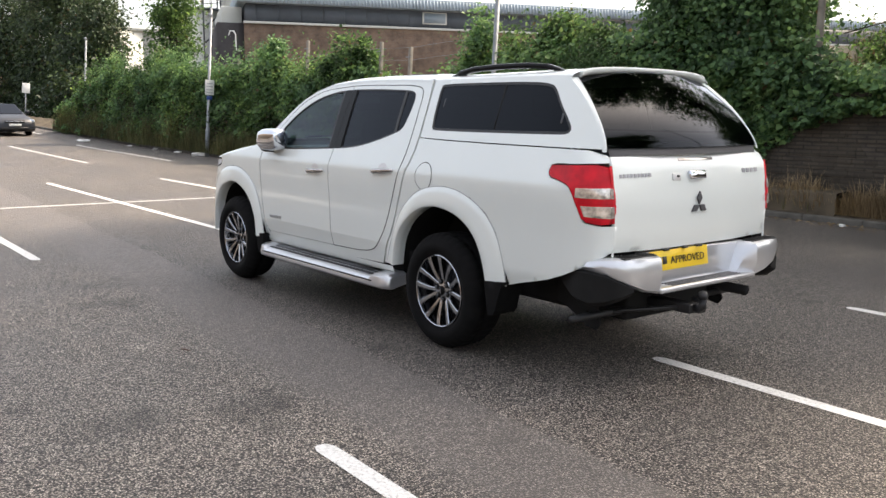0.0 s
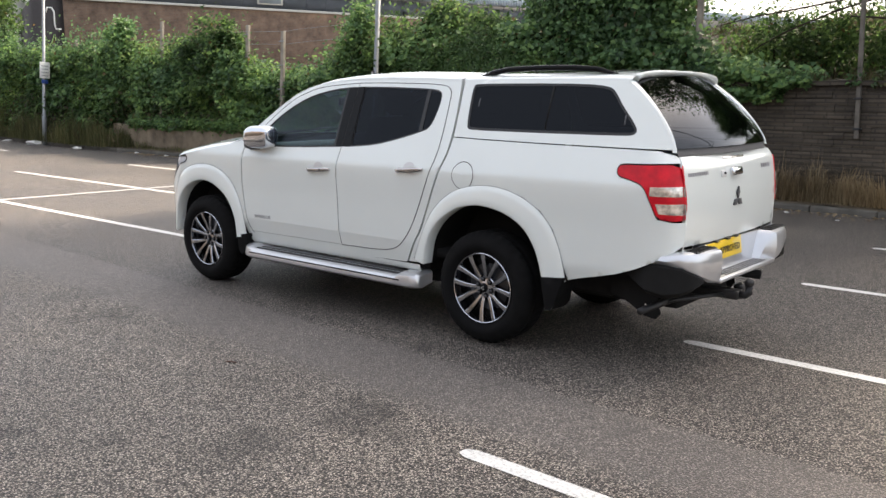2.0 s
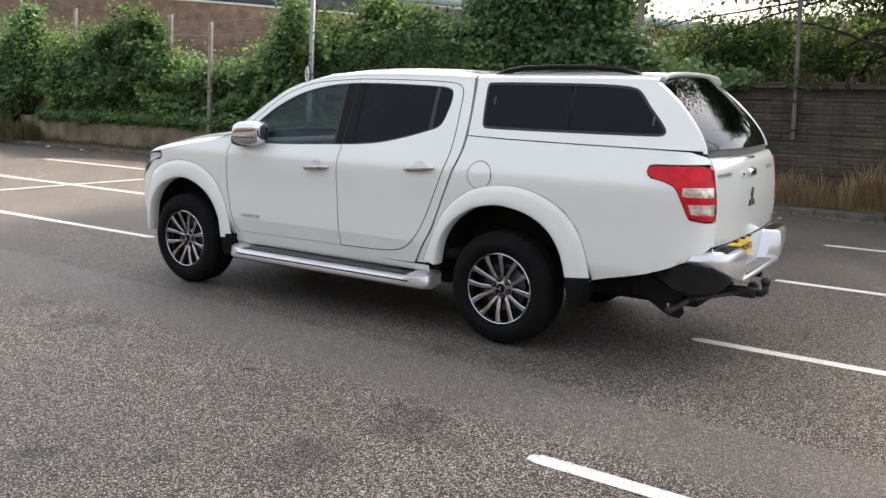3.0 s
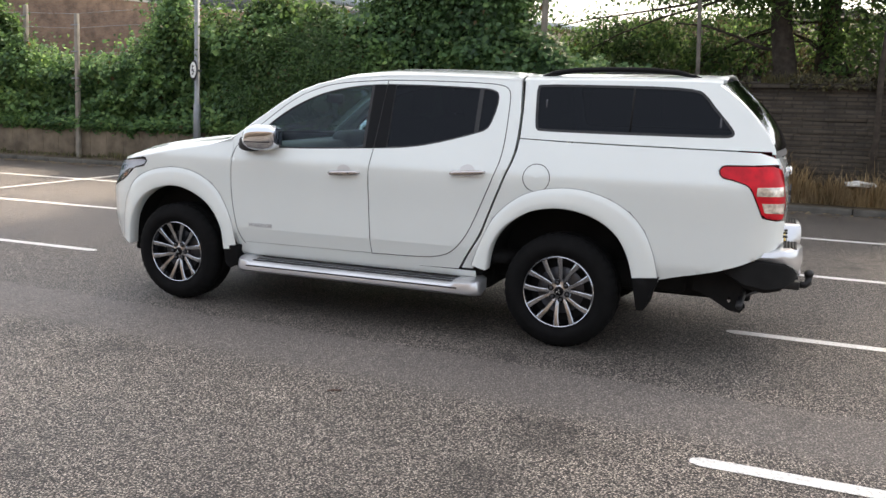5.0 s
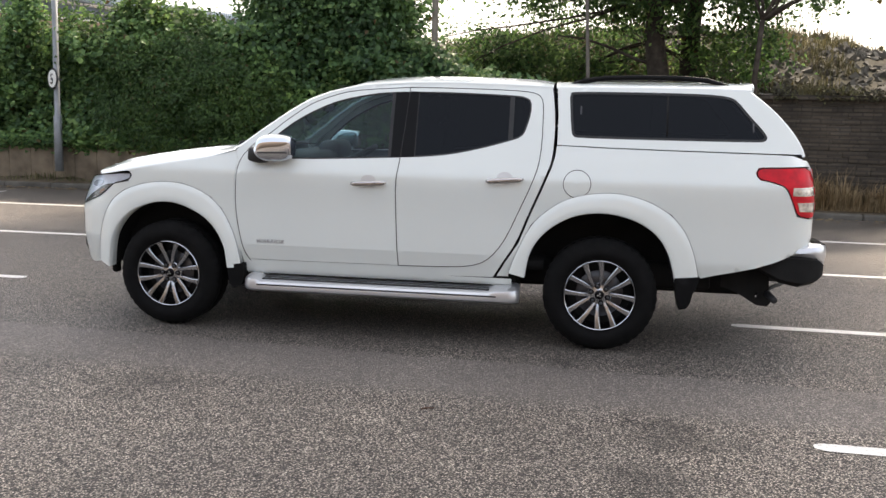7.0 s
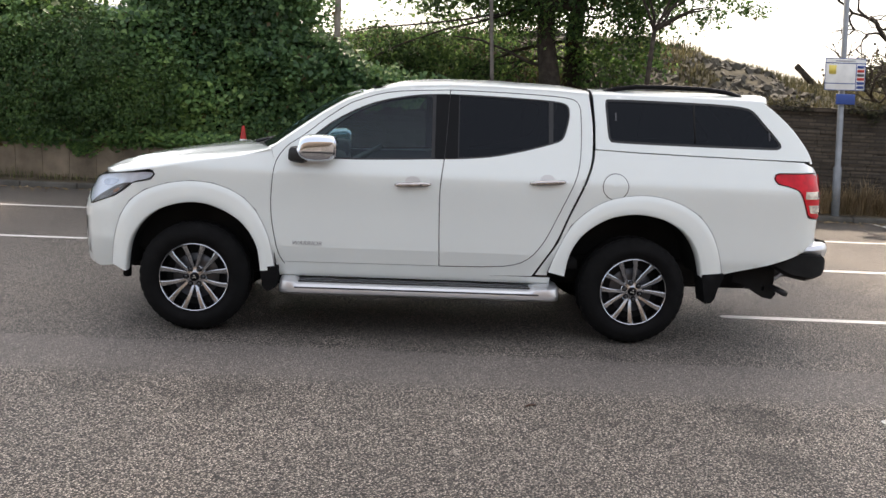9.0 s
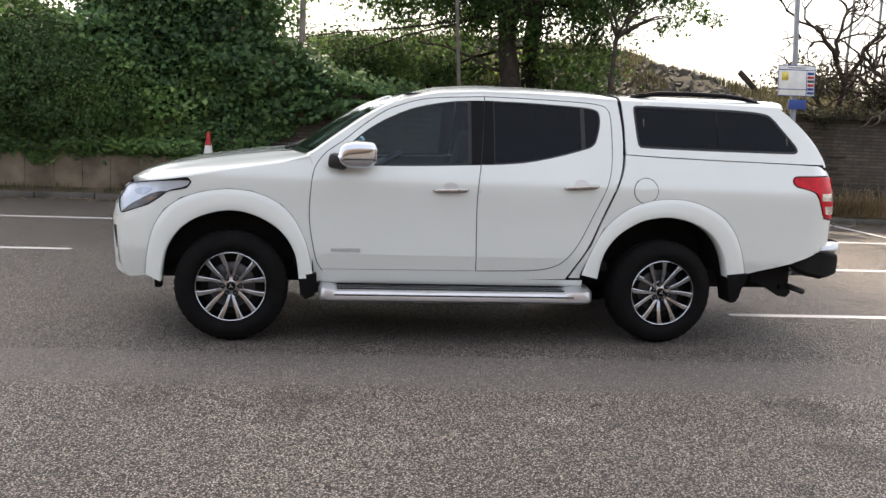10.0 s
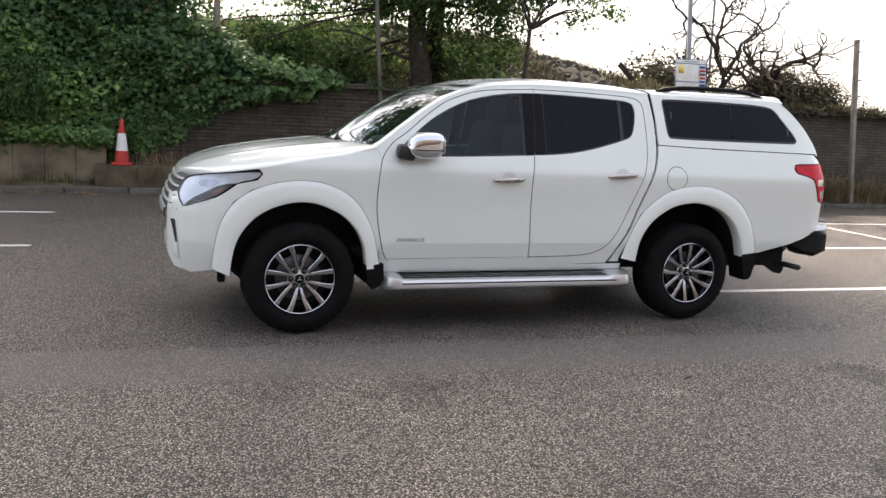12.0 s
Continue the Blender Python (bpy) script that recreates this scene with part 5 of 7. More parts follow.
ss = both("side_step", side_step, M_SILVER, truck, "silver side step with dark tread strips")
for dy in (0.0, 0.05):
    pair("tread_strip", lambda: box(0.70, -0.018 + dy, 0.366, 2.28, 0.012 + dy, 0.378, 0.003), M_BLACK, ss)
pair("edge_strip", lambda: box(0.68, -0.079, 0.338, 2.33, -0.066, 0.347, 0.002), M_BLACK, ss)
# lowest box, in place of tank and gearbox, is added to block light below
part("chassis", absorb(absorb(box(-0.55, 0.38, 0.36, 3.75, 2 * CY - 0.38, 0.55, 0.03), box(0.62, 0.12, 0.39, 2.45, 2 * CY - 0.12, 0.5, 0.02)), absorb(box(-0.40, 0.46, 0.33, 4.15, 2 * CY - 0.46, 0.9, 0.02), box(0.5, 0.30, 0.27, 2.45, 2 * CY - 0.30, 0.42, 0.04))), M_CHASSIS, truck)
part("rear_floor", absorb(box(3.5, 0.14, 0.70, 4.24, 2 * CY - 0.14, 0.78, 0.02), box(2.66, 0.16, 0.9, 4.2, 2 * CY - 0.16, 0.96, 0.01)), M_CHASSIS, truck)
part("engine_bay", box(-0.52, 0.28, 0.5, 0.42, 2 * CY - 0.28, 0.92, 0.03), M_CHASSIS, truck)
both("front_mudflap", lambda: sharpen(sheet([(0.44, 0.46), (0.56, 0.47), (0.565, 0.37), (0.545, 0.32), (0.49, 0.295), (0.455, 0.33)], lambda x, z: (x, -0.01, z), [], 0.05, 0.1)), M_RUBBER, truck, "black rubber mudflap")
both("rear_mudflap", lambda: sharpen(sheet([(3.465, 0.515), (3.625, 0.525), (3.60, 0.45), (3.583, 0.413), (3.569, 0.349), (3.545, 0.318), (3.503, 0.312), (3.487, 0.40)], lambda x, z: (x, -0.026, z), [], 0.05, 0.18)), M_RUBBER, truck, "black rubber mudflap")

# cabin
for y in (CY - 0.36, CY + 0.36):
    for x in (1.42, 2.25):
        seat = part("seat", box(x - 0.28, y - 0.25, 0.72, x + 0.25, y + 0.25, 0.90, 0.06), M_CLOTH, truck, "dark cloth seat")
        part("backrest", moved(box(-0.09, -0.24, 0, 0.08, 0.24, 0.62, 0.07), pose(x + 0.22, y, 0.84, 0, 14)), M_CLOTH, seat)
        part("headrest", moved(box(-0.06, -0.13, 0, 0.05, 0.13, 0.18, 0.05), pose(x + 0.40, y, 1.46, 0, 8)), M_CLOTH, seat)
part("dashboard", sharpen(absorb(box(0.55, 0.14, 0.95, 0.95, 2 * CY - 0.14, 1.22, 0.07), box(0.78, CY + 0.16, 1.15, 0.96, CY + 0.56, 1.29, 0.05))), M_DASH, truck)
wheel_ring = lathe([(0.185 + 0.016 * math.cos(a), 0.016 * math.sin(a)) for a in np.linspace(0, 2 * math.pi, 11)], 30)
absorb(wheel_ring, box(-0.18, -0.015, -0.03, 0.18, 0.015, 0.03, 0.01))
absorb(wheel_ring, box(-0.06, -0.03, -0.06, 0.06, 0.02, 0.06, 0.02))
part("steering_wheel", moved(wheel_ring, pose(1.04, CY + 0.36, 1.16, 62, 0, 90)), M_DASH, truck, "dark steering wheel")
both("door_card", lambda: sheet([(0.62, 0.55), (0.62, 1.19), (1.6, 1.21), (2.4, 1.27), (2.35, 0.8), (2.2, 0.55)], lambda x, z: (x, 0.115, z), [], 0.1, 0), M_DASH, truck)
part("rear_view_mirror", box(0.90, CY - 0.12, 1.52, 0.93, CY + 0.12, 1.59, 0.015), M_BLACK, truck)
part("floor_pan", box(0.4, 0.12, 0.5, 2.62, 2 * CY - 0.12, 0.56), M_CHASSIS, truck)


# ---- wheels ----
R_TYRE, R_RIM = 0.371, 0.232


def tyre_mesh():
    """Turned section whose tread and shoulders step in and out round the rim."""
    prof = [(R_RIM - 0.004, 0.015), (R_RIM + 0.008, -0.004), (0.262, -0.016), (0.266, -0.020), (0.30, -0.023), (0.304, -0.021), (0.330, -0.016), (0.349, 0.0), (0.360, 0.012), (R_TYRE, 0.034), (R_TYRE + 0.001, 0.075), (R_TYRE - 0.008, 0.079), (R_TYRE - 0.008, 0.088), (R_TYRE + 0.001, 0.092), (R_TYRE + 0.001, 0.14), (R_TYRE, 0.195), (0.352, 0.235), (0.31, 0.25), (0.26, 0.24), (R_RIM, 0.22)]
    sides = 200
    bm = bmesh.new()
    rings = []
    for i, (r, y) in enumerate(prof):
        row = []
        for k in range(sides):
            q = (k + (2 if y > 0.08 else 0)) % 5
            rr = r - (0.004 if q in (0, 1) and 7 <= i <= 15 else 0)
            a = 2 * math.pi * k / sides
            row.append(bm.verts.new((rr * math.cos(a), y, rr * math.sin(a))))
        rings.append(row)
    for a, b in zip(rings, rings[1:]):
        for k in range(sides):
            bm.faces.new((a[k], b[k], b[(k + 1) % sides], a[(k + 1) % sides]))
    return sharpen(bm, 35)


def rim_mesh():
    bm = lathe([(R_RIM - 0.006, 0.03), (R_RIM, 0.008), (R_RIM + 0.002, -0.006), (R_RIM - 0.003, -0.010), (R_RIM - 0.008, -0.006), (R_RIM - 0.014, 0.02), (R_RIM - 0.026, 0.10), (R_RIM - 0.03, 0.2)], 72)
    absorb(bm, lathe([(0.001, 0.024), (0.03, 0.024), (0.036, 0.027), (0.072, 0.031), (0.079, 0.038), (0.079, 0.07)], 48))
    bmesh.ops.recalc_face_normals(bm, faces=bm.faces[:])
    return sharpen(bm, 35)


def spoke_mesh(toe):
    """One spoke along +x; toe: the degrees by which its outer end swings."""
    s = bmesh.new()
    rows = []
    for r, w, yf, d in ((0.052, 0.0115, 0.032, 0.03), (0.085, 0.013, 0.022, 0.04), (0.14, 0.015, 0.008, 0.04), (0.19, 0.0175, -0.002, 0.035), (R_RIM - 0.010, 0.021, -0.006, 0.03)):
        a = radians(toe * ((r - 0.05) / 0.17 - 0.75))
        c, t = Vector((math.cos(a), 0, math.sin(a))), Vector((-math.sin(a), 0, math.cos(a)))
        o = c * r
        rows.append([s.verts.new(p) for p in (o - t * w + Vector((0, yf + d, 0)), o - t * w * 0.9 + Vector((0, yf + 0.004, 0)), o - t * w * 0.6 + Vector((0, yf, 0)), o + t * w * 0.6 + Vector((0, yf, 0)), o + t * w * 0.9 + Vector((0, yf + 0.004, 0)), o + t * w + Vector((0, yf + d, 0)))])
    for a, b in zip(rows, rows[1:]):
        for j in range(5):
            s.faces.new((a[j], a[j + 1], b[j + 1], b[j]))
    bmesh.ops.recalc_face_normals(s, faces=s.faces[:])
    if sum(f.normal.y for f in s.faces) > 0:
        bmesh.ops.reverse_faces(s, faces=s.faces[:])
    return sharpen(s, 25)


wheel = part("wheel", rim_mesh(), M_ALLOY, truck, "twelve-spoke polished alloy wheel")
sp = [finish(spoke_mesh(7.0), "spoke", M_ALLOY), finish(spoke_mesh(-7.0), "spoke", M_ALLOY)]
for k in range(12):
    ob = new("spoke", sp[k % 2])
    ob.parent = wheel
    ob.matrix_basis = pose(0, 0, 0, 0, 15 + 30 * k)
part("tyre", tyre_mesh(), M_RUBBER, wheel, "black all-terrain tyre")
# added black disc across the rim, painting the shade between the spokes
part("spoke_gap_shade", lathe([(0.001, 0.10), (R_RIM - 0.02, 0.10)], 32), M_CHASSIS, wheel)
part("brake_disc", lathe([(0.07, 0.075), (0.15, 0.075), (0.155, 0.08)], 40), M_DARK_ALLOY, wheel)
part("centre_cap", lathe([(0.001, 0.010), (0.022, 0.011), (0.03, 0.018), (0.031, 0.030)], 28), M_GLOSS_BLACK, wheel, "black centre cap")
for k in range(6):
    a = radians(60 * k)
    part("lug_recess", moved(lathe([(0.001, 0.0), (0.017, 0.0), (0.0172, 0.02)], 16), Matrix.Translation((0.057 * math.cos(a), 0.0225, 0.057 * math.sin(a)))), M_GLOSS_BLACK, wheel)
part("cap_emblem", moved(diamonds(0.019), pose(0, 0.0175, 0, 0, 0, -90)), M_CHROME, wheel, smooth=False)
for k in range(6):
    a = radians(60 * k)
    b = lathe([(0.001, -0.004), (0.009, -0.003), (0.0105, 0.004), (0.011, 0.02)], 10)
    part("lug_nut", moved(b, Matrix.Translation((0.057 * math.cos(a), 0.019, 0.057 * math.sin(a)))), M_DARK_ALLOY, wheel)
wheel.matrix_basis = pose(0, 0, R_TYRE + 0.001)
for m in (pose(3.0, 0.0, R_TYRE + 0.001, 0, 17), pose(0, 2 * CY, R_TYRE + 0.001, 0, 0, 180), pose(3.0, 2 * CY, R_TYRE + 0.001, 0, 0, 180)):
    copy_thing(wheel, m)


# ---- ground, bays, boundary ----
def by(x):
    """The kerb's line."""
    return float(np.interp(x, [-80, -20, -4, 1, 5, 13, 40], [8.8, 8.7, 8.62, 8.58, 8.30, 7.72, 6.0]))


def skew(x):
    """The kerb line's turn at x, in degrees."""
    return math.degrees(math.atan((by(x + 0.5) - by(x - 0.5))))


def gz(x):
    """The car park rises towards its far end."""
    return float(np.interp(x, [-140, -60, -45, -36, -28, -19, 0], [1.2, 0.95, 0.62, 0.37, 0.14, 0.0, 0.0]))


gx_ = [-300, -140, -100, -80] + list(np.arange(-60, -10, 1.5)) + [-10, 0, 10, 40, 100, 300]
ground = part("ground", facing(grid(lambda x, y: (x, y, gz(x)), gx_, [-300, -60, -20, 0, 20, 60, 300]), (0, 0, 1)), M_ASPHALT)
tagged(ground, "worn grey asphalt of a car park with stains", "ground", kind="structure")


def bay_line(x0, y0, x1, y1, w=0.1, lift=0.004):
    d = Vector((x1 - x0, y1 - y0, 0))
    s = Vector((-d.y, d.x, 0)).normalized() * w / 2
    n = max(2, int(d.length / 0.15))
    ts = [0, 0.1 * w / d.length, 0.3 * w / d.length, 0.6 * w / d.length] + [k / n for k in range(1, n)] + [1 - 0.5 * w / d.length, 1 - 0.2 * w / d.length, 1]
    bm = bmesh.new()
    a = Vector((x0, y0, lift))
    lo, hi = [], []
    for t in ts:
        p = a + d * t
        j = 0.012 * noise.noise(p * 3.1)
        e = min(1.0, 0.35 + 0.65 * math.sqrt(min(1, min(t, 1 - t) * d.length / w / 0.6)))
        p.z += gz(p.x)
        lo.append(bm.verts.new(p - s * (e + j * 5)))
        hi.append(bm.verts.new(p + s * (e - j * 4)))
    n = len(ts) - 1
    for k in range(n):
        bm.faces.new((lo[k], lo[k + 1], hi[k + 1], hi[k]))
    ob = part("bay_line", bm, M_LINE, None, smooth=False)
    return tagged(ob, "worn white painted parking bay line on asphalt", "road marking", "parking bay lines", "structure")


for y in (-1.46, 0.93, 3.34, 5.76):
    bay_line(4.0, y, 15.0, y - 0.35)
bay_line(9.05, -3.5, 9.2, 8.0, lift=0.008)
for y in (-3.7, -1.24, 1.25, 3.68, 6.28):
    bay_line(-2.0, y, -12.15, y + 0.1)
bay_line(-7.6, -8.0, -7.0, 7.9, lift=0.008)
for y in (-0.9, 1.65, 4.2, 6.7):
    bay_line(-19.05, y, -29.3, y)
bay_line(-37.5, 7.4, -43, 7.5)
bay_line(-37.5, 4.9, -43, 5.0)


def strip(x0, x1, d0, z0, d1, z1, n, jitter=0.0):
    """A long boundary piece: section from (d0, z0) to (d1, z1) behind the kerb's line."""
    return grid(lambda x, v: (x, by(x) + d0 + (d1 - d0) * v, gz(x) + z0 + (z1 - z0) * v + jitter * noise.noise(Vector((x * 1.3, v * 3, 0)))), np.linspace(x0, x1, n), np.linspace(0, 1, 4))


kerb = tagged(new("kerb"), "worn low concrete kerb along the car park's edge", "kerb", kind="structure")
kb = finish(box(0.004, 0, -0.1, 0.911, 0.14, 0.095, 0.025), "kerb_stone", M_KERB)
for k in range(72):
    x = -46 + 0.915 * k
    ob = new("kerb_stone", kb)
    ob.parent = kerb
    ob.matrix_basis = pose(x, by(x) + 0.01 * noise.noise(Vector((k, 0, 0))), gz(x) + 0.012 * noise.noise(Vector((k, 5, 0))), 0, 0.6 * noise.noise(Vector((k, 9, 0))), skew(x))
verge = part("verge", strip(-70, 40, 0.10, 0.09, 1.3, 0.45, 240, 0.05), M_SOIL)
tagged(verge, "dry earth verge with litter and weeds behind the kerb", "verge", kind="structure")

# low upright concrete planks holding the bank
low_wall = part("retaining_wall", strip(-17.5, -1.6, 0.40, 0.0, 0.41, 0.72, 60), M_CONCRETE)
tagged(low_wall, "stained low retaining wall of upright concrete planks", "retaining wall", kind="structure")
pk = finish(box(0.002, 0, 0.0, 0.440, 0.07, 0.77, 0.008), "concrete_plank", M_CONCRETE)
for k in range(36):
    x = -17.4 + 0.442 * k
    ob = new("concrete_plank", pk)
    ob.parent = low_wall
    ob.matrix_basis = pose(x, by(x) + 0.33 + 0.02 * noise.noise(Vector((k, 2, 0))), 0.02 + 0.03 * noise.noise(Vector((k * 1.7, 0, 3))), 2.5 * noise.noise(Vector((k, 4, 1))), 1.2 * noise.noise(Vector((k, 7, 1))), skew(x))

part("wall_footing", sharpen(grid(lambda x, v: (x, by(x) + [0.12, 0.13, 0.16, 0.60][int(v)], [0.05, 0.40, 0.43, 0.45][int(v)] + 0.02 * noise.noise(Vector((x * 2, v, 0)))), np.linspace(-1.65, 1.1, 24), range(4)), 40), M_SOIL, low_wall)

# stone wall: courses of blocks before a solid core
stone = part("stone_wall", sharpen(absorb(grid(lambda x, v: (x, by(x) + 0.575 + (0.4 if v > 0.5 else 0), [0.0, 1.80, 1.80, 0.0][int(round(v * 3))]), np.linspace(-0.4, 40, 60), [0, 0.34, 0.67, 1.0]), box(39.9, by(40), 0, 40, by(40) + 0.9, 1.8))), M_STONE)
tagged(stone, "dark weathered coursed stone boundary wall", "stone wall", kind="structure")
bk = [finish(sharpen(box(0, 0, 0, w, 0.12, 0.098, 0.007, None, 2), 60), "stone_block", M_STONE) for w in (0.22, 0.36, 0.52)]
rng = random.Random(4)
for r in range(16):
    x = (-1.5 if r < 9 else -0.4) + rng.uniform(0, 0.3)
    while x < 9.5:
        i = rng.randrange(3)
        ob = new("stone_block", bk[i])
        ob.parent = stone
        ob.matrix_basis = pose(x, by(x) + 0.566 + rng.uniform(-0.010, 0.008), 0.235 + 0.0985 * r + 0.012 * noise.noise(Vector((x * 0.8, r, 0))), rng.uniform(-2, 2), rng.uniform(-1.6, 1.6), skew(x) + rng.uniform(-0.8, 0.8))
        x += (0.221, 0.361, 0.521)[i]
co = strip(0.45, 40, 0.50, 1.80, 1.02, 1.83, 90, 0.02)
absorb(co, strip(0.45, 40, 0.50, 1.86, 1.02, 1.90, 90, 0.03))
absorb(co, strip(0.45, 40, 0.50, 1.80, 0.501, 1.87, 90, 0.02))
part("coping", co, M_STONE, stone, "uneven weathered coping stones")


# ---- vegetation ----
def H(x):
    """Height of the overgrown fence."""
    line = float(np.interp(x, [-40, -34, -29, -25.7, -22, -20, -18.5, -16.2, -14.8, -13.5, -12.4, -11.6, -10.8, -9.5, -8.8, -7.9, -7.0, -6.3, -5.9, -5.3, -4.6, -3.8, -3.2, -2, 0, 0.8, 1.8, 2.2],
                           [1.8, 3.2, 3.1, 3.3, 2.9, 3.0, 2.9, 2.55, 2.6, 2.9, 2.85, 2.5, 2.1, 2.05, 2.3, 2.75, 2.8, 2.95, 2.6, 3.1, 3.0, 2.85, 3.0, 3.0, 2.7, 2.2, 1.97, 1.9]))
    return line + 0.16 * noise.noise(Vector((x * 0.9, 3, 0))) + 0.16 * noise.noise(Vector((x * 1.9, 3, 0))) + 0.12 * noise.noise(Vector((x * 5, 3, 0)))


def Lo(x):
    """Lower fringe of the climbing leaves."""
    return float(np.interp(x, [-40, -18, -16, -4, -1.8, -0.4, 0.3, 1.0, 2.2], [0.45, 0.36, 0.66, 0.74, 0.30, 0.75, 1.35, 1.50, 1.82])) + 0.14 * noise.noise(Vector((x * 2.3, 8, 0))) + 0.10 * noise.noise(Vector((x * 7, 2, 0)))


def SLOPE(x):
    """How far the hedge's foot sprawls forward where no low wall holds it."""
    return float(np.interp(x, [-40, -19, -16.5], [0.42, 0.35, 0.0]))


def bulge(x, z):
    k = float(np.interp(x, [-20, -13], [1.7, 1.0]))
    return k * 0.38 * noise.noise(Vector((x * 0.8, z * 1.0, 1))) + 0.22 * noise.noise(Vector((x * 2.2, z * 2.4, 4)))


# core sheet behind the leaves, its dark colour painting the hedge's inner shade
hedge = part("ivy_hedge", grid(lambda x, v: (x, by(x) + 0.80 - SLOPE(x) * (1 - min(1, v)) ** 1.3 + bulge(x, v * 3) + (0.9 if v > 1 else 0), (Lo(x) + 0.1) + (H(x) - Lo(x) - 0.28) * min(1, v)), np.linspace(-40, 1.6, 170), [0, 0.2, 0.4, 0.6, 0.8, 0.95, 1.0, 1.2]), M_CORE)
tagged(hedge, "fence overgrown with dense dark green ivy", "ivy hedge", kind="stuff")


def hedge_leaves(x0, x1, n, size, seed, mat):
    rg = np.random.default_rng(seed)
    xs, us = rg.uniform(x0, x1, n), rg.uniform(0, 1.0, n) ** 0.9
    pos, nr = [], []
    for x, u in zip(xs, us):
        lo, hi = Lo(x), H(x)
        z = lo + (hi - lo) * u
        d = 0.60 - SLOPE(x) * (1 - u) ** 1.3 + bulge(x, (z - lo) / max(0.3, hi - lo) * 3) + rg.normal(-0.06, 0.09)
        if z < 1.35 and x > -2.6:
            d = max(d, 0.50)
        if u > 0.86:
            d += (u - 0.86) / 0.14 * rg.uniform(0, 0.9)
            z += rg.normal(0, 0.10)
        pos.append((x, by(x) + d, z))
        nr.append((rg.normal(0, 0.55), -0.62, rg.normal(0.85, 0.55)))
    return leaves("ivy_leaves", np.array(pos), np.array(nr), size, mat, hedge, 0.95, seed=seed)


hedge_leaves(-17, 2.2, 60000, 0.095, 11, M_IVY)
hedge_leaves(-40, -14, 20000, 0.12, 12, M_DARKLEAF)
hedge_leaves(-40, -17, 12000, 0.12, 13, M_IVY)


def fringe():
    """Brighter trailing shoots along the low wall's top."""
    rg = np.random.default_rng(77)
    xs = rg.uniform(-16.5, -1.4, 11000)
    z0 = np.array([0.80 - 0.13 * max(0, noise.noise(Vector((q * 1.9, 1, 0)))) - 0.35 * max(0, noise.noise(Vector((q * 0.9, 6, 0))) - 0.35) * 2 for q in xs])
    z = z0 + rg.normal(0.04, 0.07, len(xs))
    y = np.array([by(q) for q in xs]) + rg.uniform(0.24, 0.55, len(xs)) - 0.04
    y = np.where(z < 0.76, np.array([by(q) for q in xs]) + 0.31, y)
    nr = np.stack([rg.normal(0, 0.5, len(xs)), np.full(len(xs), -0.6), np.full(len(xs), 0.9)], 1)
    leaves("ivy_fringe", np.stack([xs, y, z], 1), nr, 0.075, M_IVY, hedge, 0.95, seed=78)


fringe()


def brambles(name, x0, x1, n, spots, size, lo, hi, seed, mat):
    """Loose clumps that break the hedge's face and top."""
    rg = np.random.default_rng(seed)
    pos, nr = [], []
    for _ in range(spots):
        x, u = rg.uniform(x0, x1), rg.uniform(lo, hi)
        z = Lo(x) + (H(x) - Lo(x)) * u
        if -12.0 < x < -8.7:
            z = min(z, H(x) - 0.35)
        c = np.array([x, by(x) + 0.62 - SLOPE(x) * (1 - min(1, u)) ** 1.3 - rg.uniform(0.0, 0.18) + (0.3 if u > 0.9 else 0), z + gz(x)])
        r = rg.uniform(0.14, 0.36)
        k = int(n / spots * rg.uniform(0.5, 1.5))
        p = c + rg.normal(size=(k, 3)) * np.array([r * 1.3, r * 0.5, r])
        if x > -17.5:
            p[:, 2] = np.maximum(p[:, 2], 0.75)
        pos.append(p)
        nr.append(rg.normal(size=(k, 3)) * 0.6 + np.array([0, -0.5, 0.8]))
    leaves(name, np.concatenate(pos), np.concatenate(nr), size, mat, hedge, 0.75, seed=seed)


brambles("bramble_leaves", -38, -17, 26000, 210, 0.11, 0.0, 1.08, 91, M_LEAF)
brambles("dry_bramble_leaves", -38, -12, 9000, 130, 0.08, 0.0, 0.5, 93, M_THORN)
brambles("bright_shoot_leaves", -34, -9, 9000, 90, 0.09, 0.7, 1.1, 94, M_IVY)
brambles("shoot_leaves", -17, -5, 9000, 110, 0.085, 0.75, 1.12, 92, M_LEAF)


def stems(base, tips, r0, seed, wob=0.25):
    """Limbs from a base to each tip, bending and tapering."""
    rg = random.Random(seed)
    bm = bmesh.new()
    for t in tips:
        a, b = Vector(base), Vector(t)
        n = 7
        pts = []
        for k in range(n + 1):
            u = k / n
            p = a.lerp(b, u)
            p.z += (b - a).length * 0.10 * math.sin(math.pi * u) * (1 if b.z > a.z else 0.3)
            if 0 < k < n:
                p += Vector((rg.uniform(-1, 1), rg.uniform(-1, 1), rg.uniform(-0.5, 0.5))) * wob * (b - a).length * 0.12
            pts.append(p)
        tube(pts, [max(0.006, r0 * (1 - 0.85 * k / n)) for k in range(n + 1)], 7, bm)
    return bm


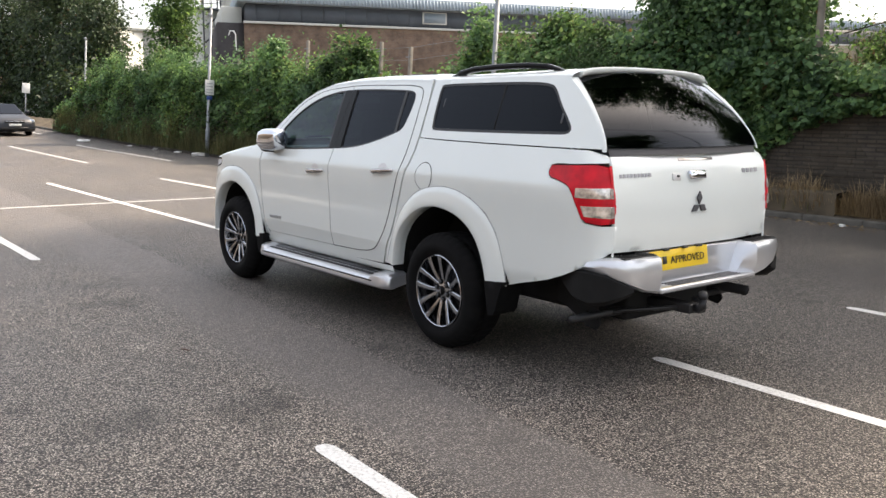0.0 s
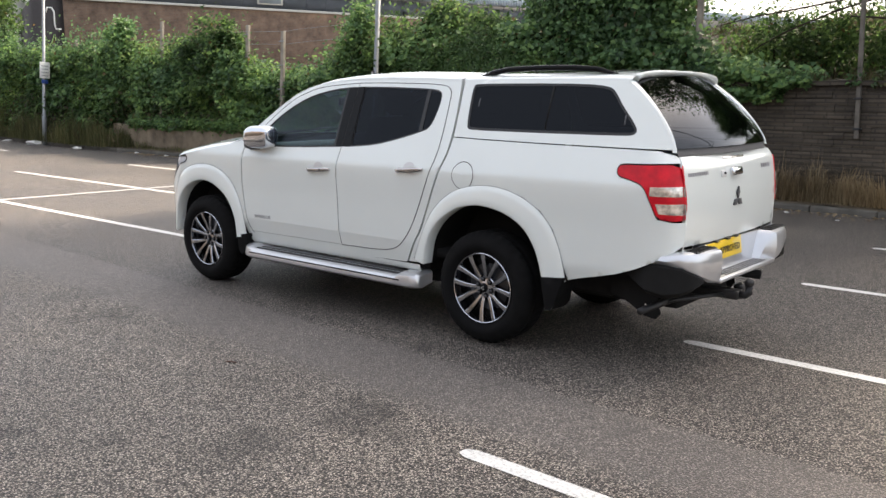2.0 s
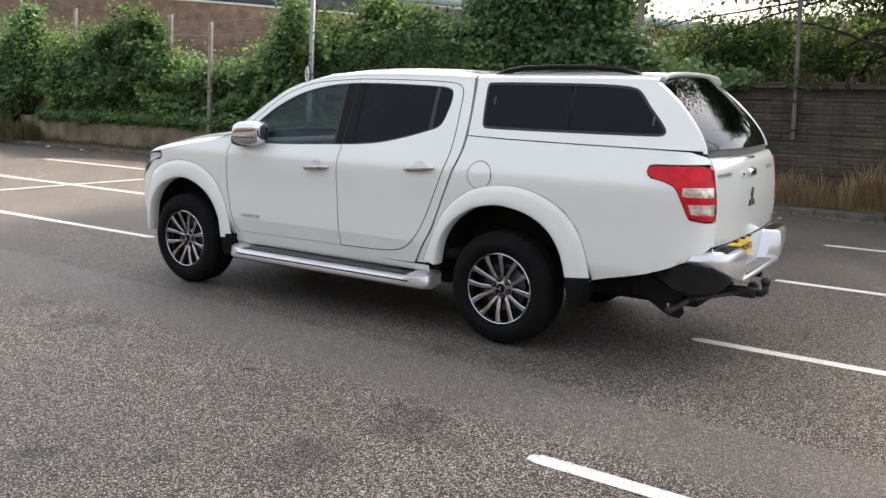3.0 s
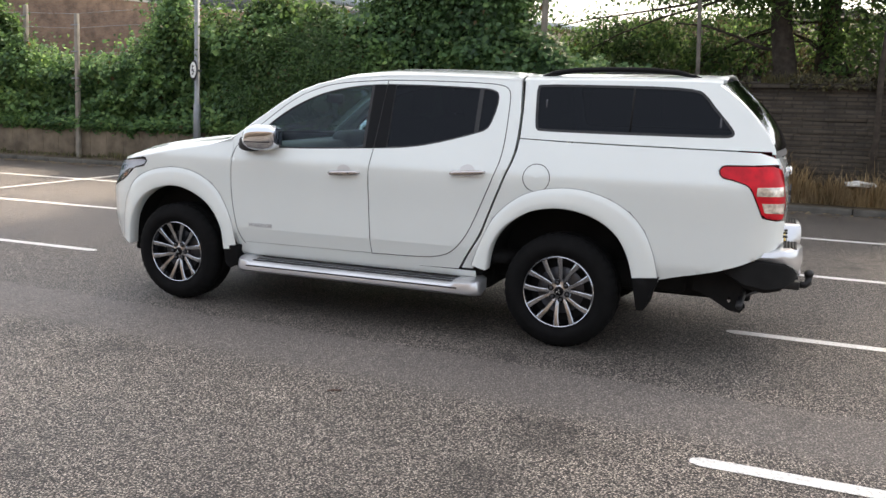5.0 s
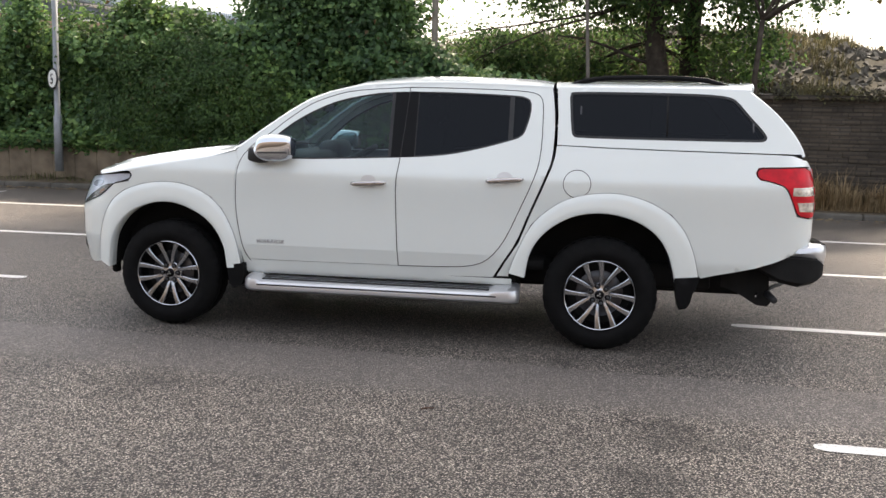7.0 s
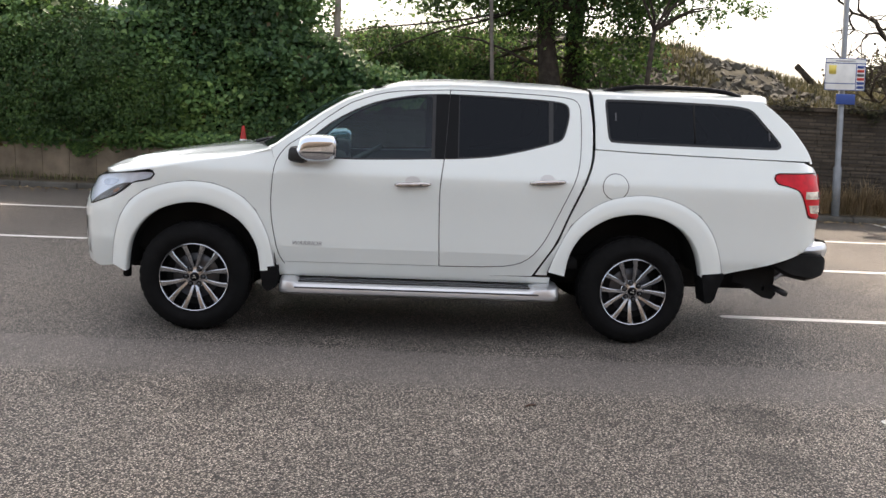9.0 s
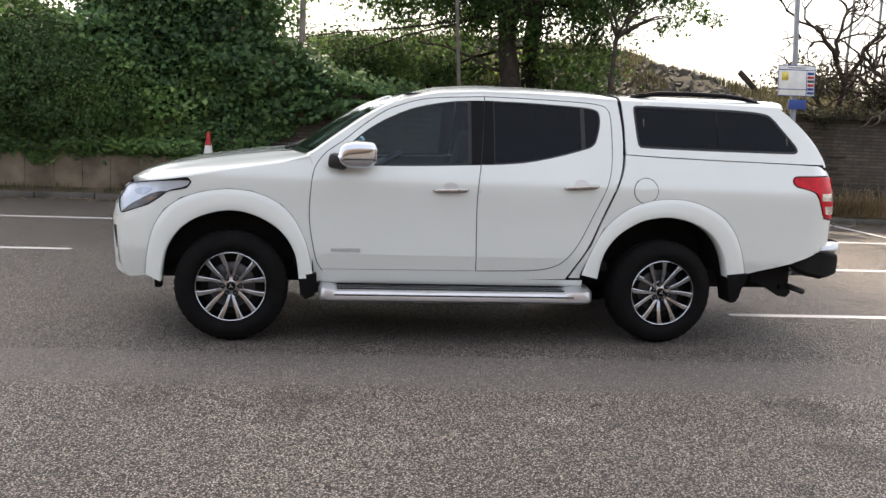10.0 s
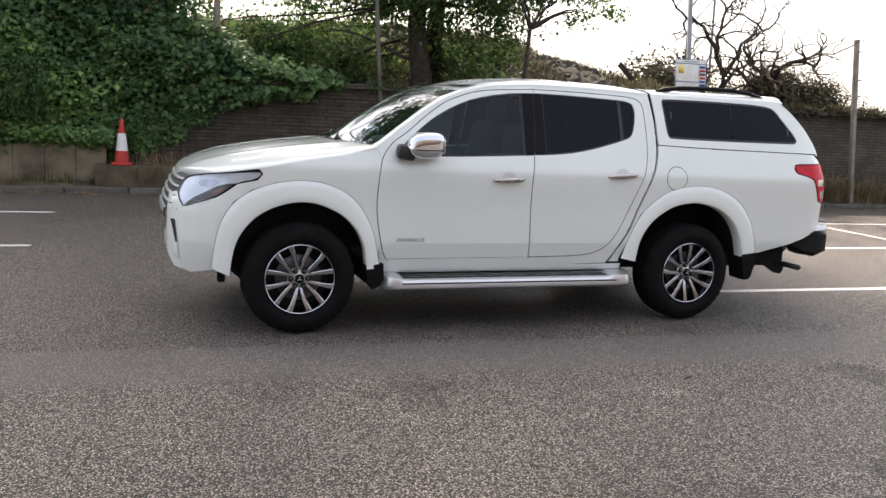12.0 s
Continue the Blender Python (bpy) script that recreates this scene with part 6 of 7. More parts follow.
def crown_points(blobs, n, clumps, spread, seed, shell=0.6):
    rg = np.random.default_rng(seed)
    vol = np.array([b[3] * b[4] * b[5] for b in blobs])
    pos, nr = [], []
    pick = rg.choice(len(blobs), clumps, p=vol / vol.sum())
    cent = []
    for i in pick:
        cx, cy, cz, rx, ry, rz = blobs[i]
        d = rg.normal(size=3)
        d /= np.linalg.norm(d)
        r = rg.uniform(shell, 1.0) ** 0.7
        cent.append((np.array([cx, cy, cz]) + d * r * np.array([rx, ry, rz]), d))
    per = n // clumps
    for c, d in cent:
        k = max(4, int(per * rg.uniform(0.4, 1.7)))
        p = c + rg.normal(size=(k, 3)) * np.array([spread, spread, spread * 0.7]) * rg.uniform(0.6, 1.3)
        pos.append(p)
        nr.append(rg.normal(size=(k, 3)) * 0.6 + d * 0.5 + np.array([0, -0.35, 0.6]))
    return np.concatenate(pos), np.concatenate(nr)


def tree(label, base, fork, blobs, n, size, mat, seed, clumps=150, spread=0.3, trunk=0.14, limbs=7, shell=0.55, aspect=0.62, upper=()):
    t = tagged(new("tree"), label, "tree")
    t.matrix_basis = pose(*base)
    b = Vector(base)
    rg = random.Random(seed)
    tips = []
    for k in range(limbs):
        c = blobs[k % len(blobs)]
        tips.append((c[0] + rg.uniform(-0.7, 0.7) * c[3] - b.x, c[1] + rg.uniform(-0.7, 0.7) * c[4] - b.y, c[2] + rg.uniform(-0.3, 0.7) * c[5] - b.z))
    f = Vector(fork) - b
    tr = tube([(0, 0, -0.2), (f.x * 0.3 + 0.03, f.y * 0.3, f.z * 0.35), (f.x * 0.7 - 0.03, f.y * 0.7, f.z * 0.7), tuple(f)], [trunk * 1.25, trunk, trunk * 0.88, trunk * 0.75], 10)
    part("trunk", tr, M_BARK, t)
    for k, tip in enumerate(tips):
        part("limb", stems(f, [tip], trunk * 0.55, seed + k), M_BARK, t)
    p, q = crown_points(blobs, n, clumps, spread, seed, shell)
    leaves("crown", p - np.array(base), q, size, mat, t, aspect, seed=seed)
    if upper:
        for k, c in enumerate(upper):
            top = Vector((c[0], c[1], c[2])) - b
            part("limb", stems(f, [top], trunk * 0.8, seed + 40 + k, 0.12), M_BARK, t)
        p, q = crown_points(upper, 8000 * len(upper), 120 * len(upper), 0.5, seed + 1, 0.2)
        leaves("crown", p - np.array(base), q, 0.19, mat, t, aspect, seed=seed + 1)
    return t


tree("dense dark broadleaf tree smothered in ivy behind the fence", (-2.4, 10.6, 0.2), (-2.4, 10.6, 2.2),
     [(-2.5, 10.3, 3.3, 1.0, 0.8, 1.3), (-1.9, 10.3, 3.8, 1.3, 1.0, 1.4), (-0.9, 10.0, 3.1, 0.9, 0.7, 0.9), (-2.0, 10.6, 4.9, 1.5, 1.0, 1.0)], 70000, 0.082, M_DARKLEAF, 21, 460, 0.24, 0.16, 9, 0.5, 0.9,
     upper=[(-1.6, 11.0, 8.0, 2.6, 1.8, 2.6), (-0.6, 11.0, 12.0, 3.0, 2.0, 3.0), (-1.0, 11.0, 16.5, 2.6, 2.0, 2.8)])
tree("small bushy evergreen shrub with fine dark foliage", (-4.6, 9.35, 0.2), (-4.6, 9.3, 1.2),
     [(-4.9, 9.0, 1.7, 0.8, 0.45, 1.0), (-3.9, 9.05, 1.8, 1.0, 0.45, 1.0), (-3.0, 9.1, 1.6, 0.7, 0.4, 0.8)], 34000, 0.055, M_YEW, 22, 300, 0.16, 0.05, 6, 0.5, 0.45)
ash = tree("tall ash tree with twin trunks and open overhanging crown", (4.15, 10.6, 1.4), (4.0, 10.6, 3.5),
     [(3.4, 10.8, 5.3, 2.4, 1.6, 1.5), (5.4, 10.8, 4.9, 1.7, 1.4, 1.3), (2.0, 10.6, 4.2, 1.4, 1.0, 0.6), (4.6, 10.3, 3.6, 1.8, 0.8, 0.6), (6.6, 10.4, 4.6, 0.9, 0.8, 0.8), (5.0, 10.2, 3.2, 1.3, 0.6, 0.6), (3.0, 10.7, 3.6, 1.3, 0.7, 0.45), (1.2, 10.6, 3.75, 0.8, 0.5, 0.35)], 43000, 0.08, M_LEAF, 23, 560, 0.25, 0.20, 12, 0.45,
     upper=[(4.0, 10.8, 8.6, 2.6, 2.0, 2.6), (3.2, 11.0, 12.5, 3.2, 2.2, 3.2), (4.6, 11.0, 15.5, 2.2, 2.0, 2.6), (2.6, 10.8, 18.0, 3.0, 2.0, 2.4)])
for pts, r in (([(4.1, 10.6, 2.4), (3.7, 10.55, 2.5), (3.29, 10.5, 2.68), (2.8, 10.5, 2.85), (2.3, 10.5, 2.9)], 0.036),
               ([(4.0, 10.6, 3.6), (3.2, 10.5, 3.35), (2.43, 10.5, 3.2), (1.53, 10.5, 3.07), (0.8, 10.5, 2.98), (0.1, 10.5, 2.84)], 0.026),
               ([(3.6, 10.55, 3.45), (2.8, 10.5, 3.2), (2.07, 10.5, 3.0), (1.34, 10.5, 2.72), (0.9, 10.5, 2.5), (0.58, 10.5, 2.27)], 0.024)):
    part("limb", moved(tube(pts, [r * (1 - 0.8 * k / len(pts)) for k in range(len(pts))], 7), Matrix.Translation((-4.15, -10.6, -1.4))), M_BARK, ash)
tree("second ash trunk rising behind the stone wall", (4.75, 11.9, 1.6), (4.85, 11.9, 3.8),
     [(4.9, 11.8, 5.2, 1.8, 1.2, 1.4), (3.6, 12.2, 4.0, 1.4, 0.8, 0.6), (6.2, 12.0, 4.4, 1.2, 0.8, 0.9), (2.5, 12.0, 3.7, 1.0, 0.6, 0.5), (2.7, 11.9, 4.4, 1.2, 0.6, 0.5), (3.4, 11.8, 3.5, 1.0, 0.6, 0.5)], 26000, 0.085, M_LEAF, 24, 150, 0.26, 0.20, 7, 0.45)
tree("tall spreading ash tree beyond the car park's corner", (20.5, 12.8, 1.0), (20.0, 12.6, 6.5),
     [(17.2, 12.2, 9.6, 2.8, 1.8, 2.2), (14.6, 11.6, 11.2, 2.4, 1.8, 2.4), (20.5, 13.0, 10.5, 2.8, 2.2, 2.8), (17.5, 12.5, 14.0, 3.0, 2.0, 2.2)], 24000, 0.2, M_LEAF, 41, 420, 0.45, 0.3, 10, 0.2)
tree("sunlit young sycamore growing behind the wall", (2.6, 11.6, 1.4), (2.7, 11.6, 2.3),
     [(2.4, 11.6, 2.3, 1.2, 0.6, 0.4), (5.6, 11.4, 2.6, 1.2, 0.7, 0.6)], 2600, 0.10, M_LEAF, 26, 110, 0.22, 0.05, 7, 0.3)
tree("slender ivy-clad tree rising from the hedge", (-29.4, 11.0, 0.2), (-29.4, 11.0, 3.6),
     [(-29.6, 10.9, 4.4, 0.95, 0.8, 2.0), (-29.2, 10.9, 6.4, 0.8, 0.8, 1.6)], 7000, 0.16, M_LEAF, 27, 130, 0.34, 0.12, 7, 0.4)
tree("tall lime tree at the car park's far corner, shade put into its leaf colour", (-66, 16.5, 0.0), (-66, 16.5, 4.0),
     [(-70, 17, 8.0, 6.0, 3.0, 5), (-62, 16.5, 7.0, 5.0, 2.5, 4.5), (-66, 16.5, 12, 5.0, 3.0, 3.0), (-76, 17, 6.5, 4, 2.5, 4), (-58, 14.5, 2.4, 9, 1.2, 2.4), (-50, 13, 2.0, 6, 1.0, 2.0)], 44000, 0.28, M_FARLEAF, 28, 330, 0.6, 0.3, 9, 0.5)
tree("tall lime tree beside the hedge, shade put into its leaf colour", (-55.5, 15.5, 0.0), (-55.5, 15.5, 3.0),
     [(-56, 15.5, 6.0, 2.6, 1.8, 3.6), (-54, 15.3, 4.4, 1.6, 1.4, 2.4)], 14000, 0.22, M_FARLEAF, 29, 170, 0.45, 0.2, 7, 0.5)
tree("ivy-covered stump sprouting yellow-green leaves", (-7.6, 9.5, 0.4), (-7.6, 9.45, 2.9),
     [(-7.5, 9.35, 3.0, 0.22, 0.22, 0.85), (-7.6, 9.3, 2.5, 0.4, 0.3, 0.4)], 3800, 0.085, M_IVY, 30, 60, 0.13, 0.08, 4, 0.3, 0.9)
tree("leafy elder bush growing through the fence", (-12.9, 9.7, 0.3), (-12.9, 9.6, 2.0),
     [(-12.7, 9.35, 2.8, 0.75, 0.5, 0.75), (-13.9, 9.4, 2.6, 0.7, 0.4, 0.5), (-12.8, 9.2, 1.9, 0.9, 0.3, 0.7)], 9000, 0.10, M_LEAF, 31, 60, 0.18, 0.06, 5, 0.3, 0.8)
tree("ivy-covered post with a bushy leafy top", (-17.7, 9.6, 0.4), (-17.7, 9.55, 3.0),
     [(-17.35, 9.4, 3.25, 0.5, 0.35, 0.6), (-17.7, 9.4, 2.7, 0.75, 0.4, 0.4)], 4600, 0.10, M_IVY, 32, 60, 0.16, 0.08, 5, 0.3, 0.9)
tree("leafy bush topping the ivy near the lamp pole", (-5.4, 10.2, 0.3), (-5.4, 10.1, 2.3),
     [(-5.35, 9.7, 2.95, 0.42, 0.4, 0.55), (-4.5, 9.8, 2.85, 0.7, 0.5, 0.4)], 7000, 0.095, M_LEAF, 33, 90, 0.18, 0.07, 6, 0.35, 0.85)

tree("pale yellow-green sapling leaning over the ivy", (0.9, 11.3, 1.6), (0.9, 11.2, 2.3),
     [(0.8, 11.2, 2.6, 0.9, 0.5, 0.6), (1.6, 11.3, 2.9, 0.6, 0.4, 0.5)], 3600, 0.08, M_LEAF, 38, 60, 0.2, 0.04, 5, 0.3)
tree("tall lime tree behind the far hedge, shade put into its leaf colour", (-78, 16, 0.0), (-78, 16, 4.0),
     [(-80, 16, 7.0, 5.0, 2.5, 6.0), (-72, 16, 3.0, 4.0, 2.0, 3.0), (-84, 15, 3.5, 5.0, 2.0, 3.5), (-90, 14, 5.0, 4.0, 2.0, 5.0)], 30000, 0.30, M_FARLEAF, 39, 280, 0.6, 0.25, 7, 0.4)
tree("slim grey-barked sapling standing before the stone wall", (5.42, by(5.42) + 0.44, 0.12), (5.5, by(5.42) + 0.44, 3.0),
     [(5.9, 8.9, 4.0, 0.8, 0.5, 0.6), (5.0, 8.9, 4.2, 0.8, 0.5, 0.6), (6.35, 8.6, 3.35, 0.22, 0.22, 0.18), (7.1, 8.6, 3.3, 0.30, 0.26, 0.22), (5.55, 8.75, 2.2, 0.16, 0.14, 0.5), (6.6, 8.7, 3.75, 0.5, 0.3, 0.2)], 6500, 0.075, M_LEAF, 37, 110, 0.13, 0.048, 9, 0.3)

for lab, bs, nn, mt, sd in (("tangled green scrub covering the bank", [(1.0, 11.4, 2.3, 0.9, 0.6, 0.55), (2.0, 11.8, 2.5, 1.0, 0.6, 0.55)], 2600, M_LEAF, 70),
                            ("low bramble thicket under the ash trees", [(3.3, 11.6, 2.35, 1.0, 0.6, 0.5), (4.4, 12.3, 2.7, 0.9, 0.6, 0.5)], 1500, M_LEAF, 71),
                            ("shady elder scrub at the foot of the bank", [(5.2, 10.9, 2.3, 0.7, 0.5, 0.5), (3.0, 13.2, 3.2, 1.3, 0.6, 0.5)], 1800, M_LEAF, 72)):
    cx, cy = bs[0][0], bs[0][1]
    tree(lab, (cx, cy, 1.5), (cx, cy, 2.0), bs, nn, 0.085, mt, sd, 110, 0.2, 0.04, 6, 0.3)

# bare twisted tree
bt = tagged(new("tree"), "bare twisted leafless tree above the wall", "tree")
bt.matrix_basis = pose(10.9, 9.6, 1.2)
rg = random.Random(8)


def branch(p, d, length, r, depth, bm=None):
    """A crooked stem; the stems of the first two orders are parts of their own."""
    own = bm is None
    bm = bmesh.new() if own else bm
    pts, q, dd = [p.copy()], p.copy(), d.copy()
    for _ in range(5):
        dd = (dd + Vector((rg.uniform(-0.75, 0.75), rg.uniform(-0.35, 0.35), rg.uniform(-0.45, 0.5)))).normalized()
        q = q + dd * length / 5
        pts.append(q.copy())
    tube(pts, [r * (1 - 0.12 * k) for k in range(6)], 6, bm)
    if depth:
        for k in (2, 3, 4, 5, 5):
            nd = (dd + Vector((rg.uniform(-1.1, 1.1), rg.uniform(-0.5, 0.5), rg.uniform(-0.4, 0.9)))).normalized()
            branch(pts[k], nd, length * rg.uniform(0.45, 0.72), r * 0.5, depth - 1, None if depth == 3 else bm)
    if own:
        part("trunk" if depth == 3 else "limb", bm, M_BARK, bt)


branch(Vector((-0.2, 0, 0)), Vector((-0.2, 0, 1)), 1.9, 0.105, 3)
branch(Vector((0.2, 0, 0)), Vector((0.15, 0, 1)), 2.0, 0.115, 3)
tree("scrubby hawthorn bush against the stone wall", (12.2, 9.4, 1.0), (12.2, 9.4, 1.8),
     [(11.6, 9.3, 2.1, 0.9, 0.5, 0.7), (12.5, 9.2, 2.1, 0.6, 0.5, 0.5), (10.9, 9.4, 1.9, 0.6, 0.5, 0.5)], 26000, 0.055, M_THORN, 35, 260, 0.17, 0.05, 16, 0.15)


# embankment of rubble and dry grass
def hill(x, y):
    d = y - by(x) - 0.9
    w = max(0.0, min(1.0, d / 7.5))
    crest = float(np.interp(x, [-6, 0, 4, 7.5, 9.5, 11, 14, 20, 40], [3.0, 3.2, 3.5, 3.45, 3.0, 2.55, 2.1, 1.9, 1.8]))
    return 1.55 + (crest - 1.55) * (w * w * (3 - 2 * w)) + 0.22 * noise.noise(Vector((x * 0.7, y * 0.7, 0))) * w + 0.08 * noise.noise(Vector((x * 2.7, y * 2.7, 3)))


bank = part("embankment", grid(lambda x, d: (x, by(x) + 0.9 + d, hill(x, by(x) + 0.9 + d)), np.linspace(-6, 40, 150), np.linspace(0, 22, 60)), M_RUBBLE)
tagged(bank, "steep bank of rubble and dry grass behind the wall", "embankment", kind="structure")
rgn = np.random.default_rng(5)
gx, gd = rgn.uniform(-3, 22, 52000), rgn.uniform(0.3, 9, 52000)
gp = np.array([(x, by(x) + 0.9 + d, hill(x, by(x) + 0.9 + d)) for x, d in zip(gx, gd)])
kp = np.array([noise.noise(Vector((p[0] * 0.5, p[1] * 0.5, 7))) > (0.12 if 5.2 < p[0] < 9.5 else -0.12) for p in gp])
tagged(blades("bank_grass", gp[kp], 0.22 + 0.34 * np.array([max(0.0, noise.noise(Vector((p[0] * 1.3, p[1] * 1.3, 2)))) for p in gp[kp]]), M_BANKGRASS, None, 6, 0.009, 1.3), "tall dry straw-coloured grass on the bank", "dry grass", kind="stuff")
rb = bmesh.new()
for k in range(2400):
    x, d = rgn.uniform(2.2, 10), rgn.uniform(0.15, 1.0) ** 1.5 * 7
    y = by(x) + 0.9 + d
    s = rgn.uniform(0.025, 0.095)
    b = box(-s, -s * 0.8, -s * 0.6, s, s * 0.8, s * 0.6)
    for v in b.verts:
        v.co += Vector(rgn.uniform(-0.3, 0.3, 3).tolist()) * s
    absorb(rb, moved(b, pose(x, y, hill(x, y), *rgn.uniform(-60, 60, 3).tolist())))
tagged(part("rubble_stones", rb, plain("rubble_stone", (0.092, 0.084, 0.070), 0.9, 0, 0, 0.4, 3), smooth=False), "loose broken stones on the bank", "rubble", kind="stuff")

# verge grass
vx = rgn.uniform(-1.2, 16, 34000)
vd = rgn.uniform(0.14, 0.55, 34000)
vp = np.stack([vx, np.array([by(q) for q in vx]) + vd, np.full(34000, 0.12)], 1)
tagged(blades("dry_grass", vp, rgn.uniform(0.2, 1.0, 34000) * np.array([max(0.15, 0.58 + 0.38 * noise.noise(Vector((q * 1.3, 4, 0))) + 0.28 * noise.noise(Vector((q * 4.3, 9, 0)))) for q in vx]), M_DRY, None, 9, 0.0045, 1.0), "tall dry brown grass along the foot of the wall", "dry grass", kind="stuff")
vx = rgn.uniform(-40, 0.8, 16000)
vd = np.where(vx < -17, rgn.uniform(-0.25, 0.25, 16000), rgn.uniform(0.12, 0.34, 16000))
hh = np.interp(vx, [-40, -18, -15, 1], [0.95, 0.85, 0.12, 0.16]) * np.array([0.35 + 1.3 * max(0, 0.4 + noise.noise(Vector((q * 1.1, 12, 0)))) for q in vx])
vp = np.stack([vx, np.array([by(q) for q in vx]) + vd, np.array([gz(q) for q in vx]) + 0.12], 1)
few = (vx < -16.5) | (rgn.uniform(0, 1, 16000) < 0.28)
vp, hh = vp[few], hh[few]
tagged(blades("verge_weeds", vp, hh, M_GRASS, None, 10, 0.006, 0.6), "patchy green and brown weeds on the verge", "weeds", kind="stuff")


# weeds and creepers spilling over the stone wall's coping
cx_ = rgn.uniform(1.6, 15, 9000)
cw = np.array([noise.noise(Vector((q * 0.9, 21, 0))) + 0.4 * noise.noise(Vector((q * 3.1, 4, 0))) for q in cx_])
cz_ = 1.88 + rgn.normal(0.02, 0.05, 9000) - np.where(cw > 0.22, rgn.uniform(0, 1, 9000) * (cw - 0.22) * 1.6, 0)
cy_ = np.array([by(q) for q in cx_]) + np.where(cz_ < 1.84, 0.50, rgn.uniform(0.48, 0.95, 9000)) - 0.02
kp = cw > -0.12
cn = rgn.normal(0, 0.5, (9000, 3)) + np.array([0, -0.6, 0.7])
for lab, mt, kk in (("small green creepers hanging over the wall's coping", M_YEW, kp & (cx_ < 3.2)), ("withered brown creepers over the wall's coping", M_THORN, kp & (cx_ > 3.0))):
    tagged(leaves("wall_creeper", np.stack([cx_, cy_, cz_], 1)[kk], cn[kk], 0.055, mt, None, 0.8, seed=63), lab, "creeper", kind="stuff")
tx_ = rgn.uniform(1.2, 15, 5000)
tk = np.array([noise.noise(Vector((q * 1.3, 31, 0))) > -0.05 for q in tx_])
tagged(blades("wall_top_grass", np.stack([tx_, np.array([by(q) for q in tx_]) + rgn.uniform(0.5, 1.0, 5000), np.full(5000, 1.85)], 1)[tk], 0.2, M_BANKGRASS, None, 64, 0.005, 0.9), "dry grass tufts growing along the wall's top", "dry grass", kind="stuff")


# fallen leaves and crumbs along the kerb's foot
lx = rgn.uniform(-16, 14, 1500)
ly = np.array([by(q) for q in lx]) - np.abs(rgn.normal(0, 0.22, 1500)) - 0.02
ln = rgn.normal(0, 0.25, (1500, 3)) + np.array([0, 0, 1.0])
lit = leaves("fallen_leaves", np.stack([lx, ly, np.full(1500, 0.012)], 1), ln, 0.05, M_DRY, None, 0.7, seed=61)
tagged(lit, "brown fallen leaves gathered along the kerb", "fallen leaves", kind="stuff")


# ---- fence posts, poles, signs ----
def fence_post(x, d, top, lean=0.0):
    bm = box(-0.042, -0.042, 0, 0.042, 0.042, top - 0.15, 0.012)
    t = tagged(new("fence_post"), "weathered concrete fence post with wire fixings", "fence post", "fence posts")
    t.matrix_basis = pose(x, by(x) + d, 0.1, lean - 4.4, -1.6, 0)
    part("post", sharpen(bm), M_POST, t)
    for z in (top - 0.4, top - 0.95, top - 1.5):
        part("wire_clip", box(-0.10, -0.075, z, 0.10, -0.055, z + 0.02, 0.004), M_STEEL, t)
    return t


for x, d, top in ((-29.5, 0.95, 3.4), (-24.5, 0.95, 3.2), (-20.8, 0.95, 3.4), (-17.6, 0.95, 3.5), (-15.1, 0.45, 3.65), (-11.5, 0.6, 3.4), (-9.65, 0.20, 3.15), (12.35, 0.15, 3.35)):
    fence_post(x, d, top)
rp = tagged(new("fence_post"), "thin weathered timber post bolted to the face of the stone wall", "fence post", "fence posts")
rp.matrix_basis = pose(2.93, 8.92, 1.05, -5, -3, 0)
part("post", sharpen(box(-0.030, -0.030, 0, 0.030, 0.030, 3.6, 0.008)), plain("weathered_timber", (0.135, 0.122, 0.105), 0.9, 0, 0, 0.3, 6, 0.3, 0.4, 50), rp)
for z in (0.12, 0.55):
    part("bracket", box(-0.05, -0.04, z, 0.05, 0.16, z + 0.035, 0.006), M_BLACK, rp)
wp = tagged(new("timber_post"), "weathered grey timber pole rising from the ivy", "timber post")
wp.matrix_basis = pose(0.2, by(0.2) + 0.95, 0.1)
part("post", tube([(0, 0, 0), (0.01, 0, 1.6), (0.02, 0, 3.2), (0.03, 0, 6.5)], [0.07, 0.062, 0.055, 0.05], 10), M_POST, wp)
wires = bmesh.new()
for z in (2.3, 2.85, 3.15):
    tube([(x, by(x) + 0.78, z + 0.03 * math.sin(x * 2)) for x in np.linspace(-30, -6, 30)], 0.004, 4, wires)
tagged(part("fence_wires", wires, M_STEEL), "thin sagging steel fence wires", "wire", kind="stuff")


def pole(name, label, cat, x, y, h, r, z0=0.08, col=True):
    t = tagged(new(name), label, cat)
    t.matrix_basis = pose(x, y, z0, -4.4, -1.4)   # uprights lean with the sloping site
    part("shaft", tube([(0, 0, -0.1), (0, 0, 0.9), (0, 0, 0.92), (0, 0, h)], [r * 1.35, r * 1.35, r, r * 0.85], 14) if col else tube([(0, 0, -0.1), (0, 0, h)], r, 12), M_STEEL, t)
    return t


lp = pole("lamp_pole", "grey steel lamp pole with a round speed sign", "lamp pole", -6.56, 8.62 - 0.02 + 0.2, 7.0, 0.055, 0.40)
s = part("speed_sign", moved(lathe([(0.001, 0), (0.185, 0), (0.19, 0.004), (0.19, 0.012)], 40), pose(-0.04, -0.07, 1.56, 0, 0, -31)), M_BLACK, lp, "round white sign with black rim and numeral 5")
part("sign_face", moved(lathe([(0.001, -0.003), (0.155, -0.003)], 40), pose(-0.04, -0.07, 1.56, 0, 0, -31)), M_WHITE, s)
g5 = glyphs("5", 0.26, 0.002)
part("numeral", moved(g5, pose(-0.04, -0.07, 1.56, 0, 0, -31) @ pose(-0.075, -0.006, -0.092)), M_INK, s, smooth=False)
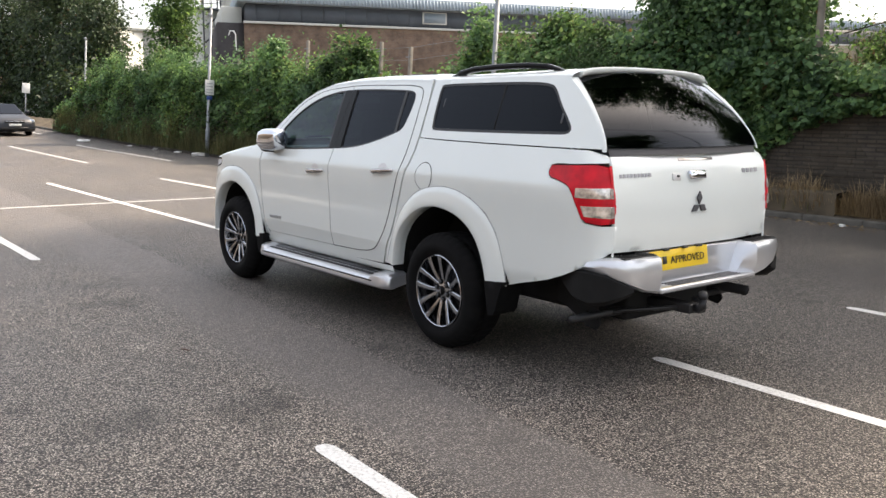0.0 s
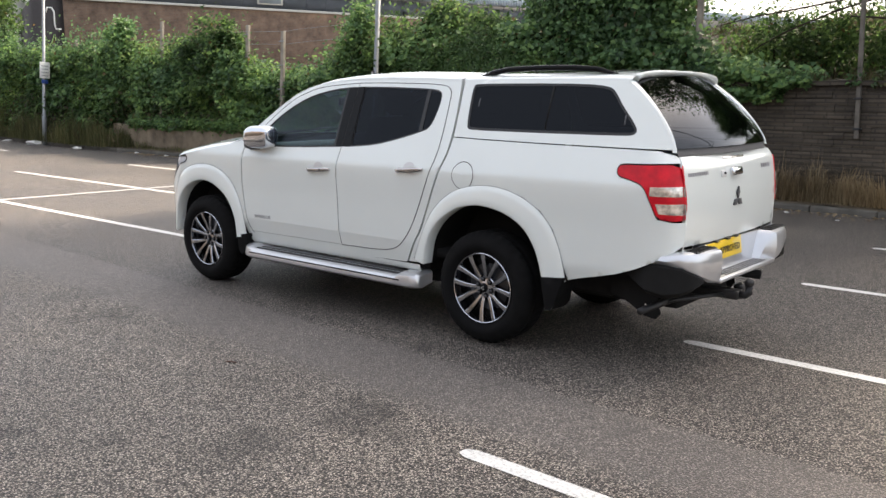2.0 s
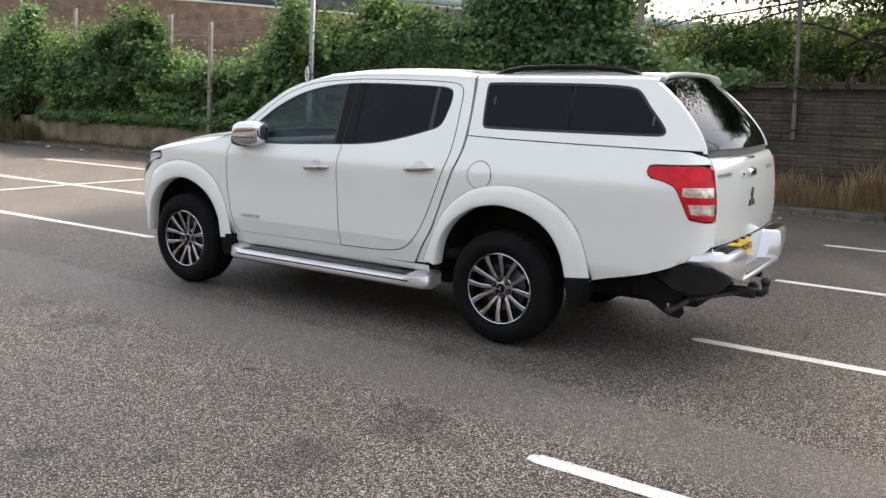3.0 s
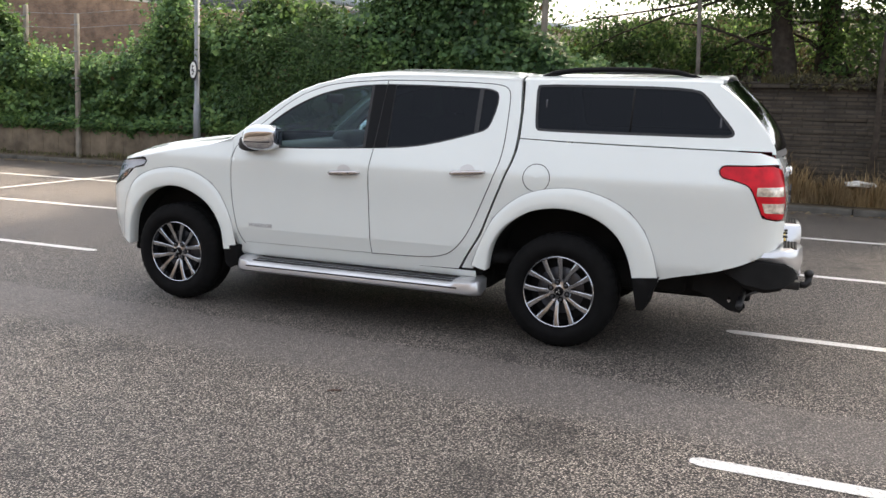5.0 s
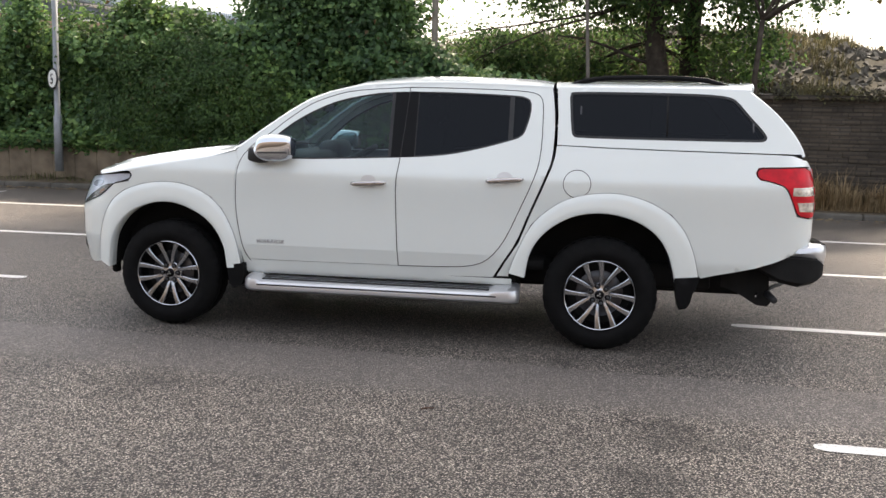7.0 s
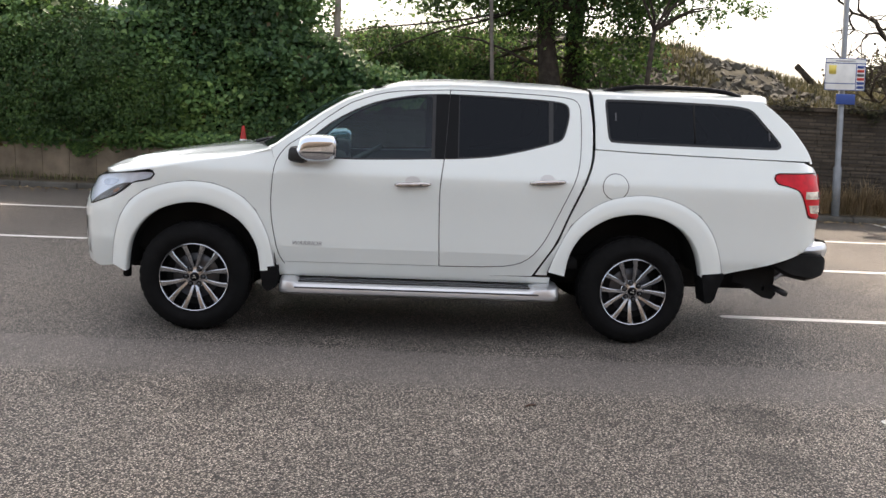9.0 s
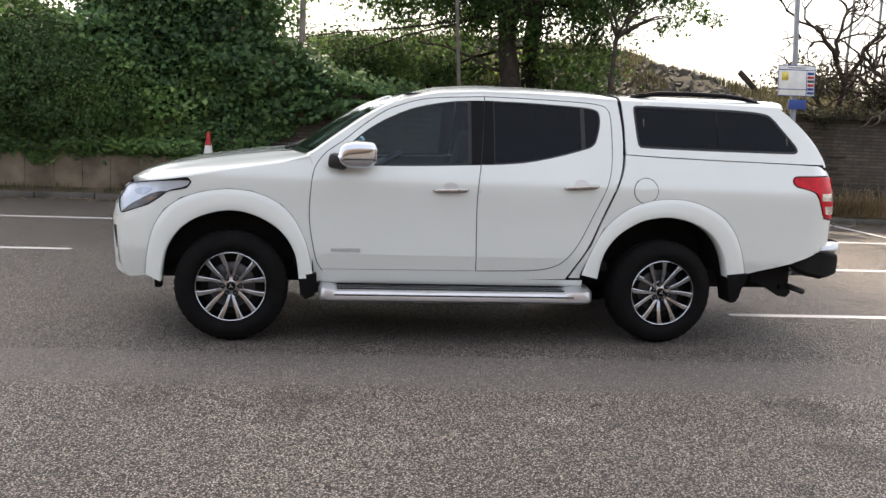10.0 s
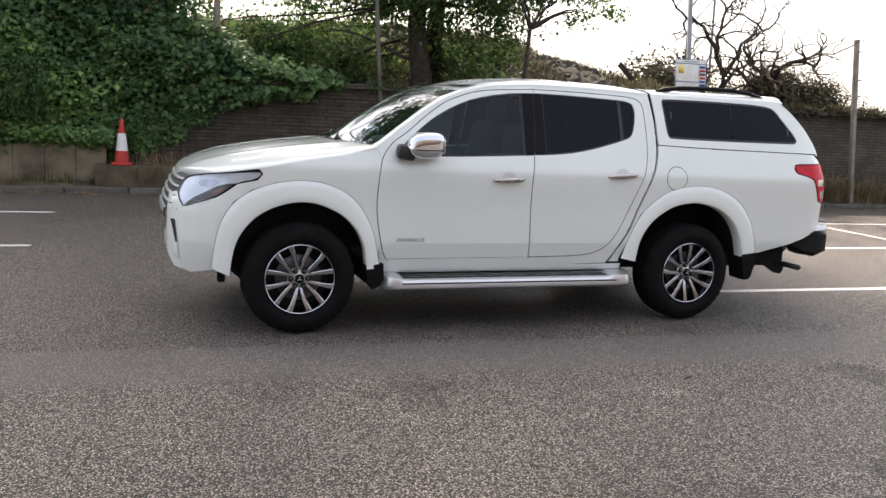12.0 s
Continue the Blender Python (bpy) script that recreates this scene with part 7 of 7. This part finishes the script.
part("clamp", box(-0.07, -0.09, 1.53, 0.07, 0.07, 1.57, 0.01), M_STEEL, lp)

sl = pole("lamp_pole", "tall grey lamp pole with a small parking notice", "lamp pole", -20.8, by(-20.8) - 0.12, 4.9, 0.05)
nb = part("notice_board", box(0.05, -0.16, 2.02, 0.075, 0.16, 2.52, 0.01), M_WHITE, sl, "white parking notice")
for z in (2.0, 2.1, 2.2, 2.3):
    part("print_bar", box(0.075, -0.12, z + 0.09, 0.079, 0.10, z + 0.11), M_BADGE, nb)
part("notice_foot", box(0.05, -0.10, 1.86, 0.075, 0.10, 1.98, 0.01), M_BLUE, sl)
part("lamp_head", sharpen(box(-0.05, -0.09, 4.62, 0.05, 0.05, 4.72, 0.02)), M_STEEL, sl)
pl = pole("lamp_pole", "grey lamp pole standing in the hedge", "lamp pole", -37.0, 9.2, 4.65, 0.05, 0.4)
part("lamp_head", sharpen(box(-0.05, -0.08, 4.58, 0.05, 0.05, 4.68, 0.02)), M_STEEL, pl)
sg = pole("parking_sign", "small parking sign on a thin steel post", "sign", -49.7, 9.4, 2.5, 0.04, 0.7, False)
part("sign_panel", box(0.04, -0.22, 1.9, 0.065, 0.22, 2.5, 0.01), M_WHITE, sg)

bp = pole("sign_pole", "tall steel pole with a parking notice board", "sign pole", 8.65, 8.15, 8.0, 0.048, 0.0)
RB = pose(0.0, -0.06, 2.42, 0, 0, 4) @ Matrix.Scale(0.84, 4)
bo = part("notice_board", moved(box(-0.42, -0.02, -0.31, 0.42, 0.0, 0.31, 0.012), RB), M_WHITE, bp, "white parking notice board with thin blue lines")
for x0, z0, x1, z1 in ((-0.42, 0.295, 0.42, 0.31), (-0.42, 0.205, 0.42, 0.22), (-0.42, -0.185, 0.22, -0.17), (-0.42, -0.31, 0.42, -0.298), (-0.42, -0.31, -0.408, 0.31), (0.22, -0.31, 0.235, 0.21), (0.408, -0.31, 0.42, 0.31)):
    part("blue_line", moved(box(x0, -0.024, z0, x1, -0.0205, z1), RB), M_BLUE, bo)
part("yellow_block", moved(box(-0.34, -0.025, 0.0, -0.19, -0.021, 0.17), RB), M_SIGNYELLOW, bo)
part("print_bar", moved(box(-0.20, -0.025, 0.245, 0.20, -0.021, 0.27), RB), M_BADGE, bo)
for k, mt in enumerate((M_BLUE, M_CONE_RED, M_GREYTRIM, M_CONE_RED, M_BLUE, M_BLUE)):
    part("print_bar", moved(box(0.25, -0.025, 0.12 - 0.078 * k, 0.395, -0.021, 0.172 - 0.078 * k), RB), mt, bo)
part("lower_board", moved(box(-0.16, -0.02, -0.58, 0.24, 0.0, -0.38, 0.01), RB), M_BLUE, bp, "small blue sign below the board")

# traffic cone on the verge
cone = tagged(new("traffic_cone"), "red and white traffic cone on the verge", "traffic cone")
cone.matrix_basis = pose(-1.26, by(-1.26) + 0.30, 0.45)
part("base", box(-0.15, -0.15, -0.03, 0.15, 0.15, 0.02, 0.012), M_CONE_RED, cone)
part("cone_body", moved(lathe([(0.112, 0.0), (0.088, 0.2), (0.071, 0.34), (0.043, 0.55), (0.023, 0.68), (0.018, 0.69), (0.001, 0.69)], 28), pose(0, 0, 0, 90)), M_CONE_RED, cone)
part("white_band", moved(lathe([(0.0915, 0.2), (0.0735, 0.35), (0.0565, 0.47)], 28), pose(0, 0, 0, 90)), M_WHITE, cone, "white reflective band")


# ---- buildings ----
FX, FY, UX, UY = -37.9, 18.26, 0.363, 0.932
fac = Matrix(((UX, -UY, 0, FX), (UY, UX, 0, FY), (0, 0, 1, 0), (0, 0, 0, 1)))  # local x along the front, local y behind it
wh = tagged(new("warehouse"), "brown brick warehouse with slate cladding and blue-grey eaves", "warehouse")
wh.matrix_basis = fac
part("wall", box(0, 0, 0, 75, 20, 6.45), M_BRICK, wh)
part("brick_capping", box(-0.05, -0.10, 6.42, 75, 0.0, 6.55, 0.02), M_WHITEWALL, wh)
part("cladding", box(0.1, 0.05, 6.5, 75, 19, 7.55), M_CLAD, wh)
seam_mesh = finish(box(0, 0.0, 6.58, 0.04, 0.05, 7.5), "cladding_seam", M_CLAD)
for k in range(58):
    ob = new("cladding_seam", seam_mesh)
    ob.parent = wh
    ob.matrix_basis = pose(0.6 + 1.25 * k, 0, 0)
part("roof", box(-0.4, -0.5, 7.5, 75.5, 20, 8.1, 0.05), M_FASCIA, wh, "blue-grey ribbed eaves")
ribs = bmesh.new()
for k in range(380):
    absorb(ribs, box(-0.3 + 0.2 * k, -0.53, 7.53, -0.22 + 0.2 * k, -0.5, 8.04))
tagged(part("eaves_rib", ribs, M_FASCIA, wh), kind="stuff")
for u in (10.2, 33.0):
    w = part("window", box(u, -0.01, 6.75, u + 1.5, 0.06, 7.45, 0.03), M_WHITEWALL, wh, "pale translucent window panel")
    part("pane", box(u + 0.1, -0.02, 6.82, u + 1.4, 0.0, 7.38), M_FASCIA, w)
for u in (19.5, 36.5, 52):
    part("downpipe", tube([(u, -0.12, 0), (u, -0.12, 6.4), (u, -0.12, 6.6)], 0.06, 8), M_GREYTRIM, wh)
    part("wall_lamp", box(u - 0.12, -0.35, 6.55, u + 0.12, -0.05, 6.8, 0.03), M_BLACK, wh)
part("vent", box(35.0, -0.08, 4.7, 36.0, 0.02, 5.5, 0.04), M_WHITEWALL, wh)
part("bent_pipe", tube([(-0.2, -0.3, 4.9), (-0.45, -0.3, 4.9), (-0.5, -0.3, 5.1), (-0.5, -0.3, 5.75), (-0.6, -0.3, 5.95), (-0.8, -0.3, 5.95), (-0.88, -0.3, 5.7)], 0.038, 8), M_WHITE, wh)
part("annex", box(-1.45, 0.3, 0, 0, 12, 6.45), plain("dark_brick", (0.05, 0.045, 0.045), 0.9), wh, "dark low annex at the corner")
part("annex_roof", box(-1.2, 1.0, 6.45, -0.05, 9, 7.4, 0.05), M_WHITEWALL, wh)
part("plant_room", box(-0.5, 6.0, 6.45, 8, 15, 12.5), M_WHITEWALL, wh, "pale upper block")

sh = tagged(new("storage_shed"), "pale metal-clad industrial shed behind the trees", "shed")
sh.matrix_basis = pose(-64, 20.2, 0, 0, 0, 0)
part("wall", box(-16, -4, 0, 0, 1.6, 8.0), M_WHITEWALL, sh)
part("end_wall", box(-14, 1.61, 0, -0.1, 9, 7.9), plain('weathered_cladding', (0.45, 0.44, 0.4), 0.7), sh)
part("roof", box(-16.2, -4.2, 8.0, 0.2, 9.2, 8.25, 0.05), M_WHITEWALL, sh)

si = tagged(new("silo"), "white cylindrical silo with railed platform and stairs", "silo")
si.matrix_basis = pose(-49.0, 20.6, 0)
part("tank", moved(lathe([(0.95, 0), (0.95, 8.2), (0.1, 8.4)], 32), pose(0, 0, 0, 90)), M_WHITEWALL, si)
part("platform", moved(lathe([(0.9, 8.2), (1.25, 8.2), (1.25, 8.32), (0.9, 8.32)], 32), pose(0, 0, 0, 90)), M_STEEL, si)
rl = bmesh.new()
for k in range(14):
    a = 2 * math.pi * k / 14
    tube([(1.22 * math.cos(a), 1.22 * math.sin(a), 8.3), (1.22 * math.cos(a), 1.22 * math.sin(a), 9.4)], 0.03, 5, rl)
for z in (8.85, 9.4):
    tube([(1.22 * math.cos(a), 1.22 * math.sin(a), z) for a in np.linspace(0, 2 * math.pi, 29)], 0.03, 5, rl)
part("railing", rl, M_GREYTRIM, si)
st = bmesh.new()
for k in range(5):
    tube([(1.5, -0.6, 3 + k * 1.0), (1.5, 0.6, 3.9 + k * 1.0)], 0.06, 5, st)
for y in (-0.6, 0.6):
    tube([(1.5, y, 0), (1.5, y, 9.0)], 0.06, 5, st)
part("stair_tower", st, M_GREYTRIM, si)

hb = tagged(new("brick_house"), "brown brick building at the car park's far end", "house")
hb.matrix_basis = pose(-100, 12, 0)
part("wall", box(-6, -10, 0, 0, 8, 6.2), M_BRICK, hb)
part("roof", box(-6.3, -10.3, 6.2, 0.3, 8.3, 6.7, 0.1), M_CLAD, hb)

# the car park's other edge: an added, unseen wall that blocks low sky light
rear = part("backdrop_wall", box(-60, -26.4, 0, 60, -26, 8.0), masonry("dull_brick", (0.14, 0.112, 0.094), (0.18, 0.146, 0.124), (0.17, 0.15, 0.13), 1.0, 0.9, 0.225, 0.075))
tagged(rear, "unseen plain brown brick wall closing the car park, blocking low sky light", "wall", kind="structure")

# mast and far trees
ms = tagged(new("lattice_mast"), "thin lattice mast far beyond the wall", "mast")
ms.matrix_basis = pose(24, 30, 0)
bm = bmesh.new()
for dx in (-0.5, 0.5):
    tube([(dx * 1.6, 0, 0), (dx, 0, 14)], 0.06, 5, bm)
for k in range(9):
    tube([(-0.75 + 0.03 * k, 0, 1.5 * k), (0.75 - 0.03 * k, 0, 1.5 * k + 1.4)], 0.035, 4, bm)
part("lattice", bm, M_STEEL, ms)
for i, (x, y, r) in enumerate(((18.8, 25, 1.5), (26, 34, 3.0), (13.5, 34, 2.0))):
    tree("distant hazy broadleaf tree", (x, y, 0.0), (x, y, 2.0), [(x, y, 2.7, r, r, 1.3)], 5000, 0.17, M_THORN, 50 + i, 70, 0.5, 0.15, 5, 0.4)
pk2 = tagged(new("timber_plank"), "old timber plank leaning on the bank", "plank")
pk2.matrix_basis = pose(10.5, 13.6, 2.42, 0, 0, 10)
part("board", moved(box(-0.42, -0.03, -0.065, 0.42, 0.03, 0.065, 0.01), pose(0, 0, 0.2, 0, 38)), M_BARK, pk2)


# ---- far car ----
def saloon(label, m):
    car = tagged(new("saloon_car"), label, "car")
    car.matrix_basis = m
    prof = [(2.42, 0.32), (2.45, 0.55), (2.38, 0.72), (2.1, 0.86), (1.2, 0.98), (-1.9, 1.02), (-2.35, 0.95), (-2.4, 0.4), (-2.2, 0.22), (2.2, 0.2)]
    bm = bmesh.new()
    rows = []
    for v in np.linspace(-1, 1, 15):
        w = 0.93 * math.copysign(abs(v) ** 0.8, v)
        k = 1 - abs(v) ** 5
        rows.append([bm.verts.new((x * (0.90 + 0.10 * (1 - v * v) ** 0.4), w, 0.22 + (z - 0.22) * (0.86 + 0.14 * k))) for x, z in prof])
    for a, b in zip(rows, rows[1:]):
        for k in range(len(prof)):
            bm.faces.new((a[k], b[k], b[(k + 1) % len(prof)], a[(k + 1) % len(prof)]))
    bm.faces.new(rows[0])
    bm.faces.new(rows[-1][::-1])
    bmesh.ops.recalc_face_normals(bm, faces=bm.faces[:])
    part("body", sharpen(bm, 50), M_CARGREY, car)
    gh = grid(lambda u, v: (float(np.interp(u, [0, 0.3, 0.75, 1], [1.25, 0.25, -1.2, -2.0])), 0.80 * v * float(np.interp(u, [0, 0.3, 0.75, 1], [1, 0.80, 0.80, 0.95])), float(np.interp(u, [0, 0.3, 0.75, 1], [0.95, 1.44, 1.44, 1.0])) * (1 - 0.03 * v * v)), np.linspace(0, 1, 21), np.linspace(-1, 1, 9))
    part("roof", gh, M_CARGREY, car)
    part("windscreen", facing(grid(lambda u, v: (1.20 - 0.90 * u + 0.012, 0.70 * v * (1 - 0.16 * u), 0.99 + 0.43 * u + 0.012), [0, 0.5, 1], np.linspace(-1, 1, 9)), (1, 0, 1)), M_TINT, car)
    for s in (-1, 1):
        part("side_glass", grid(lambda u, v: (0.95 - 2.7 * u, s * (0.80 - 0.14 * v + 0.004), 0.99 + 0.36 * v * (1 - abs(2 * u - 0.95) ** 4)), np.linspace(0, 1, 12), [0, 0.5, 1]), M_TINT, car)
        part("headlight", moved(box(-0.10, -0.22, -0.07, 0.04, 0.22, 0.06, 0.03), pose(2.22, s * 0.66, 0.70, 0, 0, -s * 28)), M_REFLECTOR, car)
        part("mirror", box(0.75, s * 1.0 - 0.1, 1.0, 0.9, s * 1.0 + 0.1, 1.14, 0.04), M_CARGREY, car)
        for x in (1.45, -1.35):
            w = part("wheel", moved(lathe([(0.001, -0.02), (0.21, -0.02), (0.23, 0.0), (0.23, 0.15)], 24), pose(x, s * 0.92, 0.32, 0, 0, 180 if s > 0 else 0)), M_ALLOY, car)
            part("tyre", moved(lathe([(0.22, 0.0), (0.25, -0.02), (0.31, -0.01), (0.325, 0.03), (0.325, 0.17), (0.3, 0.2)], 28), pose(x, s * 0.92, 0.32, 0, 0, 180 if s > 0 else 0)), M_RUBBER, w)
    part("grille", box(2.30, -0.42, 0.60, 2.44, 0.42, 0.74, 0.03), M_BLACK, car)
    part("grille_bar", box(2.40, -0.40, 0.665, 2.46, 0.40, 0.69, 0.01), M_CHROME, car)
    part("lower_intake", box(2.30, -0.6, 0.30, 2.455, 0.6, 0.42, 0.03), M_BLACK, car)
    part("number_plate", box(2.44, -0.26, 0.47, 2.475, 0.26, 0.57, 0.005), M_WHITE, car)
    return car


saloon("dark grey saloon car parked in a bay", pose(-38.3, 5.75, 0.42, 0, 1.3, 3))


# ---- small litter ----
def scrap(x, y, z, s, mat, label, seed, name="litter"):
    rg2 = random.Random(seed)
    bm = bmesh.new()
    bmesh.ops.create_icosphere(bm, subdivisions=2, radius=1)
    for v in bm.verts:
        k = 1 + 0.9 * noise.noise(v.co * 2.6 + Vector((seed, 0, 0)))
        v.co = Vector((v.co.x * s * k, v.co.y * s * 0.7 * k, max(-0.02, v.co.z * s * 0.3 * k)))
    ob = part(name, bm, mat, None, smooth=False)
    ob.matrix_basis = pose(x, y, z, 0, 0, rg2.uniform(0, 180))
    return tagged(ob, label, "litter", "scattered litter")


scrap(5.3, by(5.3) + 0.35, 0.42, 0.20, M_WHITE, "crumpled white plastic bag caught in dry grass", 1)
for i, (x, y, s) in enumerate(((-21.3, 8.55, 0.45), (-23.2, 8.5, 0.2), (-25.5, 8.5, 0.15), (-31.5, 7.6, 0.4), (-28, 8.4, 0.18), (-18.6, 8.5, 0.25), (-15.6, 8.7, 0.12), (13.2, 8.3, 0.2), (6.2, 7.9, 0.06), (1.4, 8.35, 0.10), (2.3, 8.1, 0.05), (3.1, 7.7, 0.04), (-13.9, 8.5, 0.10))):
    scrap(x, y, gz(x) + 0.02, s * 0.7, M_WHITE, "crumpled white litter on the asphalt", 10 + i)
tw = part("twig", tube([(-0.07, 0, 0.008), (-0.02, 0.008, 0.012), (0.03, -0.004, 0.012), (0.07, 0.006, 0.008)], [0.006, 0.009, 0.008, 0.004], 6), plain("dead_twig", (0.10, 0.055, 0.04), 0.8))
tw.matrix_basis = pose(2.11, -1.334, 0, 0, 0, 25) @ Matrix.Scale(0.55, 4)
tagged(tw, "small dark twig lying on the asphalt", "twig")
